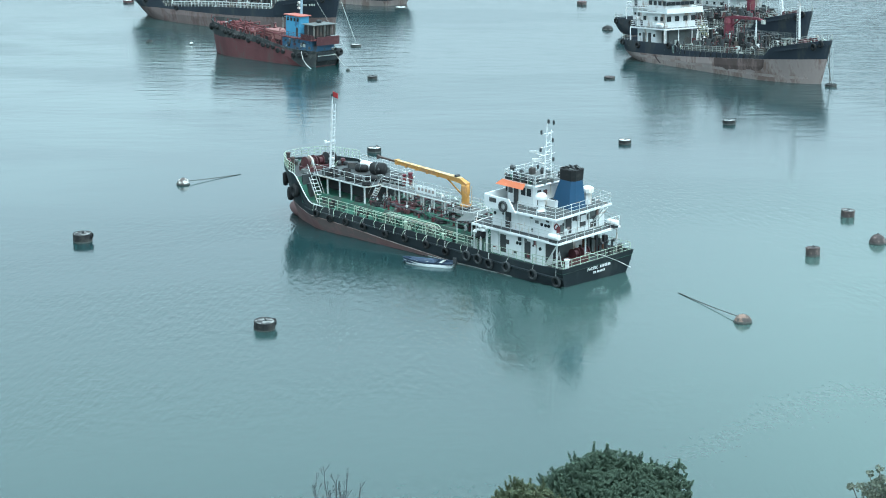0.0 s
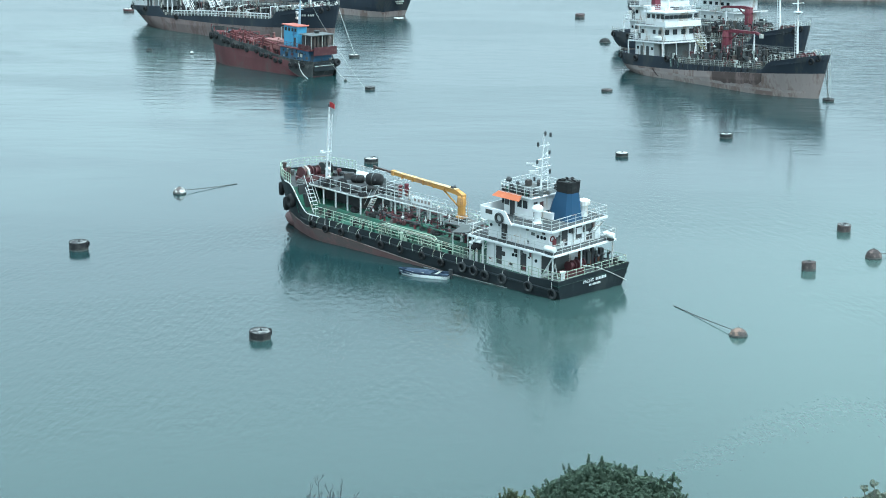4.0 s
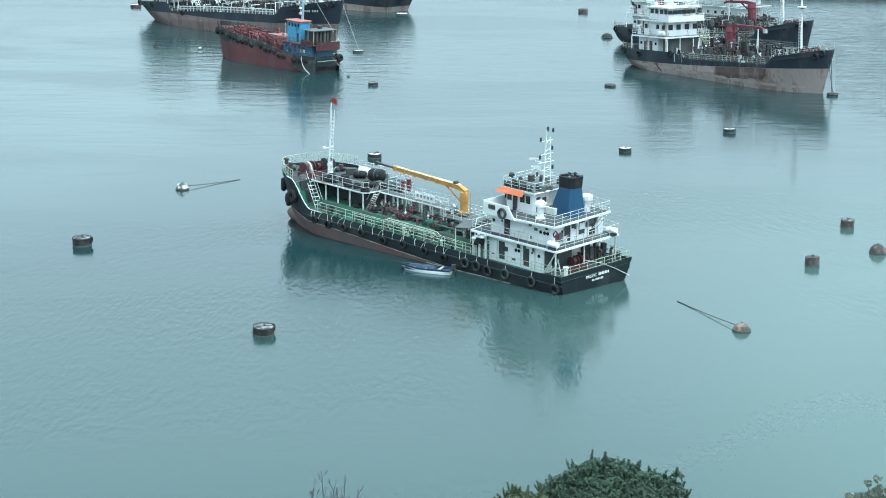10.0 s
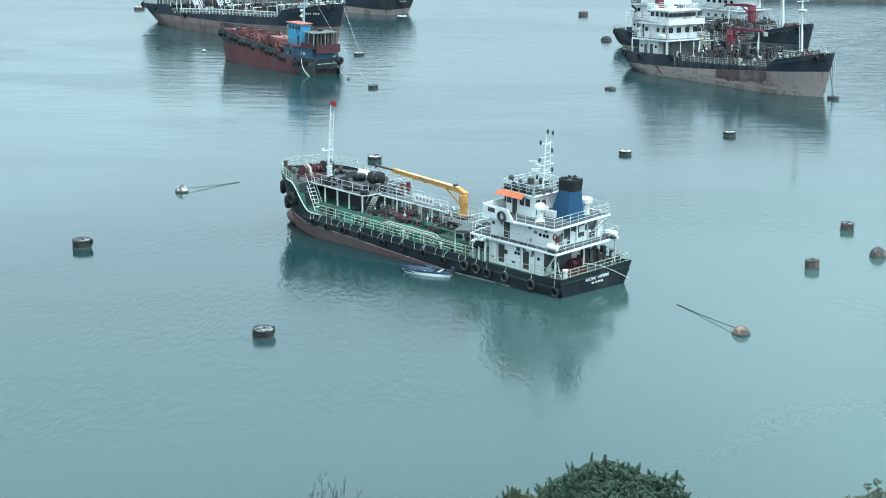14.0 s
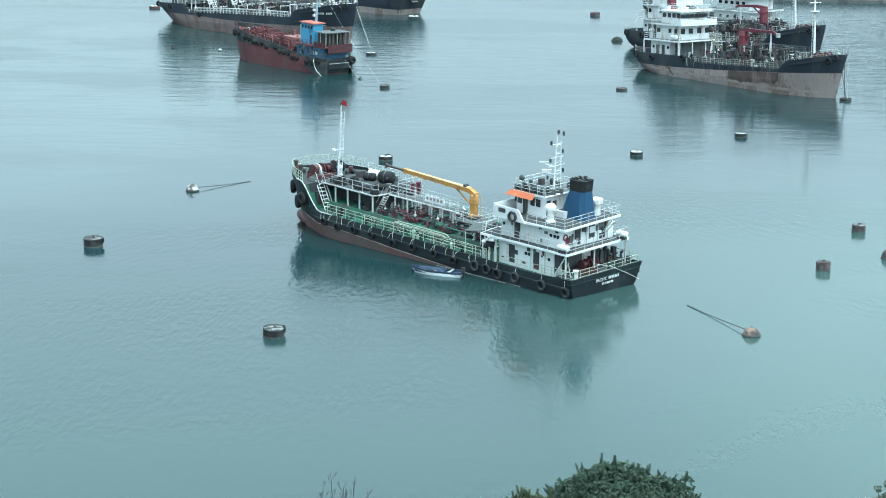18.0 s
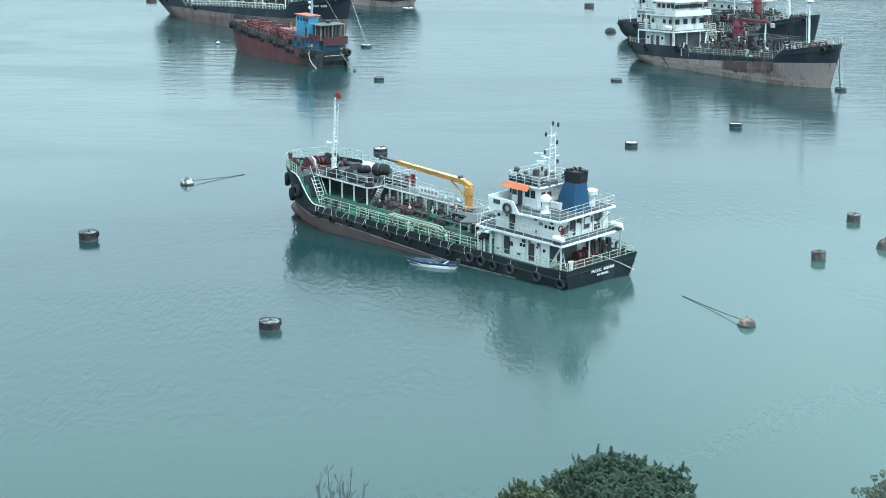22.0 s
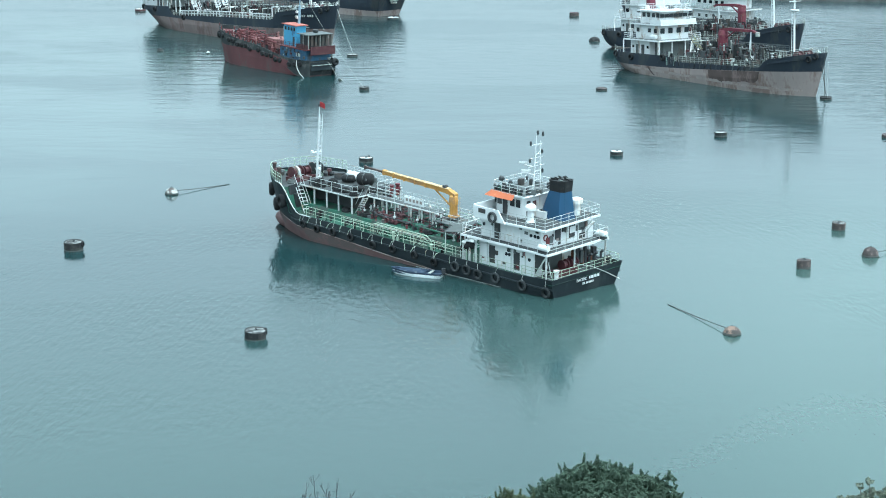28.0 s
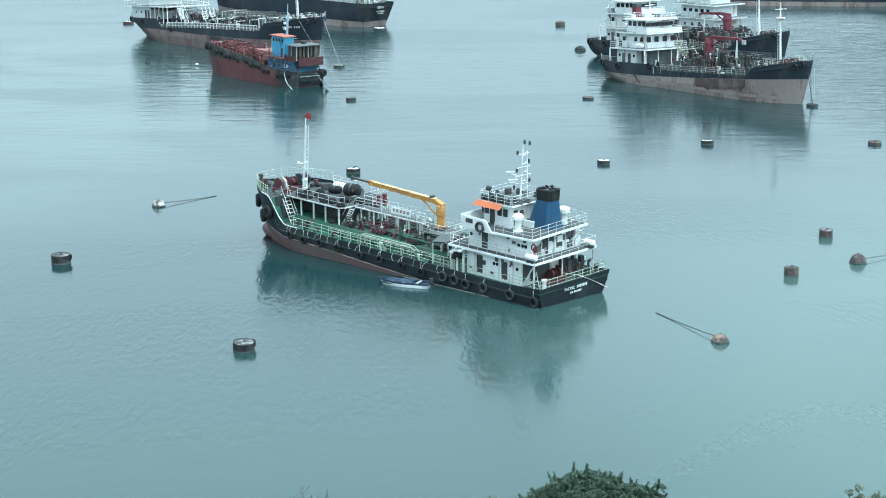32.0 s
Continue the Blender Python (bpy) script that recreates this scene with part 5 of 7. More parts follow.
    # crane
    if crane:
        cx, top, reach, wide = crane
        sg = 1 if reach > 0 else -1
        quad = lambda x, y0, y1, z0, z1: [(x, y0, z0), (x, y1, z0), (x, y1, z1), (x, y0, z1)]
        post = part("crane_post", Geo().turned((cx, -0.8, dz), [(wide * 1.1, 0), (wide * 1.1, 1.2), (wide, 1.3), (wide * 0.9, top - dz - 1.0), (wide, top - dz - 0.9), (wide * 0.8, top - dz)]), CRANE_RED, ship, "dark red crane post")
        b = part("crane_boom", Geo().stack([quad(cx - 0.7 * sg, -1.2, -0.4, top - 0.5, top + 0.2), quad(cx + 1.6 * sg, -1.15, -0.45, top - 0.05, top + 0.5), quad(cx + reach * 0.85, -1.0, -0.6, top + 0.0, top + 0.4), quad(cx + reach, -1.0, -0.6, top - 0.35, top)]), CRANE_RED, ship, "dark red crane boom lying fore and aft")
        part("boom_head", Geo().box((cx + reach, -0.8, top - 0.3), (0.8, 0.6, 0.7), cut=0.15), PALE, b)
        part("ram", Geo().rod((cx + 0.4 * sg, -0.8, top - 1.6), (cx + reach * 0.35, -0.8, top), 0.14), CRANE_RED, b)
        part("boom_rest", Geo().rod((cx + reach * 0.8, -0.8, dz), (cx + reach * 0.8, -0.8, top), 0.12).rod((cx + reach * 0.72, -0.8, dz), (cx + reach * 0.8, -0.8, top - 0.6), 0.09), CREAM, ship)
    for k in range(7):
        x = px - 0.6 + 0.55 * k
        part("boarding_gear", Geo().box((x, -beam * 0.47, rail(x) + 0.2), (0.35, 0.3, 1.3 - 0.12 * k), turn=20 * k, cut=0.05), (HAZED_DARK, PALE, RUBBER)[k % 3], ship)
    # derrick posts abreast the house front
    for y in (-3.2, 3.2):
        part("derrick_post", Geo().rod((px + 3, y, dz), (px + 2.2, y * 0.6, dz + 3.8), 0.12).rod((px + 3.8, y, dz), (px + 2.2, y * 0.6, dz + 3.8), 0.10), CREAM, ship)
    # forecastle gear
    fz = lv(length * 0.9)
    w = part("windlass", Geo().box((length * 0.90, 0, fz + 0.4), (1.6, 4.0, 0.6), cut=0.15), MAROON, ship, "maroon windlass on the forecastle")
    for y in (-1.6, 0.6):
        part("drum", Geo().barrel((length * 0.90, y, fz + 1.0), (length * 0.90, y + 1.1, fz + 1.0), [(0.7, 0), (0.7, 0.1), (0.4, 0.12), (0.4, 0.88), (0.7, 0.9), (0.7, 1)], 10), MAROON, w)
    for x, y in ((0.93, 1.6), (0.93, -1.6), (0.86, 3.4), (0.86, -3.4)):
        part("bollard", Geo().turned((length * x, y, fz), [(0.25, 0), (0.25, 0.8), (0.34, 0.82), (0.34, 0.95)], 8), PALE, ship)
    deck_clutter(ship, seed + 7, fx + 2.0, length * 0.94, beam * 0.30, fz, 22, (PALE, HAZED_DARK, SEA_GREEN, GREY_DECK, PALE, MAROON))
    mx = length * mastx
    ma = part("foremast", Geo().rod((mx, 0, fz), (mx - 0.2, 0, fz + 11.0), 0.20, 0.13), CREAM, ship, "white foremast with a lookout platform")
    g = Geo().rod((mx - 0.75, 0.1, fz), (mx - 0.8, 0.1, fz + 8.0), 0.05, n=4).rod((mx - 0.75, 0.55, fz), (mx - 0.8, 0.55, fz + 8.0), 0.05, n=4)
    for k in range(16):
        g.rod((mx - 0.77, 0.1, fz + 0.5 * k), (mx - 0.77, 0.55, fz + 0.5 * k), 0.03, n=4)
    part("mast_ladder", g, CREAM, ma)
    part("mast_platform", Geo().turned((mx - 0.1, 0, fz + 8.0), [(0.3, 0), (0.75, 0.25), (0.75, 0.4), (0.3, 0.45)], 10), CREAM, ma)
    part("yard", Geo().rod((mx - 0.1, -1.3, fz + 9.8), (mx - 0.1, 1.3, fz + 9.8), 0.07), CREAM, ma)
    part("lantern", Geo().turned((mx - 0.2, 0, fz + 11.0), [(0.12, 0), (0.18, 0.1), (0.12, 0.45)], 8), HAZED_DARK, ma)
    # tyres and fairleads hung at the bow and along the quarter
    ty = tyre_mesh(0.45, 0.18)
    for u, z in ((0.985, -0.5), (0.97, -0.9), (0.06, -0.5), (0.16, -0.7), (0.33, -0.3)):
        zz = rail(u * length) + z
        p = hull.point(u, zz, -1)
        part("tyre_fender", ty, RUBBER, ship, at=Matrix.Translation((p[0], p[1] - 0.22, zz)))
    before = set(ship.children)
    house(ship, rail(4) - 0.5)
    for ob in set(ship.children) - before:
        ob.matrix_basis = Matrix.Translation((shift, 0, 0)) @ ob.matrix_basis
    return ship, hull


def bridge_house(ship, z):
    """The white three-storey deckhouse with a wide boat deck and raked bridge windows."""
    t1 = tier(ship, "lower_deckhouse", 4.0, 9.3, 4.2, z, z + 2.75, (0.9, 3.7, 0.9), label="white lower deckhouse with round ports")
    windows(t1, [(4.9, -4.24, z + 1.6), (8.9, -4.24, z + 1.6)], (0.5, 0.5), "y")
    windows(t1, [(6.0, -4.24, z + 1.1)], (0.7, 1.8), "y", "steel_door", GREY_DECK)
    windows(t1, [(7.6, -4.24, z + 1.1)], (0.8, 1.8), "y", "doorway", HAZED_DARK)
    # plain grey block stands in for the shaded recess below the overhang
    part("pump_room", Geo().box((10.5, 0.3, z + 1.3), (2.3, 6.4, 2.6), cut=0.1), GREY_DECK, ship, "grey block toned as the shaded recess under the boat deck")
    for y in (-4.6, -1.6, 1.6, 4.6):
        part("deck_post", Geo().rod((12.6, y, z - 0.2), (12.6, y, z + 2.8), 0.10, n=6), CREAM, ship)
    t2 = tier(ship, "middle_deckhouse", 4.6, 11.4, 3.5, z + 3.0, z + 5.6, (0.6, 1.2, 0.8), label="white middle storey of the deckhouse")
    windows(t2, [(5.4, -3.54, z + 4.6), (8.6, -3.54, z + 4.6), (10.2, -3.54, z + 4.6)], (0.75, 0.75), "y")
    windows(t2, [(7.4, -3.54, z + 4.1)], (0.8, 1.8), "y", "steel_door", CREAM)
    windows(t2, [(11.44, y, z + 4.6) for y in (-2.9, -1.0, 1.0, 2.9)], (1.0, 0.95), "x")
    t3 = part("wheelhouse", Geo().stack([[(x, s2 * 3.3, z + h) for x, s2 in ((5.9, 1), (f, 1), (f, -1), (5.9, -1))] for h, f in ((5.85, 10.9), (7.0, 10.95), (8.0, 11.3))]), CREAM, ship, "white wheelhouse with forward-raked windows")
    windows(t3, [(11.14, y, z + 7.45) for y in (-2.75, -1.65, -0.55, 0.55, 1.65, 2.75)], (1.0, 0.95), "x")
    windows(t3, [(6.8, -3.33, z + 7.4), (8.1, -3.33, z + 7.4), (9.4, -3.33, z + 7.4), (10.6, -3.33, z + 7.4)], (0.85, 0.8), "y")
    part("bridge_roof", Geo().slab([(5.3, 3.75), (11.8, 3.75), (11.8, -3.75), (5.3, -3.75)], z + 8.0, z + 8.25), CREAM, ship, "white overhanging bridge roof")
    railing(ship, [(5.5, -3.6, z + 8.25), (11.6, -3.6, z + 8.25), (11.6, 3.6, z + 8.25), (5.5, 3.6, z + 8.25), (5.5, -3.6, z + 8.25)], 0.95, CREAM, step=1.2, singly=False)
    part("front_bulwark", Geo().box((12.45, 0, z + 6.25), (0.12, 8.4, 0.75)), CREAM, ship, "solid white bulwark before the bridge")
    for y in (-4.22, 4.22):
        part("wing_bulwark", Geo().box((11.0, y, z + 6.25), (2.8, 0.12, 0.75)), CREAM, ship)
    for k, (x, y) in enumerate(((6.4, -2.2), (7.2, 2.0), (9.0, -1.4), (8.8, 1.6))):
        part("roof_locker", Geo().box((x, y, z + 8.6), (0.8, 0.6, 0.6), cut=0.05), (CREAM, HAZED_DARK, CREAM, GREY_DECK)[k], ship)
    for zz, x0, x1, h in ((z + 3.0, 3.2, 12.9, 5.0), (z + 5.85, 4.1, 12.5, 4.2)):
        railing(ship, [(x0, -h, zz), (x1, -h, zz), (x1, h, zz), (x0, h, zz), (x0, -h, zz)], 1.0, CREAM, step=1.4, singly=False)
    for x, y in ((3.3, -5.2), (3.3, 5.2), (12.9, -5.2), (12.9, 5.2)):
        part("deck_post", Geo().rod((x, y, z), (x, y, z + 2.8), 0.11, n=6), CREAM, ship)
    fu = part("funnel", Geo().stack([[(5.6, 0.8, z + 5.8), (4.2, 0.8, z + 5.8), (4.2, -0.8, z + 5.8), (5.6, -0.8, z + 5.8)], [(5.4, 0.6, z + 10.2), (4.3, 0.6, z + 10.2), (4.3, -0.6, z + 10.2), (5.4, -0.6, z + 10.2)]]), CRANE_RED, ship, "slim red funnel behind the bridge")
    part("funnel_cap", Geo().box((4.85, 0, z + 10.5), (1.25, 1.35, 0.6), cut=0.15), HAZED_DARK, fu)
    part("signal_mast", Geo().rod((8.6, 0, z + 8.3), (8.4, 0, z + 11.6), 0.15, 0.09).rod((8.6, -1.3, z + 10.6), (8.6, 1.3, z + 10.6), 0.06), CREAM, ship)
    part("radar_scanner", Geo().box((9.0, 0, z + 8.6), (0.3, 2.0, 0.25), turn=30), CREAM, ship)
    for x, y in ((3.6, -3.6), (3.6, 3.6)):
        part("mushroom_vent", Geo().turned((x, y, z + 3.0), [(0.3, 0), (0.3, 1.2), (0.55, 1.25), (0.55, 1.6), (0.3, 1.75)], 10), CREAM, ship)
    c = part("life_raft_canister", Geo().barrel((10.2, -4.5, z + 3.6), (11.6, -4.5, z + 3.6), [(0.3, 0), (0.42, 0.08), (0.42, 0.92), (0.3, 1)]), CREAM, ship)
    ladder(ship, (16.6, 3.0, z - 0.2), (13.0, 3.0, z + 3.2), 1.0, YELLOWISH, name="stair", bar=0.09)
    # gear slung over the side at the house front
    rnd = random.Random(int(z * 100))
    for k in range(16):
        x = 13.6 + 0.36 * k
        y = -5.35 + rnd.uniform(-0.1, 0.15)
        part("boarding_gear", Geo().pipe([(x, y + 0.5, z + rnd.uniform(0.3, 1.2)), (x + rnd.uniform(-0.2, 0.3), y - 0.1, z + 0.2), (x + rnd.uniform(-0.4, 0.4), y - 0.12, z - rnd.uniform(0.6, 1.3))], rnd.choice((0.04, 0.06, 0.09)), 5), (HAZED_DARK, SEA_GREEN, RUBBER, GREY_DECK, HAZED_DARK)[k % 5], ship)


RIGHT = (36.0, 345.0, 0.0)
RIGHT_HEAD, RIGHT_TRIM = -55.5, 2.0
RIGHT_SHIP, RIGHT_HULL = big_tanker("tanker", pose(*RIGHT, 0, 0, RIGHT_HEAD) @ pose(0, 0, 0, 0, -RIGHT_TRIM, 0),
    "anchored tanker with pale rust-patched bottom and white bridge house", 51.0, 11.0, 2.55, 3.4, 5.4, lambda x: 1.3 + 1.3 * smooth01((x - 12) / 42), NAVY, PALE_BOOT, 3, bridge_house, crane=(27.3, 8.3, 8.6, 0.95), shift=2.2, counter=11.0)

CHALKY = surface("chalky_antifouling", (0.32, 0.275, 0.255), 0.9, worn=(0.24, 0.19, 0.17), wear=0.55, var=0.25, size=2.0)
RUST_PATCH = surface("old_rust_patch", (0.085, 0.060, 0.054), 0.85, worn=(0.15, 0.11, 0.10), wear=0.4, var=0.3, size=2.0, streak=2.0)
rnd = random.Random(9)
for u0, u1, drop in ((0.60, 0.81, 2.0), (0.565, 0.605, 1.6), (0.24, 0.25, 1.6)):
    rows = []
    for k in range(25):
        u = lerp(u0, u1, k / 24)
        high = 1.26 + 1.3 * smooth01((u * 51 - 12) / 42)
        low = high - drop * min(1.0, 0.7 + 4.0 * min(k, 24 - k) / 24) * (0.95 + 0.03 * math.sin(k * 0.7) + rnd.uniform(-0.04, 0.04))
        rows.append([RIGHT_HULL.point(u, lerp(low, high, q), -1, 0.03) for q in (0, 0.35, 0.7, 1)])
    part("rust_patch", Geo().stack(rows, caps=False, closed=False), RUST_PATCH, RIGHT_SHIP, "large dark patch of bare rusty plating")

part("waterline_band", Geo().stack([[RIGHT_HULL.point(u, z + 0.9 - 1.9 * u, -1, 0.025) for z in (-0.05, 0.42)] for u in (0.12 + 0.84 * k / 40 for k in range(41))], caps=False, closed=False), CHALKY, RIGHT_SHIP, "chalky pale band along the old waterline")

BESIDE = (36.5, 381.0, 0.13)
BESIDE_HEAD, BESIDE_TRIM = -52.0, 3.0
BESIDE_SHIP, BESIDE_HULL = big_tanker("tanker", pose(*BESIDE, 0, 0, BESIDE_HEAD) @ pose(0, 0, 0, 0, -BESIDE_TRIM, 0),
    "anchored dark tanker with white house, moored behind a pale-bottomed one", 52.0, 11.0, 2.35, 3.4, 5.6, lambda x: 0.2, NAVY, PALE_BOOT, 8, bridge_house, crane=(37.3, 8.7, -7.6, 0.88), shift=3.2, counter=10.0)


for ship, spots in ((RIGHT_SHIP, ((25.6, -2.6, 2.0), (27.2, -2.9, 2.6), (28.9, -2.5, 1.8), (31.4, -2.8, 1.5), (23.4, -2.4, 1.6))), (BESIDE_SHIP, ((34.6, -2.4, 2.8), (36.4, -2.6, 3.4), (38.2, -2.4, 2.9), (32.4, -2.2, 2.2)))):
    for x, y, h in spots:
        t = part("deck_tank", Geo().turned((x, y, 3.1), [(0.36, 0), (0.36, h * 0.8), (0.42, h * 0.81), (0.42, h * 0.86), (0.15, h * 0.9)], 12), HAZED_DARK, ship, "dark upright deck tank")
        part("tank_pipe", Geo().pipe([(x + 0.3, y - 0.5, 3.1 + h * 0.5), (x + 0.3, y - 1.0, 3.1 + h * 0.5), (x + 0.3, y - 1.0, 3.0)], 0.09, 6), MAROON, t)
dark_bulk(RIGHT_SHIP, 402, 22.5, 37.0, 2.9, 4.1)
dark_bulk(BESIDE_SHIP, 401, 30.0, 41.0, 3.2, 4.2)


rnd = random.Random(88)
for ship, hull, x0, x1 in ((RIGHT_SHIP, RIGHT_HULL, 21.0, 39.0), (BESIDE_SHIP, BESIDE_HULL, 24.0, 40.0)):
    for k in range(26):
        x, y = rnd.uniform(x0, x1), rnd.uniform(-3.6, 2.0)
        z = 2.6 + rnd.uniform(0.8, 1.9)
        part("hose", Geo().pipe([(x - rnd.uniform(0.4, 1.2), y, z - 0.9), (x, y + rnd.uniform(-0.6, 0.6), z + 0.2), (x + rnd.uniform(0.5, 1.4), y - 0.3, z - rnd.uniform(0.3, 0.9))], rnd.uniform(0.06, 0.12), 5), (HAZED_DARK, PALE, RUBBER, SEA_GREEN, CREAM, RUBBER)[k % 6], ship)
    for k in range(14):
        u = (x0 + (x1 - x0) * k / 13) / hull.length
        top = hull.deck(u * hull.length)
        p = hull.point(u, top, -1)
        part("hanging_fender", Geo().pipe([(p[0], p[1] + 0.15, top + 0.1), (p[0] + 0.1, p[1] - 0.14, top - 0.2), (p[0] + rnd.uniform(-0.2, 0.2), p[1] - 0.14, top - rnd.uniform(0.5, 1.0))], rnd.uniform(0.05, 0.13), 6), (RUBBER, HAZED_DARK, RUBBER)[k % 3], ship)


def low_house(ship, z):
    """A long white house with a shelter deck ahead of it."""
    t1 = tier(ship, "lower_deckhouse", 5.0, 13.0, 4.6, z, z + 2.9, (2.0, 9.0, 1.0), label="white lower deckhouse with doors")
    windows(t1, [(7.0, -4.64, z + 1.7), (9.2, -4.64, z + 1.7)], (0.5, 0.5), "y")
    windows(t1, [(11.2, -4.64, z + 1.2), (12.4, -4.64, z + 1.2)], (0.8, 1.9), "y", "doorway", HAZED_DARK)
    t2 = tier(ship, "upper_deckhouse", 5.6, 12.6, 4.2, z + 3.15, z + 5.8, (1.0, 2.0, 1.0), label="white upper storey of the deckhouse")
    windows(t2, [(6.8, -4.24, z + 4.7), (8.6, -4.24, z + 4.7), (10.6, -4.24, z + 4.7)], (0.6, 0.6), "y")
    t3 = tier(ship, "wheelhouse", 7.0, 12.2, 3.6, z + 6.05, z + 8.4, (0.6, 0.6, 0.5), label="white wheelhouse")
    windows(t3, [(12.24, y, z + 7.5) for y in (-2.7, -1.35, 0, 1.35, 2.7)], (0.95, 0.8), "x")
    for k in range(5):
        x = 14.5 + k * 1.8
        part("deck_post", Geo().rod((x, -5.2, z - 0.8), (x, -5.2, z + 2.9), 0.11, n=6), CREAM, ship)
    railing(ship, [(3.2, -5.4, z + 3.15), (21.8, -5.4, z + 3.15), (21.8, 5.4, z + 3.15)], 1.0, CREAM, step=1.4, singly=False)
    ladder(ship, (24.5, -2.5, z - 0.9), (22.0, -2.5, z + 3.1), 1.0, CREAM, name="stair", bar=0.1)
    ladder(ship, (27.5, -3.5, z - 0.9), (25.0, -3.5, z + 2.6), 1.0, CREAM, name="stair", bar=0.1)
    part("awning", Geo().stack([[(13.4, -5.0, z + 2.5), (20.5, -5.0, z + 2.0), (20.5, 0, z + 2.6), (13.4, 0, z + 2.8)], [(13.4, -5.0, z + 2.55), (20.5, -5.0, z + 2.05), (20.5, 0, z + 2.65), (13.4, 0, z + 2.85)]]), CANVAS, ship)


LEFT = (-65.0, 425.0, 0.0)
LEFT_HEAD, LEFT_TRIM = -52.0, 2.6
LEFT_SHIP, LEFT_HULL = big_tanker("tanker", pose(*LEFT, 0, 0, LEFT_HEAD) @ pose(0, 0, 0, 0, -LEFT_TRIM, 0),
    "long black-hulled anchored tanker with faded bottom, behind a red vessel", 74.0, 12.0, 2.4, 4.3, 5.4, lambda x: 2.1 - 1.0 * smooth01((x - 8) / 40), NAVY, DULL_BOOT, 12, low_house, mastx=0.88, shift=0.0, counter=9.0, form=(0.28, 0.12, 1.35))


for k in range(8):
    x = 66.6 + k * 0.46 + (0.3 if k > 4 else 0)
    p = LEFT_HULL.point(x / 74.0, 3.7, -1, 0.05)
    q = LEFT_HULL.point((x + 0.4) / 74.0, 3.7, -1, 0.05)
    part("lettering_bar", Geo().box((0, 0, 0), (0.3, 0.06, 0.42)), PALE, LEFT_SHIP, at=Matrix.Translation(p) @ Euler((0, 0, math.atan2(q[1] - p[1], q[0] - p[0]))).to_matrix().to_4x4())
railing(LEFT_SHIP, LEFT_HULL.rim(0.30, 0.79, 14, 0, -1, 0.2), 1.1, CREAM, step=1.5, bars=2, r=0.08, singly=False)
deck_clutter(LEFT_SHIP, 78, 34, 62, 4.2, 3.1, 70, (CREAM, HAZED_DARK, PALE, HAZED_DARK, RUBBER))
deck_clutter(LEFT_SHIP, 79, 61, 70, 3.2, 4.6, 26, (CREAM, PALE, HAZED_DARK, CREAM))
deck_clutter(LEFT_SHIP, 77, 36, 60, 4.5, 2.1, 90, (CREAM, HAZED_DARK, HAZED_DARK, CREAM, HAZED_DARK, RUBBER))
dark_bulk(LEFT_SHIP, 404, 33.0, 60.0, 3.6, 3.0)
for k, x in enumerate((33.6, 35.8)):
    ladder(LEFT_SHIP, (x + 2.2, -3.2 + 0.6 * k, 2.2), (x, -3.2 + 0.6 * k, 6.0), 1.0, CREAM, name="stair", bar=0.11)
for k, x in enumerate((38.0, 41.5, 46.0, 49.0, 54.0, 57.5)):
    part("pipe_frame", Geo().pipe([(x, -4.6, 2.0), (x, -4.6, 4.4 + 0.4 * (k % 3)), (x + 1.4, 2.5, 4.4 + 0.4 * (k % 3)), (x + 1.4, 2.5, 2.0)], 0.12, 5), CREAM if k % 2 else PALE, LEFT_SHIP)


def build_stern_away():
    """The far ship that shows its transom."""
    ship = thing("cargo_ship", pose(-10.0, 441.5, 0, 0, 0, 139) @ pose(0, 0, 0, 0, -1.0, 0), "distant dark cargo ship seen from astern", "ship", "anchored tankers")
    rail = lambda x: 5.7 + 1.6 * smooth01((x - 44) / 8)
    hull = Hull(58.0, 11.0, rail, lambda x: 1.3, keel=-2.5, rake=2.0, counter=2.5, stern=0.9, run=0.06)
    hull.build(ship, NAVY, PALE_BOOT, BROWN_DECK, lambda x: rail(x) - 1.0, top_label="dark plating", low_label="greyish faded antifouling")
    for side in (1, -1):
        railing(ship, hull.rim(0.0, 0.95, 16, 0, side, 0.1), 1.0, PALE, step=1.5, singly=False)
    railing(ship, [(0.2, -4.6, 5.7), (0.2, 4.6, 5.7)], 1.0, PALE, step=1.3, singly=False)
    low_z = 4.7
    tier(ship, "lower_deckhouse", 5.0, 16.0, 4.2, low_z, low_z + 2.8, (2.0, 1.0, 1.0), label="white lower deckhouse")
    tier(ship, "upper_deckhouse", 6.0, 15.0, 3.8, low_z + 3.05, low_z + 5.6, (1.0, 1.0, 1.0), label="white upper deckhouse")
    tier(ship, "wheelhouse", 9.0, 14.5, 3.4, low_z + 5.85, low_z + 8.2, (0.5, 0.5, 0.5), label="white wheelhouse")
    deck_clutter(ship, 21, 18, 44, 4.0, low_z, 36, (PALE, GREY_DECK, MAROON, HAZED_DARK, CREAM))
    deck_clutter(ship, 22, 1, 5.5, 4.0, low_z + 0.6, 30, (PALE, GREY_DECK, CREAM, HAZED_DARK, CREAM))
    # lettering on the transom that cannot be made out
    for row, (z, w, n) in enumerate(((4.6, 0.45, 3), (3.7, 0.3, 7), (3.2, 0.3, 5))):
        for k in range(n):
            part("lettering_bar", Geo().box((-0.05 + (5.7 - z) * 0.05, (k - (n - 1) / 2) * (0.75 if row == 0 else 0.36), z), (0.6, 0.4 if row == 0 else 0.22, w)), PALE, ship)
    return ship


STERN_SHIP = build_stern_away()


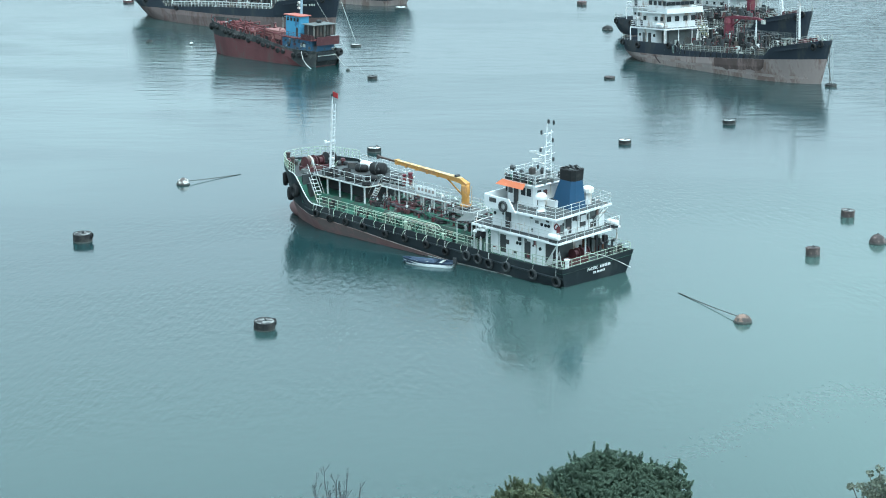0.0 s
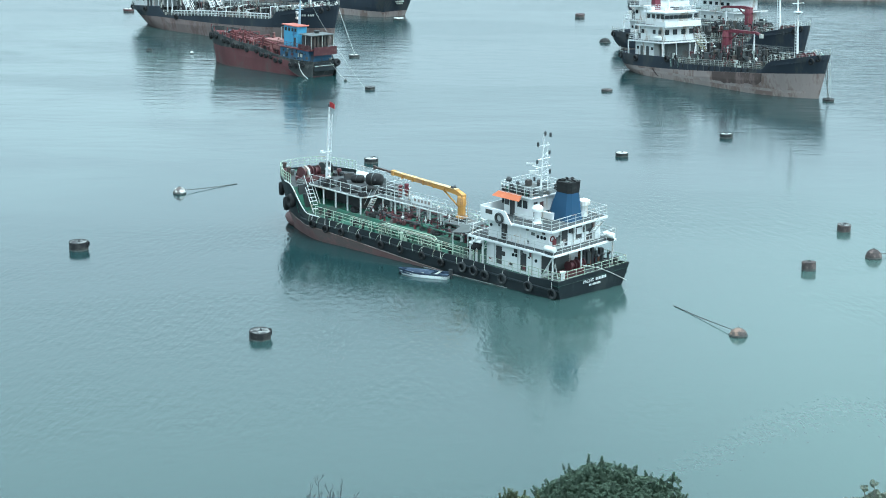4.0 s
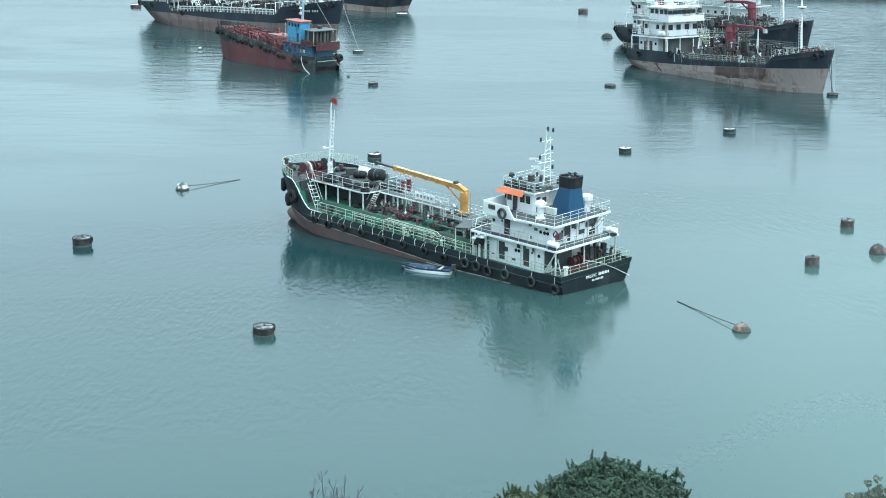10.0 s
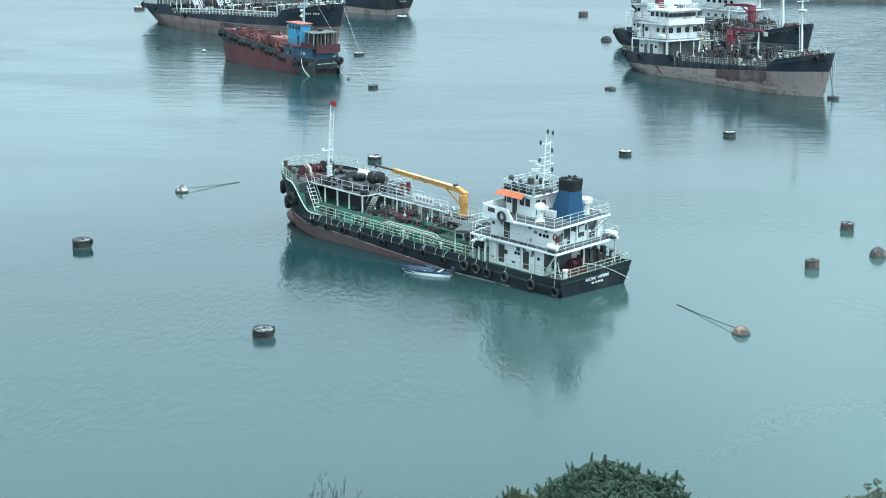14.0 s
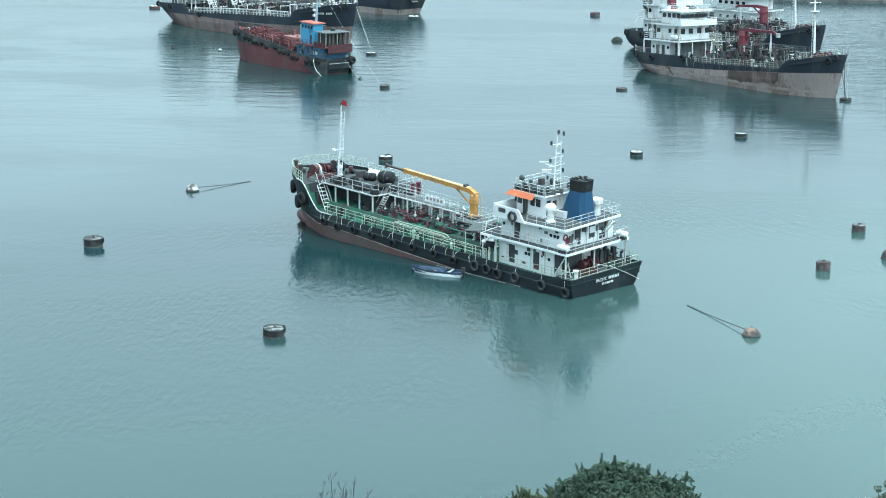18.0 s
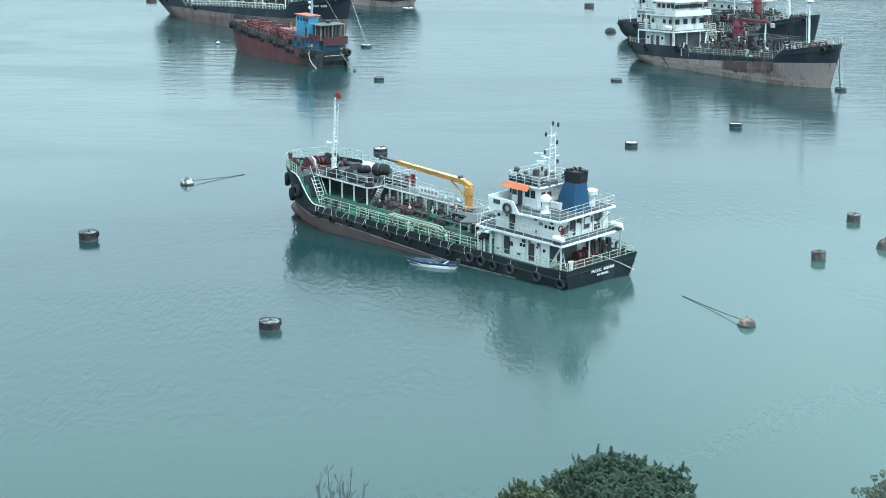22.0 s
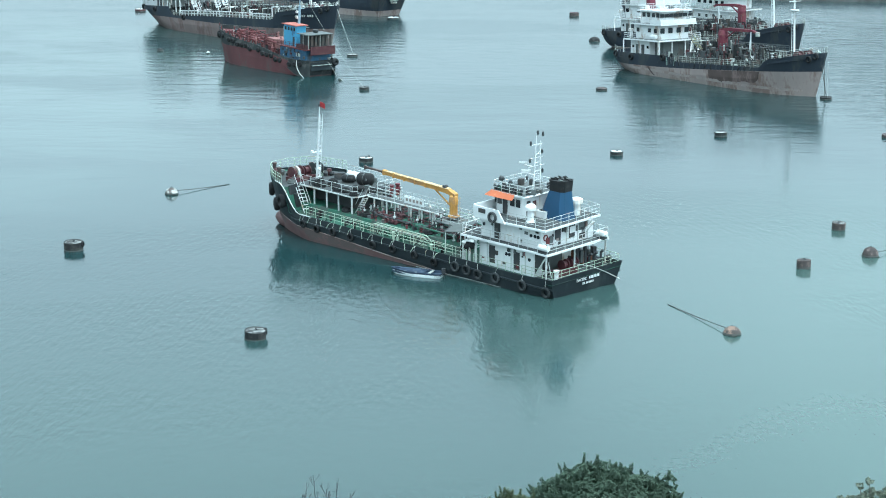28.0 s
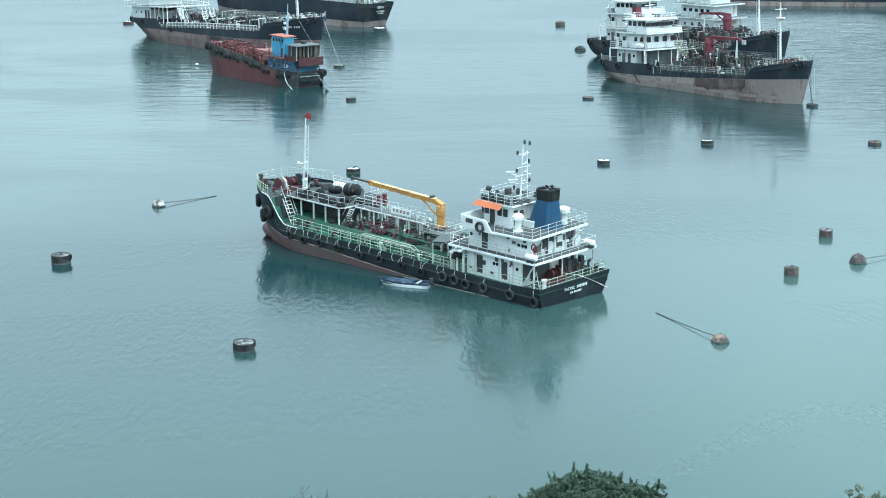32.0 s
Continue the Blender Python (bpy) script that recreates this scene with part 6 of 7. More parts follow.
def build_far_hulls():
    """Two hulls at the edge of the anchorage, mostly hidden by nearer ships."""
    for m, label, ln, low, seed in ((pose(69.0, 400.0, 0, 0, 0, 133), "dark ship with red bottom and green-edged house, hidden behind anchored tankers", 37.0, MAROON, 31),
                                    (pose(76.0, 508.0, 0, 0, 0, -8), "distant grey-brown hull at the edge of the anchorage", 58.0, PALE_BOOT, 32)):
        ship = thing("cargo_ship", m, label, "ship", "anchored tankers")
        rail = lambda x: 3.6 + 2.0 * smooth01((x - ln * 0.8) / 6)
        hull = Hull(ln, 11.0, rail, lambda x: 1.2, keel=-2.5, rake=2.0, counter=3.0, stern=0.6, run=0.12)
        hull.build(ship, NAVY, low, BROWN_DECK, lambda x: rail(x) - 1.0)
        for side in (1, -1):
            railing(ship, hull.rim(0.0, 0.98, 16, 0, side, 0.1), 1.0, PALE, step=1.5, singly=False)
        if seed == 31:
            t1 = tier(ship, "lower_deckhouse", 3.0, 13.0, 4.6, 2.6, 5.4, (1.5, 2.0, 0.8), label="white deckhouse")
            t2 = tier(ship, "upper_deckhouse", 3.5, 12.5, 4.3, 5.65, 8.3, (1.2, 1.6, 1.0), label="white upper storey under green-edged rails")
            windows(t1, [(x, 4.63, 4.2) for x in (5, 7, 9, 11)], (0.6, 0.6), "y")
            windows(t2, [(x, 4.33, 7.2) for x in (5, 6.6, 8.2, 9.8, 11.4)], (0.8, 0.7), "y")
            railing(ship, [(1.6, 5.2, 5.65), (15, 5.2, 5.65)], 1.0, SEA_GREEN, step=1.4, singly=False)
            railing(ship, [(2.4, 5.2, 8.55), (14, 5.2, 8.55)], 1.0, SEA_GREEN, step=1.4, singly=False)
            tier(ship, "wheelhouse", 5.0, 11.5, 3.6, 8.55, 10.8, (0.5, 0.8, 0.5), label="white wheelhouse")
            part("derrick", Geo().rod((16.0, 3.0, 2.6), (15.0, 2.0, 9.0), 0.16).rod((18.0, 3.0, 2.6), (15.0, 2.0, 9.0), 0.14), CREAM, ship)
        deck_clutter(ship, seed, 26, max(30, ln * 0.8), 4.0, 2.6, 30, (RED, MAROON, PALE, HAZED_DARK, CREAM))


build_far_hulls()


# ---------------------------------------------------------------- the red and blue harbour tanker
TUG = (-19.9, 328.0, 0.9)
TUG_HEAD, TUG_TRIM = 129.5, 1.9
TUG_RED = surface("weathered_red_hull_paint", (0.118, 0.043, 0.046), 0.85, worn=(0.095, 0.060, 0.056), wear=0.45, var=0.25, size=3.0, streak=2.0)
TUG_BAND = surface("tarry_dark_bulwark_paint", (0.028, 0.034, 0.035), 0.9, worn=(0.070, 0.070, 0.066), wear=0.45, var=0.3, size=1.5)
TUG_BLUE = surface("blue_house_paint", (0.036, 0.100, 0.180), 0.6, worn=(0.05, 0.06, 0.075), wear=0.45, var=0.2, size=1.5)
SKY_BLUE = surface("bright_blue_house_paint", (0.080, 0.265, 0.43), 0.55, worn=(0.04, 0.11, 0.2), wear=0.25, size=1.5)
RED_DECK = surface("oxide_red_deck", (0.100, 0.024, 0.026), 0.8, worn=(0.14, 0.062, 0.06), wear=0.35, var=0.3, size=1.5)
PINK_DECK = surface("faded_pink_tank_top", (0.25, 0.125, 0.115), 0.8, worn=(0.2, 0.075, 0.06), wear=0.35, var=0.2, size=1.5)


def build_tug():
    ship = thing("harbour_tanker", pose(*TUG, 0, 0, TUG_HEAD) @ pose(0, 0, 0, 0, -TUG_TRIM, 0), "old red-hulled harbour tanker with blue wheelhouse", "ship")

    def rail(x):
        return 1.95 + 1.25 * smooth01((x - 4.5) / 13.5) + 1.40 * smooth01((x - 17) / 16)

    hull = Hull(33.2, 7.8, rail, lambda x: -0.8 + 2.3 * smooth01(x / 6) + 0.5 * smooth01((x - 4) / 8) - 0.2 * smooth01((x - 20) / 8), keel=-3.2, rake=1.6, counter=1.2, full=0.72, entry=0.6, stern=0.74, blunt=2.2, run=0.16)
    lv = lambda x: rail(x) - 0.8
    hull.build(ship, TUG_BAND, TUG_RED, RED_DECK, lambda x: lv(x) - 2.3 * (1 - smooth01((x - 1.5) / 8)), top_label="dark rubbing band and bulwark", low_label="weathered dull red hull plating")
    # aft quarter dark
    part("stern_plate", Geo().box((-0.02, 0, 0.9), (0.1, 5.2, 1.5), cut=0.03), BLACK, ship)
    ty = Geo().ring((0, 0, 0), (0, 1, 0), 0.26, 0.23, 14, 6).mesh("tyre_fender", RUBBER, True)
    for k in range(21):
        if k % 7 == 3:
            continue
        u = 0.06 + k * 0.0425
        z = rail(u * 33.2) - 0.75 - 0.16 * (k % 3)
        p = hull.point(u, z, 1)
        q = hull.point(u + 0.02, z, 1)
        part("tyre_fender", ty, TUG_BAND, ship, at=Matrix.Translation((p[0], p[1] + 0.16, z)) @ Euler((0, 0, math.atan2(q[1] - p[1], q[0] - p[0]))).to_matrix().to_4x4())
    big = tyre_mesh(0.42, 0.32)
    part("bow_tyre", big, RUBBER, ship, at=Matrix.Translation((31.6, 1.5, 3.0)) @ Euler((0, 0, radians(-50))).to_matrix().to_4x4())
    part("stern_tyre", big, RUBBER, ship, at=Matrix.Translation((-0.3, -2.5, 1.5)) @ Euler((0, 0, radians(90))).to_matrix().to_4x4())
    # tank tops and red pipework
    part("tank_top", Geo().box((13.8, -0.9, 3.3), (6.4, 3.2, 1.6), cut=0.3), PINK_DECK, ship, "faded pink tank top")
    part("tank_top", Geo().box((21.6, 0.0, 3.1), (5.6, 4.4, 0.9), cut=0.3), RED_DECK, ship)
    rnd = random.Random(2)
    for k in range(24):
        x, y = rnd.uniform(13.0, 28), rnd.choice((3.0, 2.8, 2.2, 0.5, -1.5, -2.6))
        z = lv(x)
        part("pipe_post", Geo().rod((x, y, z), (x, y, z + rnd.uniform(0.6, 1.6)), 0.12, n=6), RED_DECK, ship)
    for k in range(30):
        x, y = rnd.uniform(10.5, 27.5), rnd.uniform(-2.6, 2.8)
        z = 4.1 if 10.7 < x < 16.9 and y < 0.6 else lv(x)
        h = rnd.uniform(0.25, 0.9)
        part("valve", Geo().turned((x, y, z), [(0.26, 0), (0.26, h * 0.3), (0.14, h * 0.35), (0.14, h * 0.8), (0.24, h * 0.85), (0.24, h)], 7), (RED_DECK, MAROON, RED_DECK, DARK, PINK_DECK)[k % 5], ship)
    part("cargo_pipe", Geo().pipe([(10.6, 2.0, 3.9), (15.2, 2.0, 3.9), (15.8, 2.0, 3.2)], 0.13, 6), RED_DECK, ship)
    for y in (-2.4, -1.2, 1.2, 2.4):
        part("cargo_pipe", Geo().pipe([(14.5, y, lv(14.5) + 1.0), (20, y, lv(20) + 1.0), (26.0, y, lv(26) + 0.9)], 0.13, 6), RED_DECK, ship)
    for x in (16.5, 19.5, 22.5):
        part("pipe_frame", Geo().pipe([(x, -2.8, lv(x)), (x, -2.8, lv(x) + 1.7), (x, 2.8, lv(x) + 1.7), (x, 2.8, lv(x))], 0.12, 6), RED_DECK, ship)
    # stanchions and a gantry on the deck beside the tank top
    for k, x in enumerate((10.8, 11.9, 13.0, 14.3, 15.6, 17.0, 18.4, 20.0)):
        y = 2.9 if k % 2 else 1.7
        part("stanchion", Geo().rod((x, y, lv(x)), (x, y, lv(x) + (2.5, 1.6, 2.1, 2.6)[k % 4]), 0.13, n=6), (RED_DECK, PINK_DECK, RED_DECK, MAROON)[k % 4], ship)
    for z in (2.0, 1.1):
        part("gantry_rail", Geo().pipe([(10.8, 2.3, lv(10.8) + z), (15.0, 2.4, lv(15) + z), (20.0, 2.3, lv(20) + z)], 0.10, 6), RED_DECK, ship)
    for k in range(22):
        x, y = rnd.uniform(10.4, 17.5), rnd.uniform(1.2, 3.1)
        h = rnd.uniform(0.3, 1.2)
        part("deck_gear", Geo().box((x, y, lv(x) + h / 2), (rnd.uniform(0.3, 0.9), rnd.uniform(0.25, 0.6), h), turn=rnd.uniform(0, 80), cut=0.06), (DARK, MAROON, RED_DECK, PINK_DECK, DARK, TUG_BAND)[k % 6], ship)
    w = part("windlass", Geo().box((25.8, 0.0, lv(25.8) + 0.4), (1.3, 2.6, 0.7), cut=0.15), MAROON, ship)
    part("drum", Geo().barrel((25.8, -0.9, lv(25.8) + 1.0), (25.8, 0.9, lv(25.8) + 1.0), [(0.55, 0), (0.55, 0.12), (0.3, 0.14), (0.3, 0.86), (0.55, 0.88), (0.55, 1)]), RED_DECK, w)
    for y in (1.9, -1.9):
        part("bollard", Geo().turned((27.2, y * 0.7, lv(27)), [(0.2, 0), (0.2, 0.8), (0.28, 0.82), (0.28, 0.95)], 8), PALE, ship)
    # hoses, drums and gear heaped on the fore deck
    for k in range(34):
        x, y = rnd.uniform(15.5, 28.2), rnd.uniform(-2.4, 2.9)
        y *= 1.0 if x < 24 else 0.6
        h, z = rnd.uniform(0.3, 1.1), lv(x)
        if k % 3 == 0:
            part("coiled_hose", Geo().ring((x, y, z + 0.15), (0, 0, 1), 0.42, 0.13, 12, 5).ring((x, y, z + 0.34), (0, 0, 1), 0.36, 0.12, 12, 5), RUBBER if k % 2 else MAROON, ship)
        elif k % 3 == 1:
            part("oil_drum", Geo().turned((x, y, z), [(0.29, 0), (0.29, 0.28), (0.31, 0.3), (0.29, 0.32), (0.29, 0.85), (0.26, 0.88)], 10), (DARK, MAROON, TUG_BLUE)[k % 4 % 3], ship)
        else:
            part("deck_gear", Geo().box((x, y, z + h / 2), (rnd.uniform(0.3, 1.0), rnd.uniform(0.3, 0.8), h), turn=rnd.uniform(0, 80), cut=0.06), (DARK, RED_DECK, MAROON, DARK)[k % 4], ship)
    for k in range(18):
        p = hull.rim(0.5 + 0.026 * k, 0.52 + 0.026 * k, 1, 0.0, 1, 0.15)[0]
        part("rim_gear", Geo().turned((p[0], p[1], p[2] - 0.2), [(0.14, 0), (0.16, 0.3), (0.09, 0.4 + 0.2 * (k % 3)), (0.12, 0.5 + 0.2 * (k % 3))], 7), (DARK, TUG_BAND, RED_DECK)[k % 3], ship)
    # blue lower house, wheelhouse over it
    lo = part("lower_house", Geo().box((5.2, 0.2, 2.6), (8.0, 5.8, 2.3), cut=0.25), TUG_BLUE, ship, "blue lower house with round ports")
    hole = Geo().barrel((0, -0.05, 0), (0, 0.05, 0), [(0.2, 0), (0.2, 1)], 10).mesh("porthole", DARK)
    for x in (2.0, 3.2, 4.4, 5.6, 6.8, 8.0):
        part("porthole", hole, DARK, lo, at=Matrix.Translation((x, 3.12, 3.2)))
    for k in range(20):
        x, z = rnd.uniform(1.4, 9.0), rnd.uniform(1.9, 3.6)
        part("house_gear", Geo().box((x, 3.16, z), (rnd.uniform(0.15, 0.6), 0.14, rnd.uniform(0.15, 0.7)), cut=0.02), (PALE, DARK, TUG_BAND, TUG_BLUE, GREY_DECK, MAROON)[k % 6], lo)
    part("lower_house_door", Geo().box((9.22, 1.2, 2.9), (0.06, 0.8, 1.6)), DARK, lo)
    part("house_deck", Geo().slab([(0.6, 3.4), (9.7, 3.4), (9.7, -3.0), (0.6, -3.0)], 3.75, 3.9), RED_DECK, ship, "oxide red deck over the lower house")
    wh = part("wheelhouse", Geo().box((7.0, 1.25, 5.75), (4.0, 2.2, 3.7), cut=0.15), SKY_BLUE, ship, "bright blue wheelhouse")
    windows(wh, [(x, 2.36, 6.95) for x in (5.6, 6.5, 7.4, 8.3)], (0.5, 0.6), "y")
    windows(wh, [(9.01, y, 6.95) for y in (0.7, 1.7)], (0.7, 0.6), "x")
    windows(wh, [(5.8, 2.36, 4.8)], (0.6, 1.6), "y", "doorway", DARK)
    part("wheelhouse_roof", Geo().slab([(4.75, 2.6), (9.25, 2.6), (9.25, -0.1), (4.75, -0.1)], 7.6, 7.75), surface("faded_orange_roof", (0.36, 0.115, 0.085), 0.8, worn=(0.30, 0.15, 0.12), wear=0.3), ship, "faded orange wheelhouse roof")
    mast = part("mast", Geo().rod((7.1, 0.3, 7.2), (6.9, 0.3, 11.0), 0.26, 0.2).rod((6.9, 0.3, 11.0), (6.8, 0.3, 13.4), 0.1, 0.06).rod((7.0, -0.6, 10.4), (7.0, 1.2, 10.4), 0.06), surface("grey_blue_mast_paint", (0.26, 0.36, 0.43), 0.6), ship, "pale blue mast with lamps")
    for z in (8.6, 9.6):
        part("mast_lamp", Geo().turned((7.3, 0.6, z), [(0.1, 0), (0.3, 0.1), (0.3, 0.4), (0.1, 0.5)], 8), CREAM, mast)
    part("dark_cabin", Geo().box((2.9, 0.0, 5.0), (2.6, 4.2, 2.4), cut=0.1), DARK, ship, "dark steel cabin behind the wheelhouse")
    part("funnel", Geo().turned((3.2, -0.6, 6.2), [(0.5, 0), (0.45, 0.5), (0.55, 0.52), (0.55, 0.8)], 12), DARK, ship, "short black funnel")
    part("aft_roof", Geo().slab([(0.7, 2.8), (4.2, 2.8), (4.2, -2.8), (0.7, -2.8)], 6.4, 6.5), GREY_DECK, ship, "grey sheet roof over the after deck")
    for x, y in ((0.9, 2.6), (0.9, -2.6), (2.5, 2.6), (0.9, 0.0)):
        part("roof_post", Geo().rod((x, y, 3.9), (x, y, 6.4), 0.06, n=6), PALE, ship)
    for k in range(7):
        part("slat", Geo().box((1.1, -2.4 + k * 0.8, 5.4), (0.06, 0.45, 1.9)), BROWN_DECK, ship)
    part("after_bulkhead", Geo().box((0.05, 0.0, 3.7), (0.1, 5.4, 1.5)), MAROON, ship, "maroon plank bulkhead at the stern")
    part("after_screen", Geo().box((2.0, 3.2, 4.3), (3.6, 0.08, 0.8)), MAROON, ship, "maroon plank screen")
    part("grey_awning", Geo().slab([(9.2, -1.0), (13.4, -1.0), (13.4, -3.6), (9.2, -3.6)], 6.5, 6.56), CANVAS, ship)
    for y in (-3.3, -0.5):
        part("awning_post", Geo().rod((13.3, y - 0.2, 1.6), (13.3, y - 0.2, 6.5), 0.06), PALE, ship)
    for k, (x, y) in enumerate(((2.0, 2.2), (1.6, 0.4), (2.6, -1.4), (1.2, -2.2))):
        part("deck_winch", Geo().turned((x, y, lv(x)), [(0.4, 0), (0.4, 0.2), (0.22, 0.25), (0.22, 0.8), (0.38, 0.85), (0.38, 1.0)], 9), (DARK, MAROON, TUG_BLUE, PALE)[k], ship)
    railing(ship, [(0.8, 3.3, 3.9), (9.5, 3.3, 3.9)], 0.9, MAROON, step=1.3, singly=False)
    part("mooring_rope", Geo().pipe([(3.1, 3.55, 1.9), (2.6, 4.0, 1.3), (1.9, 4.3, 0.5), (0.9, 4.4, -0.3), (-0.6, 4.4, -1.0)], 0.05, 5), ROPE, ship, "pale mooring rope down to the water")
    part("mooring_rope", Geo().pipe([(-0.1, -1.0, 1.6), (-2.2, -0.3, 1.0), (-5.0, 0.6, -0.1), (-9.6, 2.1, -0.65)], 0.03, 5), PALE, ship)
    part("white_stripe", Geo().box((-0.1, 0.2, 1.1), (0.06, 4.6, 0.12)), PALE, ship)
    return ship


TUG_SHIP = build_tug()


# ---------------------------------------------------------------- skiff alongside the tanker
SKIFF_WHITE = surface("white_boat_paint", (0.70, 0.73, 0.74), 0.45, worn=(0.5, 0.52, 0.52), wear=0.25, size=0.8)
SKIFF_BLUE = surface("dark_blue_boat_cover", (0.014, 0.030, 0.062), 0.7, worn=(0.04, 0.06, 0.09), wear=0.3, size=0.5)
SKIFF = (0.8, 174.1, -0.08)
SKIFF_HEAD = 160.0


def build_skiff():
    boat = thing("skiff", pose(*SKIFF, 0, 0, SKIFF_HEAD), "small white open boat with dark blue gear lying alongside", "boat")
    hull = Hull(5.4, 1.65, lambda x: 0.5 + 0.2 * smooth01((x - 3) / 2.4), lambda x: 0.37 + 0.14 * smooth01((x - 3) / 2.4), keel=-0.25, rake=0.7, counter=0.1, full=0.5, entry=0.4, stern=0.85, blunt=1.9, run=0.1)
    hull.build(boat, SKIFF_BLUE, SKIFF_WHITE, SKIFF_BLUE, lambda x: 0.3, wall=0.06, top_label="dark blue upper strake", low_label="white lower strake")
    part("gunwale", Geo().pipe(hull.rim(0, 1, 12, 0.02, 1) + hull.rim(1, 0, 12, 0.02, -1), 0.04, 5), SKIFF_BLUE, boat)
    for x in (1.2, 2.6, 3.8):
        part("thwart", Geo().box((x, 0, 0.52), (0.25, 1.35, 0.05)), PALE, boat)
    part("tarpaulin", Geo().stack([[(1.8, 0.62, 0.5), (4.6, 0.36, 0.58), (4.6, -0.36, 0.58), (1.8, -0.62, 0.5)], [(2.2, 0.3, 0.72), (4.2, 0.15, 0.76), (4.2, -0.15, 0.76), (2.2, -0.3, 0.72)]]), SKIFF_BLUE, boat, "dark blue tarpaulin")
    o = part("outboard_motor", Geo().box((-0.1, 0, 0.75), (0.35, 0.4, 0.5), cut=0.08), DARK, boat, "dark outboard motor")
    part("motor_leg", Geo().box((-0.15, 0, 0.2), (0.14, 0.12, 0.7)), DARK, o)
    return boat


SKIFF_BOAT = build_skiff()


# ---------------------------------------------------------------- mooring buoys
BUOY_DARK = surface("weedy_dark_buoy_steel", (0.012, 0.014, 0.015), 0.8, worn=(0.04, 0.038, 0.035), wear=0.4, var=0.3, size=0.6, spread=0.2)
BUOY_RUST = surface("rusty_buoy_steel", (0.062, 0.050, 0.048), 0.85, worn=(0.13, 0.10, 0.09), wear=0.45, var=0.3, size=0.6, spread=0.2)
BUOY_TOP = surface("guano_white_top", (0.52, 0.54, 0.52), 0.8, worn=(0.10, 0.09, 0.08), wear=0.5, var=0.2, size=0.45)
BUOY_MOTTLED = surface("streaked_grey_top", (0.30, 0.31, 0.30), 0.85, worn=(0.025, 0.026, 0.026), wear=0.95, var=0.3, size=0.5)
ORANGE_FLOAT = surface("faded_orange_float", (0.22, 0.15, 0.115), 0.85, worn=(0.055, 0.047, 0.043), wear=0.75, size=0.5)


def drum_buoy(x, y, r, h, lean, turn, side, top, label, ring=True):
    """A squat cylindrical mooring buoy with a mooring eye."""
    b = thing("mooring_buoy", pose(x, y, 0, lean, 0, turn), label, "buoy", "mooring buoys")
    part("drum", Geo().turned((0, 0, -0.6), [(r * 0.94, 0), (r, 0.08), (r, 0.6 + h - 0.08), (r * 0.95, 0.6 + h)], 20), side, b)
    part("top_plate", Geo().turned((0, 0, h), [(r * 0.93, 0.0), (r * 0.93, 0.03), (r * 0.3, 0.07)], 20), top, b)
    part("rim", Geo().ring((0, 0, h), (0, 0, 1), r * 0.96, 0.06, 20, 5), side, b)
    part("mooring_eye", Geo().turned((0, 0, h), [(0.2, 0), (0.2, 0.08), (0.1, 0.12)], 8).ring((0.1, 0, h + 0.14), (1, 0, 0.8), 0.14, 0.045, 10, 5), DARK, b)
    part("waterline_weed", Geo().turned((0, 0, -0.08), [(r * 1.01, 0), (r * 1.025, 0.12), (r * 1.01, 0.26)], 20), DARK_ROPE, b)
    if ring:
        part("rope_fender", Geo().ring((r * 0.98, 0.1, h * 0.75), (1, 0, 0), 0.26, 0.1, 10, 5), RUBBER, b)
    return b


def cone_buoy(x, y, r, h, turn, paint, label, rope=None):
    """A weathered peg-top float, its mooring line trailing over the water."""
    b = thing("mooring_float", pose(x, y, 0, 0, 0, turn), label, "buoy", "mooring buoys")
    part("float", Geo().turned((0, 0, -0.35), [(r * 0.7, 0), (r * 0.94, 0.22), (r, 0.42), (r * 0.95, 0.35 + h * 0.35), (r * 0.78, 0.35 + h * 0.68), (r * 0.48, 0.35 + h * 0.9), (r * 0.14, 0.35 + h)], 16), paint, b)
    part("float_band", Geo().turned((0, 0, 0.0), [(r * 1.02, 0), (r * 1.05, 0.1), (r * 1.0, 0.2)], 12), DARK_ROPE, b)
    part("lifting_eye", Geo().ring((0, 0, h + 0.05), (0, 1, 0), 0.08, 0.03, 8, 5), DARK, b)
    if rope:
        a = math.radians(-turn)
        dx, dy = rope
        lx, ly = dx * math.cos(a) - dy * math.sin(a), dx * math.sin(a) + dy * math.cos(a)
        pts = []
        for k in range(9):
            t = k / 8
            pts.append((lx * t, ly * t, 0.35 * (1 - t) ** 2 + 0.04))
        part("mooring_line", Geo().pipe(pts, 0.042, 5), DARK_ROPE, b, "dark wet mooring line")
    return b


drum_buoy(-15.3, 151.4, 0.92, 0.72, 5, 20, BUOY_DARK, BUOY_MOTTLED, "dark steel drum buoy with pale droppings on top")
drum_buoy(-37.4, 185.4, 0.98, 0.85, 3, -10, BUOY_DARK, BUOY_MOTTLED, "weedy dark drum buoy with a rope fender")
drum_buoy(37.1, 178.9, 0.72, 0.8, -4, 15, BUOY_RUST, BUOY_RUST, "rusty brown drum buoy", ring=False)
drum_buoy(44.6, 197.6, 0.74, 0.75, 4, 40, BUOY_RUST, BUOY_MOTTLED, "rusty brown drum buoy with pale top", ring=False)
drum_buoy(24.7, 245.6, 0.86, 0.5, 3, 0, BUOY_DARK, BUOY_TOP, "dark drum buoy with a white top", ring=False)
drum_buoy(41.4, 262.2, 0.92, 0.55, -3, 30, BUOY_DARK, BUOY_TOP, "dark drum buoy with a whitened top", ring=False)
drum_buoy(-9.1, 239.0, 0.92, 0.55, 0, 60, BUOY_DARK, BUOY_TOP, "dark drum buoy floating beyond the tanker's crane")
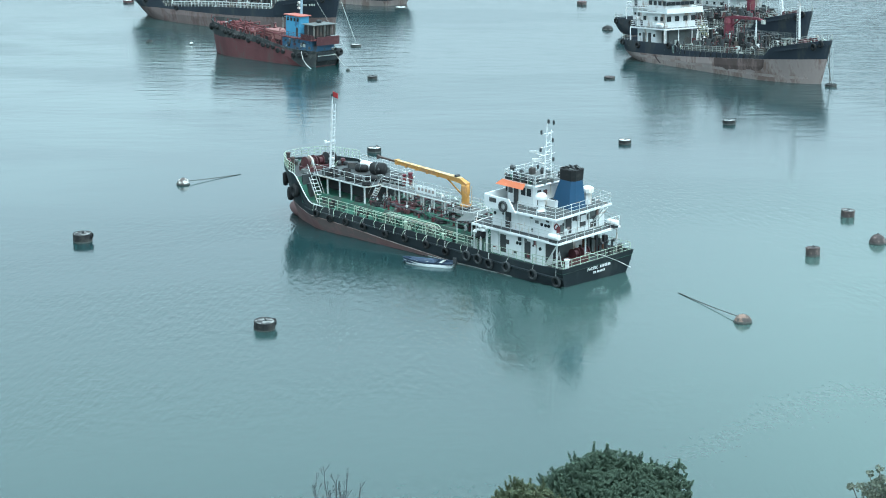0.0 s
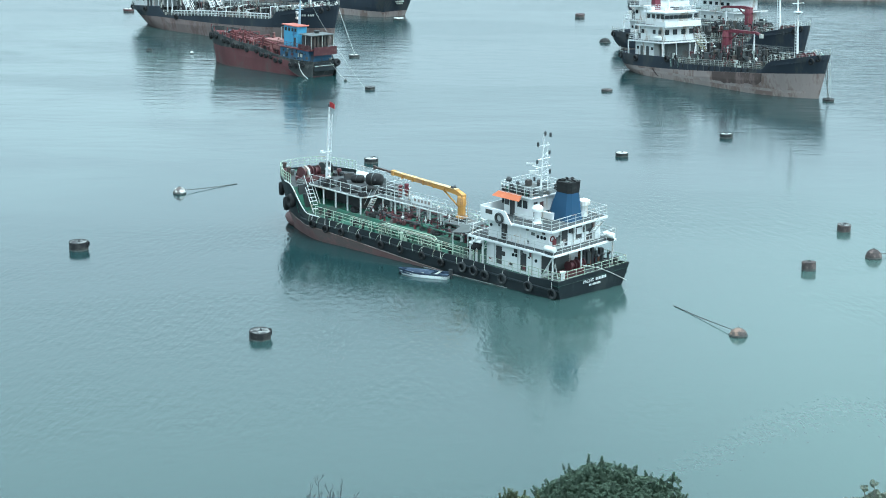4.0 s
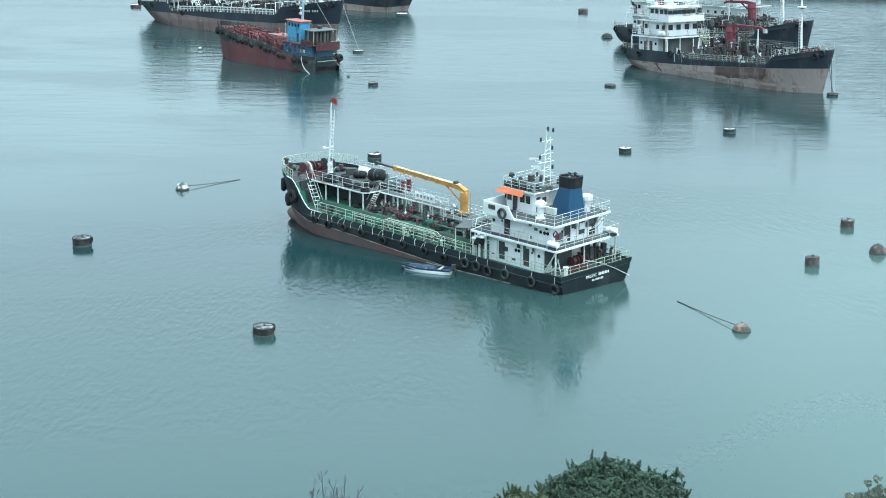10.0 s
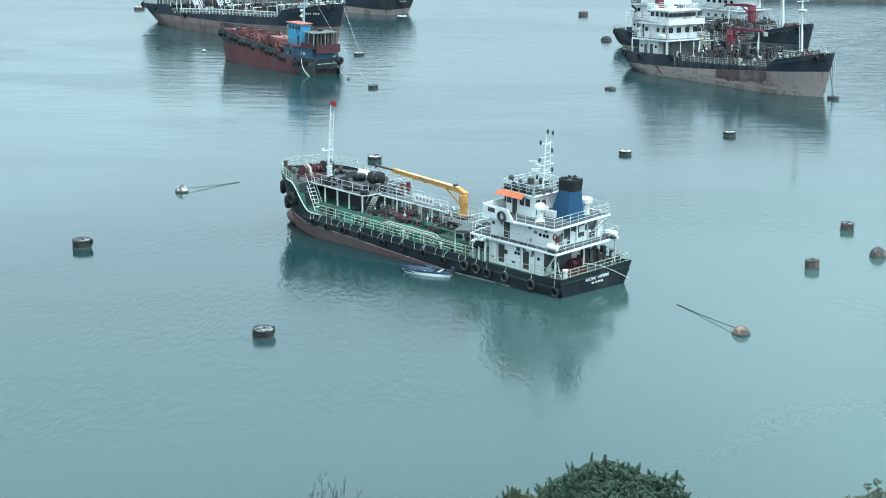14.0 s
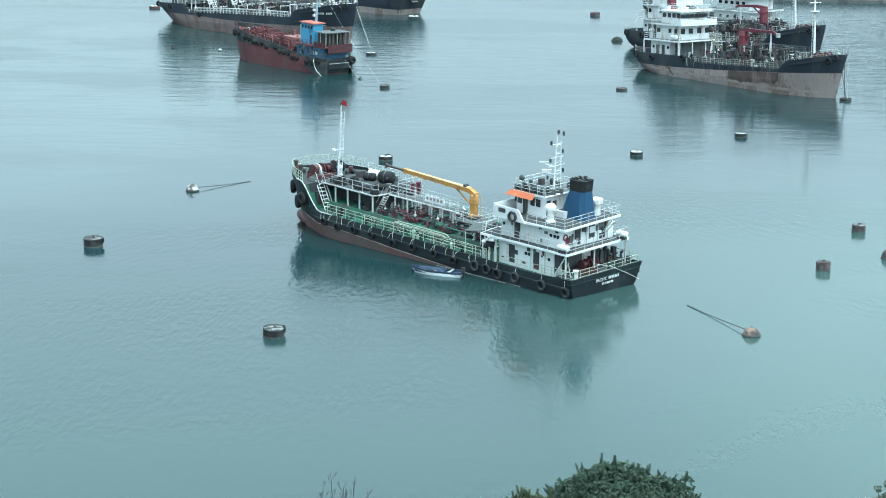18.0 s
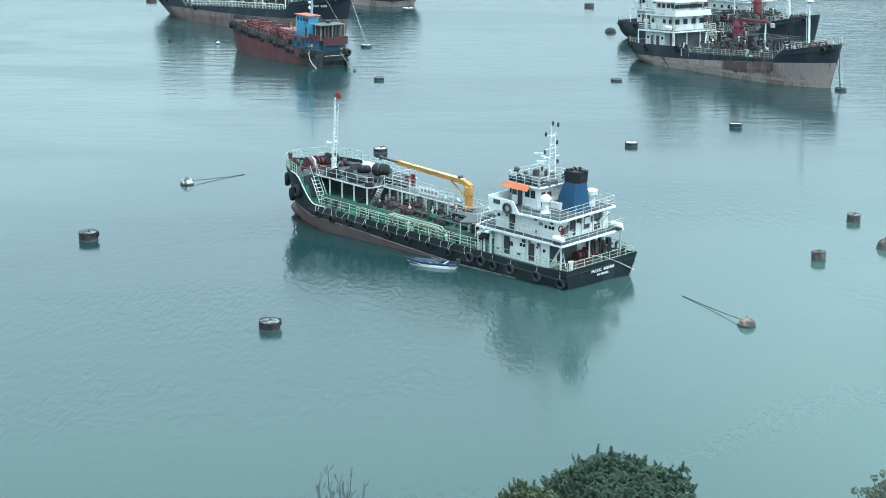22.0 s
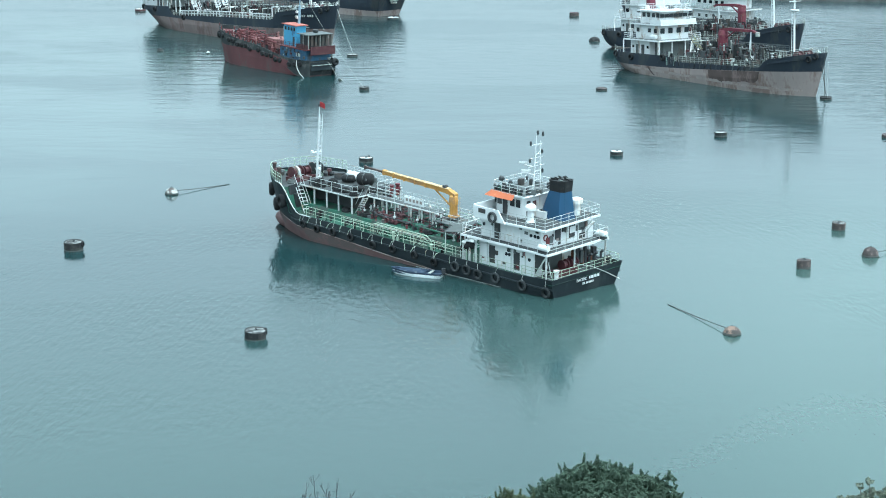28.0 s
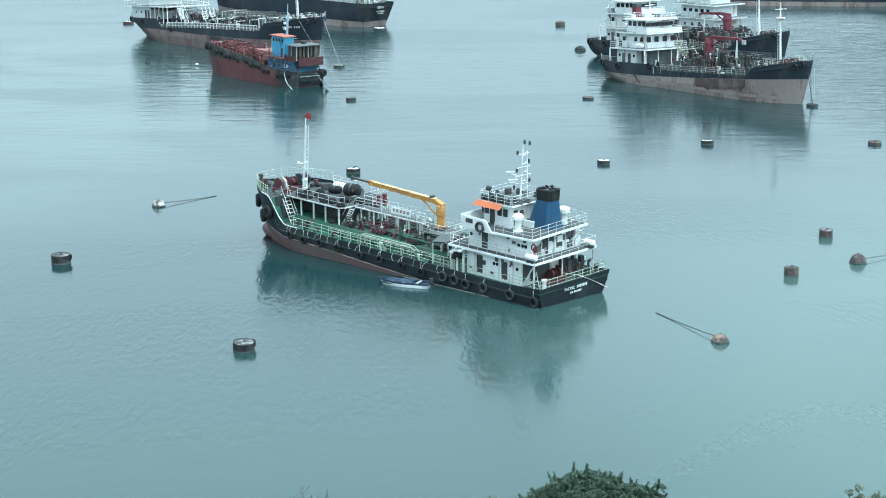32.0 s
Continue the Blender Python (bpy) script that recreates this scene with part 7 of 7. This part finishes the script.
drum_buoy(28.4, 311.0, 0.95, 0.32, 3, 0, BUOY_DARK, BUOY_RUST, "low rusty mooring buoy", ring=False)
drum_buoy(65.6, 261.8, 0.95, 0.4, 3, 0, BUOY_RUST, BUOY_RUST, "low rusty mooring buoy", ring=False)
drum_buoy(33.5, 444.0, 1.15, 0.8, 3, 0, BUOY_RUST, MAROON, "distant reddish mooring buoy", ring=False)
BT_BUOY = drum_buoy(-12.05, 309.8, 0.85, 0.45, 3, 0, BUOY_DARK, BUOY_MOTTLED, "low black mooring buoy near the red harbour tanker", ring=False)
BA_BUOY = drum_buoy(-16.2, 358.2, 1.05, 0.4, 0, 0, BUOY_DARK, BUOY_TOP, "low white-topped buoy under the long tanker's bow", ring=False)
LT_BUOY = drum_buoy(-71.7, 449.8, 1.3, 0.6, 3, 0, MAROON, BUOY_TOP, "rusty buoy with white top astern of the long tanker", ring=False)
RT_BUOY = drum_buoy(64.8, 301.4, 0.95, 0.35, 3, 0, BUOY_DARK, BUOY_DARK, "low dark buoy under the pale-bottomed tanker's bow", ring=False)
DARK_FLOAT = cone_buoy(33.6, 388.3, 1.2, 0.95, 20, BUOY_DARK, "big dark float at the far tanker's stern")
drum_buoy(-10.0, 434.6, 1.4, 0.35, 3, 0, BUOY_DARK, BUOY_TOP, "low white-topped buoy under the distant ship's stern", ring=False)
L_BALL = cone_buoy(-31.6, 216.0, 0.78, 0.8, 10, surface("guano_white_float", (0.085, 0.07, 0.065), 0.8, worn=(0.5, 0.5, 0.47), wear=0.6, size=0.5), "pale droppings-covered float with a trailing line", rope=(6.2, 6.5))
R_BALL = cone_buoy(25.9, 153.6, 0.78, 0.72, -10, ORANGE_FLOAT, "weathered brownish float with a trailing line", rope=(-4.3, 10.2))
R_FLOAT = cone_buoy(45.1, 184.4, 0.86, 1.0, 35, BUOY_RUST, "rusty peg-top float with a line", rope=(12.0, 9.0))
FLOAT_A = cone_buoy(-54.6, 365.6, 0.7, 0.55, 0, RUBBER, "small dark float beside the long tanker")
FLOAT_B = cone_buoy(-44.4, 361.6, 0.42, 0.5, 0, BUOY_TOP, "small white float ahead of the red harbour tanker")
FLOAT_C = cone_buoy(-16.8, 322.0, 0.32, 0.3, 0, RUBBER, "tiny dark float on a mooring rope")


def chain(name, p, q, sag, r, paint, label):
    """A hanging line from p to q, its frame at p."""
    p, q = Vector(p), Vector(q)
    pts = []
    for k in range(9):
        t = k / 8
        c = (q - p) * t
        c.z -= sag * 4 * t * (1 - t)
        pts.append(c)
    return solo(name, Geo().pipe(pts, r, 5), paint, Matrix.Translation(p), label, "mooring line")


LT_LINES = [chain("mooring_chain", (-16.0, 358.2, 0.5), (-19.6, 366.9, 8.6), 0.15, 0.035, ROPE, "pale mooring line from the long tanker's bow"),
            chain("mooring_chain", (-12.05, 309.8, 0.4), (-24.8, 368.5, 8.5), 0.6, 0.020, PALE, "pale bow line down to a low black buoy")]
RT_LINES = [chain("mooring_chain", (64.6, 301.4, 0.4), (64.7, 303.2, 6.4), 0.0, 0.06, DARK_ROPE, "dark mooring chain from the tanker's bow"),
            chain("mooring_chain", (65.1, 301.4, 0.4), (65.2, 303.0, 6.2), 0.1, 0.022, PALE, "pale mooring line from the tanker's bow"),
            chain("mooring_chain", (64.9, 301.4, 0.4), (64.2, 303.6, 6.0), 0.15, 0.06, DARK_ROPE, "dark mooring chain from the tanker's bow")]


# ---------------------------------------------------------------- the wooded bank below the look-out
SOIL = surface("scrubby_hillside", (0.050, 0.060, 0.028), 0.95, worn=(0.09, 0.075, 0.05), wear=0.4, var=0.35, size=6.0, bump=0.6)
BARK = surface("grey_bark", (0.115, 0.100, 0.085), 0.9, worn=(0.2, 0.19, 0.17), wear=0.3, size=0.5)
PALE_BARK = surface("pale_dead_bark", (0.20, 0.19, 0.175), 0.9, worn=(0.1, 0.09, 0.08), wear=0.3, size=0.4)


def foliage(name, dark, light):
    """Thin leaves that let light through and differ a little from one to the next."""
    m = bpy.data.materials.new(name)
    m.use_nodes = True
    n, l = m.node_tree.nodes, m.node_tree.links
    b = n["Principled BSDF"]
    b.inputs["Roughness"].default_value = 0.8
    b.inputs["Specular IOR Level"].default_value = 0.25
    info, ramp = n.new("ShaderNodeNewGeometry"), n.new("ShaderNodeMix")
    ramp.data_type = "RGBA"
    ramp.inputs[6].default_value, ramp.inputs[7].default_value = rgb(dark), rgb(light)
    l.new(info.outputs["Random Per Island"], ramp.inputs[0])
    l.new(ramp.outputs[2], b.inputs["Base Color"])
    thin, both = n.new("ShaderNodeBsdfTranslucent"), n.new("ShaderNodeMixShader")
    l.new(ramp.outputs[2], thin.inputs["Color"])
    both.inputs[0].default_value = 0.5
    l.new(b.outputs[0], both.inputs[1])
    l.new(thin.outputs[0], both.inputs[2])
    l.new(both.outputs[0], n["Material Output"].inputs["Surface"])
    return m


LEAF = foliage("dark_green_leaves", (0.086, 0.128, 0.094), (0.112, 0.155, 0.108))
STALK_LEAF = foliage("grey_green_leaves", (0.10, 0.13, 0.10), (0.25, 0.27, 0.21))
PALE_LEAF = foliage("olive_pale_leaves", (0.085, 0.115, 0.065), (0.17, 0.19, 0.115))


def bank_height(x, y):
    """The slope: from under the water's edge up past the look-out."""
    t = (96.0 - y) / 96.0
    z = -1.5 + 20.0 * max(0.0, t) ** 0.9 if t > 0 else -1.5 + t * 8
    return z + 0.8 * noise.noise((x * 0.05, y * 0.05, 3.0)) * min(1.0, max(0.0, t * 4))


def build_bank():
    g, n, m = Geo(), 60, 40
    rows = []
    for j in range(m + 1):
        y = lerp(102.0, -160.0, (j / m) ** 1.3)
        rows.append([(x, y, bank_height(x, y)) for x in (lerp(-320, 320, i / n) for i in range(n + 1))])
    g.stack(rows, caps=False, closed=False)
    ob = new("ground", g.mesh("ground", SOIL, True))
    tagged(ob, "scrub-covered earth bank below the look-out", "ground", kind="structure")


build_bank()


def rosette(g, c, up, size, rnd, leaves=6):
    """A whorl of leaves round a twig end."""
    up = Vector(up).normalized()
    side = up.orthogonal().normalized()
    for k in range(leaves):
        a = 2 * math.pi * (k + rnd.random() * 0.6) / leaves
        out = (Matrix.Rotation(a, 3, up) @ side)
        way = (out * rnd.uniform(0.6, 1.1) + up * rnd.uniform(0.15, 0.95)).normalized()
        flat = way.cross(up).normalized() * size * rnd.uniform(0.27, 0.38)
        ln = size * rnd.uniform(0.8, 1.25)
        p = Vector(c)
        lift = up * ln * 0.06
        g.add([p, p + way * ln * 0.5 + flat + lift, p + way * ln, p + way * ln * 0.5 - flat + lift], [(0, 1, 2), (0, 2, 3)])


def branch(g, p, way, length, r, depth, rnd, tips, spread=0.6, lift=0.15):
    """A limb that forks and tapers; its ends are collected in tips."""
    p, way = Vector(p), Vector(way).normalized()
    q = p + way * length
    mid = p.lerp(q, 0.5) + Vector((rnd.uniform(-1, 1), rnd.uniform(-1, 1), rnd.uniform(-0.5, 0.5))) * length * 0.06
    n = 7 if r > 0.06 else 4
    g.rod(p, mid, r, r * 0.86, n).rod(mid, q, r * 0.86, r * 0.7, n)
    if depth == 0:
        tips.append((q, way))
        return
    for k in range(rnd.choice((2, 3)) if depth > 1 else 3):
        w = way + Vector((rnd.uniform(-1, 1), rnd.uniform(-1, 1), rnd.uniform(-0.4, 0.8))) * spread + Vector((0, 0, lift))
        branch(g, q, w, length * rnd.uniform(0.62, 0.85), r * 0.62, depth - 1, rnd, tips, spread, lift)


def leafy_tree(name, x, y, top, radius, leaf, bark, seed, label, count, size, shoots, lobes):
    """A broad tree: trunk, forking limbs, and a lumpy crown of leaf whorls."""
    rnd = random.Random(seed)
    base = bank_height(x, y) - 0.3
    tree = thing(name, pose(x, y, base), label, "tree")
    h = top - base
    cz = h - radius
    g, tips = Geo(), []
    g.rod((0, 0, 0), (0.15, 0.1, cz * 0.55), 0.34, 0.24, 9)
    part("trunk", g, bark, tree)
    g = Geo()
    for k in range(6):
        a = k * 1.05 + rnd.uniform(-0.3, 0.3)
        branch(g, (0.15, 0.1, cz * rnd.uniform(0.42, 0.54)), (math.cos(a) * 0.8, math.sin(a) * 0.8, rnd.uniform(0.5, 1.2)), radius * 0.42, 0.15, 3, rnd, tips)
    part("branching", g, bark, tree)
    crown = Geo()
    for lx, ly, lz, lr in lobes:
        made, goal = 0, int(count * lr * lr)
        mid = Vector((lx, ly, lz - base - lr))
        while made < goal:
            d = Vector((rnd.gauss(0, 1), rnd.gauss(0, 1), rnd.gauss(0.35, 0.9))).normalized()
            if d.z < -0.3:
                continue
            r = lr * (1 - 0.35 * rnd.random() ** 2)
            rosette(crown, mid + d * r, d * 0.7 + Vector((rnd.uniform(-0.3, 0.3), rnd.uniform(-0.3, 0.3), 0.7)), size * rnd.uniform(0.7, 1.25), rnd)
            made += 1
        # leafy shoots that stand out all over and break the outline
        for k in range(int(shoots * lr * lr)):
            d = Vector((rnd.gauss(0, 1), rnd.gauss(0, 0.9), abs(rnd.gauss(0.5, 0.6)))).normalized()
            way = (d + Vector((rnd.uniform(-0.3, 0.3), rnd.uniform(-0.3, 0.3), 0.7))).normalized()
            ln, p = rnd.uniform(0.22, 0.58), mid + d * lr * 0.93
            for j in range(9):
                rosette(crown, p + way * ln * j / 8, way, 0.15 * (1.0 - 0.05 * j), rnd, 7)
    part("crown", crown, leaf, tree)
    return tree


def tufted_tree(name, x, y, leaf, bark, seed, label, tips):
    """A tree of pale upright stalks, each with a tuft of drooping leaves; tips: places of the tufts from (x, y)."""
    rnd = random.Random(seed)
    base = bank_height(x, y) - 0.3
    tree = thing(name, pose(x, y, base), label, "tree")
    fork = Vector((0.1, 0.2, min(t[2] for t in tips) - base - 1.6))
    part("trunk", Geo().rod((0, 0, 0), fork, 0.22, 0.14, 9), bark, tree)
    g, tufts = Geo(), Geo()
    for tx, ty, tz, r in tips:
        end = Vector((tx, ty, tz - base))
        knee = fork.lerp(end, 0.5) + Vector((rnd.uniform(-0.15, 0.15), rnd.uniform(-0.15, 0.15), -0.2))
        g.pipe([fork, knee, end], 0.024, 5)
        r *= 1.12
        for k in range(int(34 * r * r / 0.09)):
            d = Vector((rnd.gauss(0, 1), rnd.gauss(0, 1), rnd.gauss(0.2, 0.7))).normalized()
            rosette(tufts, end + Vector((d.x * r, d.y * r, d.z * r * 0.7)) * rnd.random() ** 0.4, d + Vector((0, 0, -0.2)), 0.13 * rnd.uniform(0.7, 1.3), rnd, 5)
    part("branching", g, bark, tree)
    part("crown", tufts, leaf, tree)
    return tree


leafy_tree("tree", 7.68, 79.0, 14.4, 4.2, LEAF, BARK, 4, "broad dark green tree on the bank", 720, 0.10, 22,
           [(-0.75, 0, 14.24, 0.75), (0.1, 0.1, 14.26, 0.75), (-1.35, 0, 13.9, 0.75), (-1.95, 0, 13.55, 0.85), (-2.55, 0, 13.15, 0.75), (0.75, 0, 13.9, 0.7), (1.2, 0, 13.8, 0.8),
            (1.9, 0, 13.7, 0.85), (2.4, 0, 13.4, 0.7), (3.1, 0.1, 13.68, 0.3), (2.95, 0.1, 13.2, 0.5), (3.15, 0, 12.75, 0.5), (-0.3, -0.6, 13.8, 1.5), (-1.4, -0.5, 13.0, 1.5), (1.2, -0.6, 13.2, 1.5),
            (2.2, -0.5, 12.9, 1.3), (-0.2, -1.3, 13.0, 1.6), (1.2, -1.5, 12.4, 1.6), (-2.2, -0.8, 12.4, 1.3), (0.0, 0.9, 13.6, 1.6)])
leafy_tree("shrub", 3.5, 77.5, 13.4, 1.4, PALE_LEAF, BARK, 9, "pale olive shrub beside the dark tree", 460, 0.11, 30,
           [(-0.25, 0, 13.15, 0.55), (0.35, 0.1, 13.25, 0.5), (-0.75, 0.1, 12.85, 0.5), (0.9, 0.2, 13.0, 0.7), (0.1, 0.4, 12.8, 0.9)])
tufted_tree("tree", 20.15, 80.0, STALK_LEAF, PALE_BARK, 15, "pale-stalked tree with drooping tufts of grey-green leaves",
            [(-0.02, 0, 13.12, 0.16), (-0.42, 0.1, 12.85, 0.15), (-0.3, -0.2, 12.45, 0.26), (-1.22, 0, 12.25, 0.17), (-0.78, 0.1, 12.2, 0.22), (0.12, 0, 12.55, 0.26), (0.6, 0, 12.5, 0.24), (0.95, 0.1, 12.6, 0.24), (1.3, 0, 12.45, 0.3),
             (-0.45, -0.3, 12.0, 0.34), (0.1, 0, 12.1, 0.36), (0.6, -0.2, 12.0, 0.36), (1.1, -0.2, 12.0, 0.36), (1.7, 0, 12.1, 0.36), (0, 0.2, 11.6, 0.4), (0.9, 0.2, 11.5, 0.4)])


TWIG = surface("dark_bare_twigs", (0.052, 0.056, 0.060), 0.9, worn=(0.11, 0.10, 0.095), wear=0.3, size=0.4)


def bare_tree(x, y, seed, label, limbs):
    """A leafless tree; limbs: the ends of its main limbs from (x, y)."""
    rnd = random.Random(seed)
    base = bank_height(x, y) - 0.3
    tree = thing("bare_tree", pose(x, y, base), label, "tree")
    fork = Vector((0, 0, min(p[2] for p in limbs) - base - 1.9))
    part("trunk", Geo().rod((0, 0, 0), fork, 0.13, 0.075, 8), TWIG, tree)
    for lx, ly, lz in limbs:
        g, tips = Geo(), []
        end = Vector((lx, ly, lz - base))
        pts = [fork]
        for k in range(1, 6):
            t = k / 5
            bow = Vector((end.x - fork.x, end.y - fork.y, 0)) * 0.22 * math.sin(math.pi * t)
            pts.append(fork.lerp(end, t) + bow + Vector((rnd.uniform(-0.04, 0.04), rnd.uniform(-0.04, 0.04), 0)))
        for k, (p, q) in enumerate(zip(pts, pts[1:])):
            g.rod(p, q, 0.040 - 0.006 * k, 0.034 - 0.006 * k, 5)
            for _ in range(3 if k > 1 else 1):
                way = (q - p).normalized() + Vector((rnd.uniform(-0.9, 0.9), rnd.uniform(-0.9, 0.9), rnd.uniform(0.0, 0.5)))
                branch(g, p.lerp(q, rnd.random()), way, rnd.uniform(0.16, 0.30), 0.012, 2, rnd, tips, 0.5, 0.2)
        part("limb", g, TWIG, tree)
    return tree


bare_tree(-4.85, 77.0, 3, "leafless thin-twigged tree on the bank",
          [(-0.40, 0.0, 14.08), (0.10, 0.1, 13.7), (0.55, 0.0, 13.6), (1.15, -0.1, 13.3), (-0.90, 0.1, 13.4), (-0.15, -0.3, 13.2), (0.3, 0.3, 13.0)])


# ---------------------------------------------------------------- what moves
def motions():
    """Moored ships swing slowly to wind and tide."""
    left = lambda t: 1 - t / 32.0
    drift = lambda t: 1 - (0.55 * t / 32.0 + 0.45 * smooth01(t / 32.0))
    walk(TANKER, swing(MAIN, MAIN_HEAD, 40.0, lambda t: 0.22 * left(t), lambda t: 0.62 * left(t), trim=MAIN_TRIM, heel=MAIN_HEEL))
    walk(RIGHT_SHIP, swing(RIGHT, RIGHT_HEAD, 51.0, lambda t: -0.10 * left(t), lambda t: -0.72 * left(t), trim=RIGHT_TRIM))
    walk(BESIDE_SHIP, swing(BESIDE, BESIDE_HEAD, 52.0, lambda t: 1.3 * left(t), lambda t: -0.3 * left(t), trim=BESIDE_TRIM))
    walk(LEFT_SHIP, swing(LEFT, LEFT_HEAD, 74.0, lambda t: -5.1 * drift(t), lambda t: -1.2 * drift(t), trim=LEFT_TRIM))
    walk(TUG_SHIP, swing(TUG, TUG_HEAD, 28.0, lambda t: -0.75 * left(t) - 0.55 * math.sin(math.pi * t / 32), lambda t: -2.9 * drift(t), trim=TUG_TRIM))
    for ob, dx, dy in ((SKIFF_BOAT, 0.26, 0), (L_BALL, 0.33, 0.5), (R_BALL, 0.15, 0), (R_FLOAT, -0.25, 0), (DARK_FLOAT, 1.25, 0), (BT_BUOY, 0.0, 1.2),
                       (BA_BUOY, -0.85, 0), (LT_BUOY, -5.2, 0), (FLOAT_A, -4.0, 0), (FLOAT_B, -5.3, 0), (RT_BUOY, -0.6, 0),
                       *((ob, -0.9, 0) for ob in LT_LINES), *((ob, -0.62, 0) for ob in RT_LINES)):
        home = ob.matrix_basis.copy()
        walk(ob, [(4.0 * k, Matrix.Translation((dx * drift(4.0 * k), dy * drift(4.0 * k), 0)) @ home) for k in range(9)])


motions()
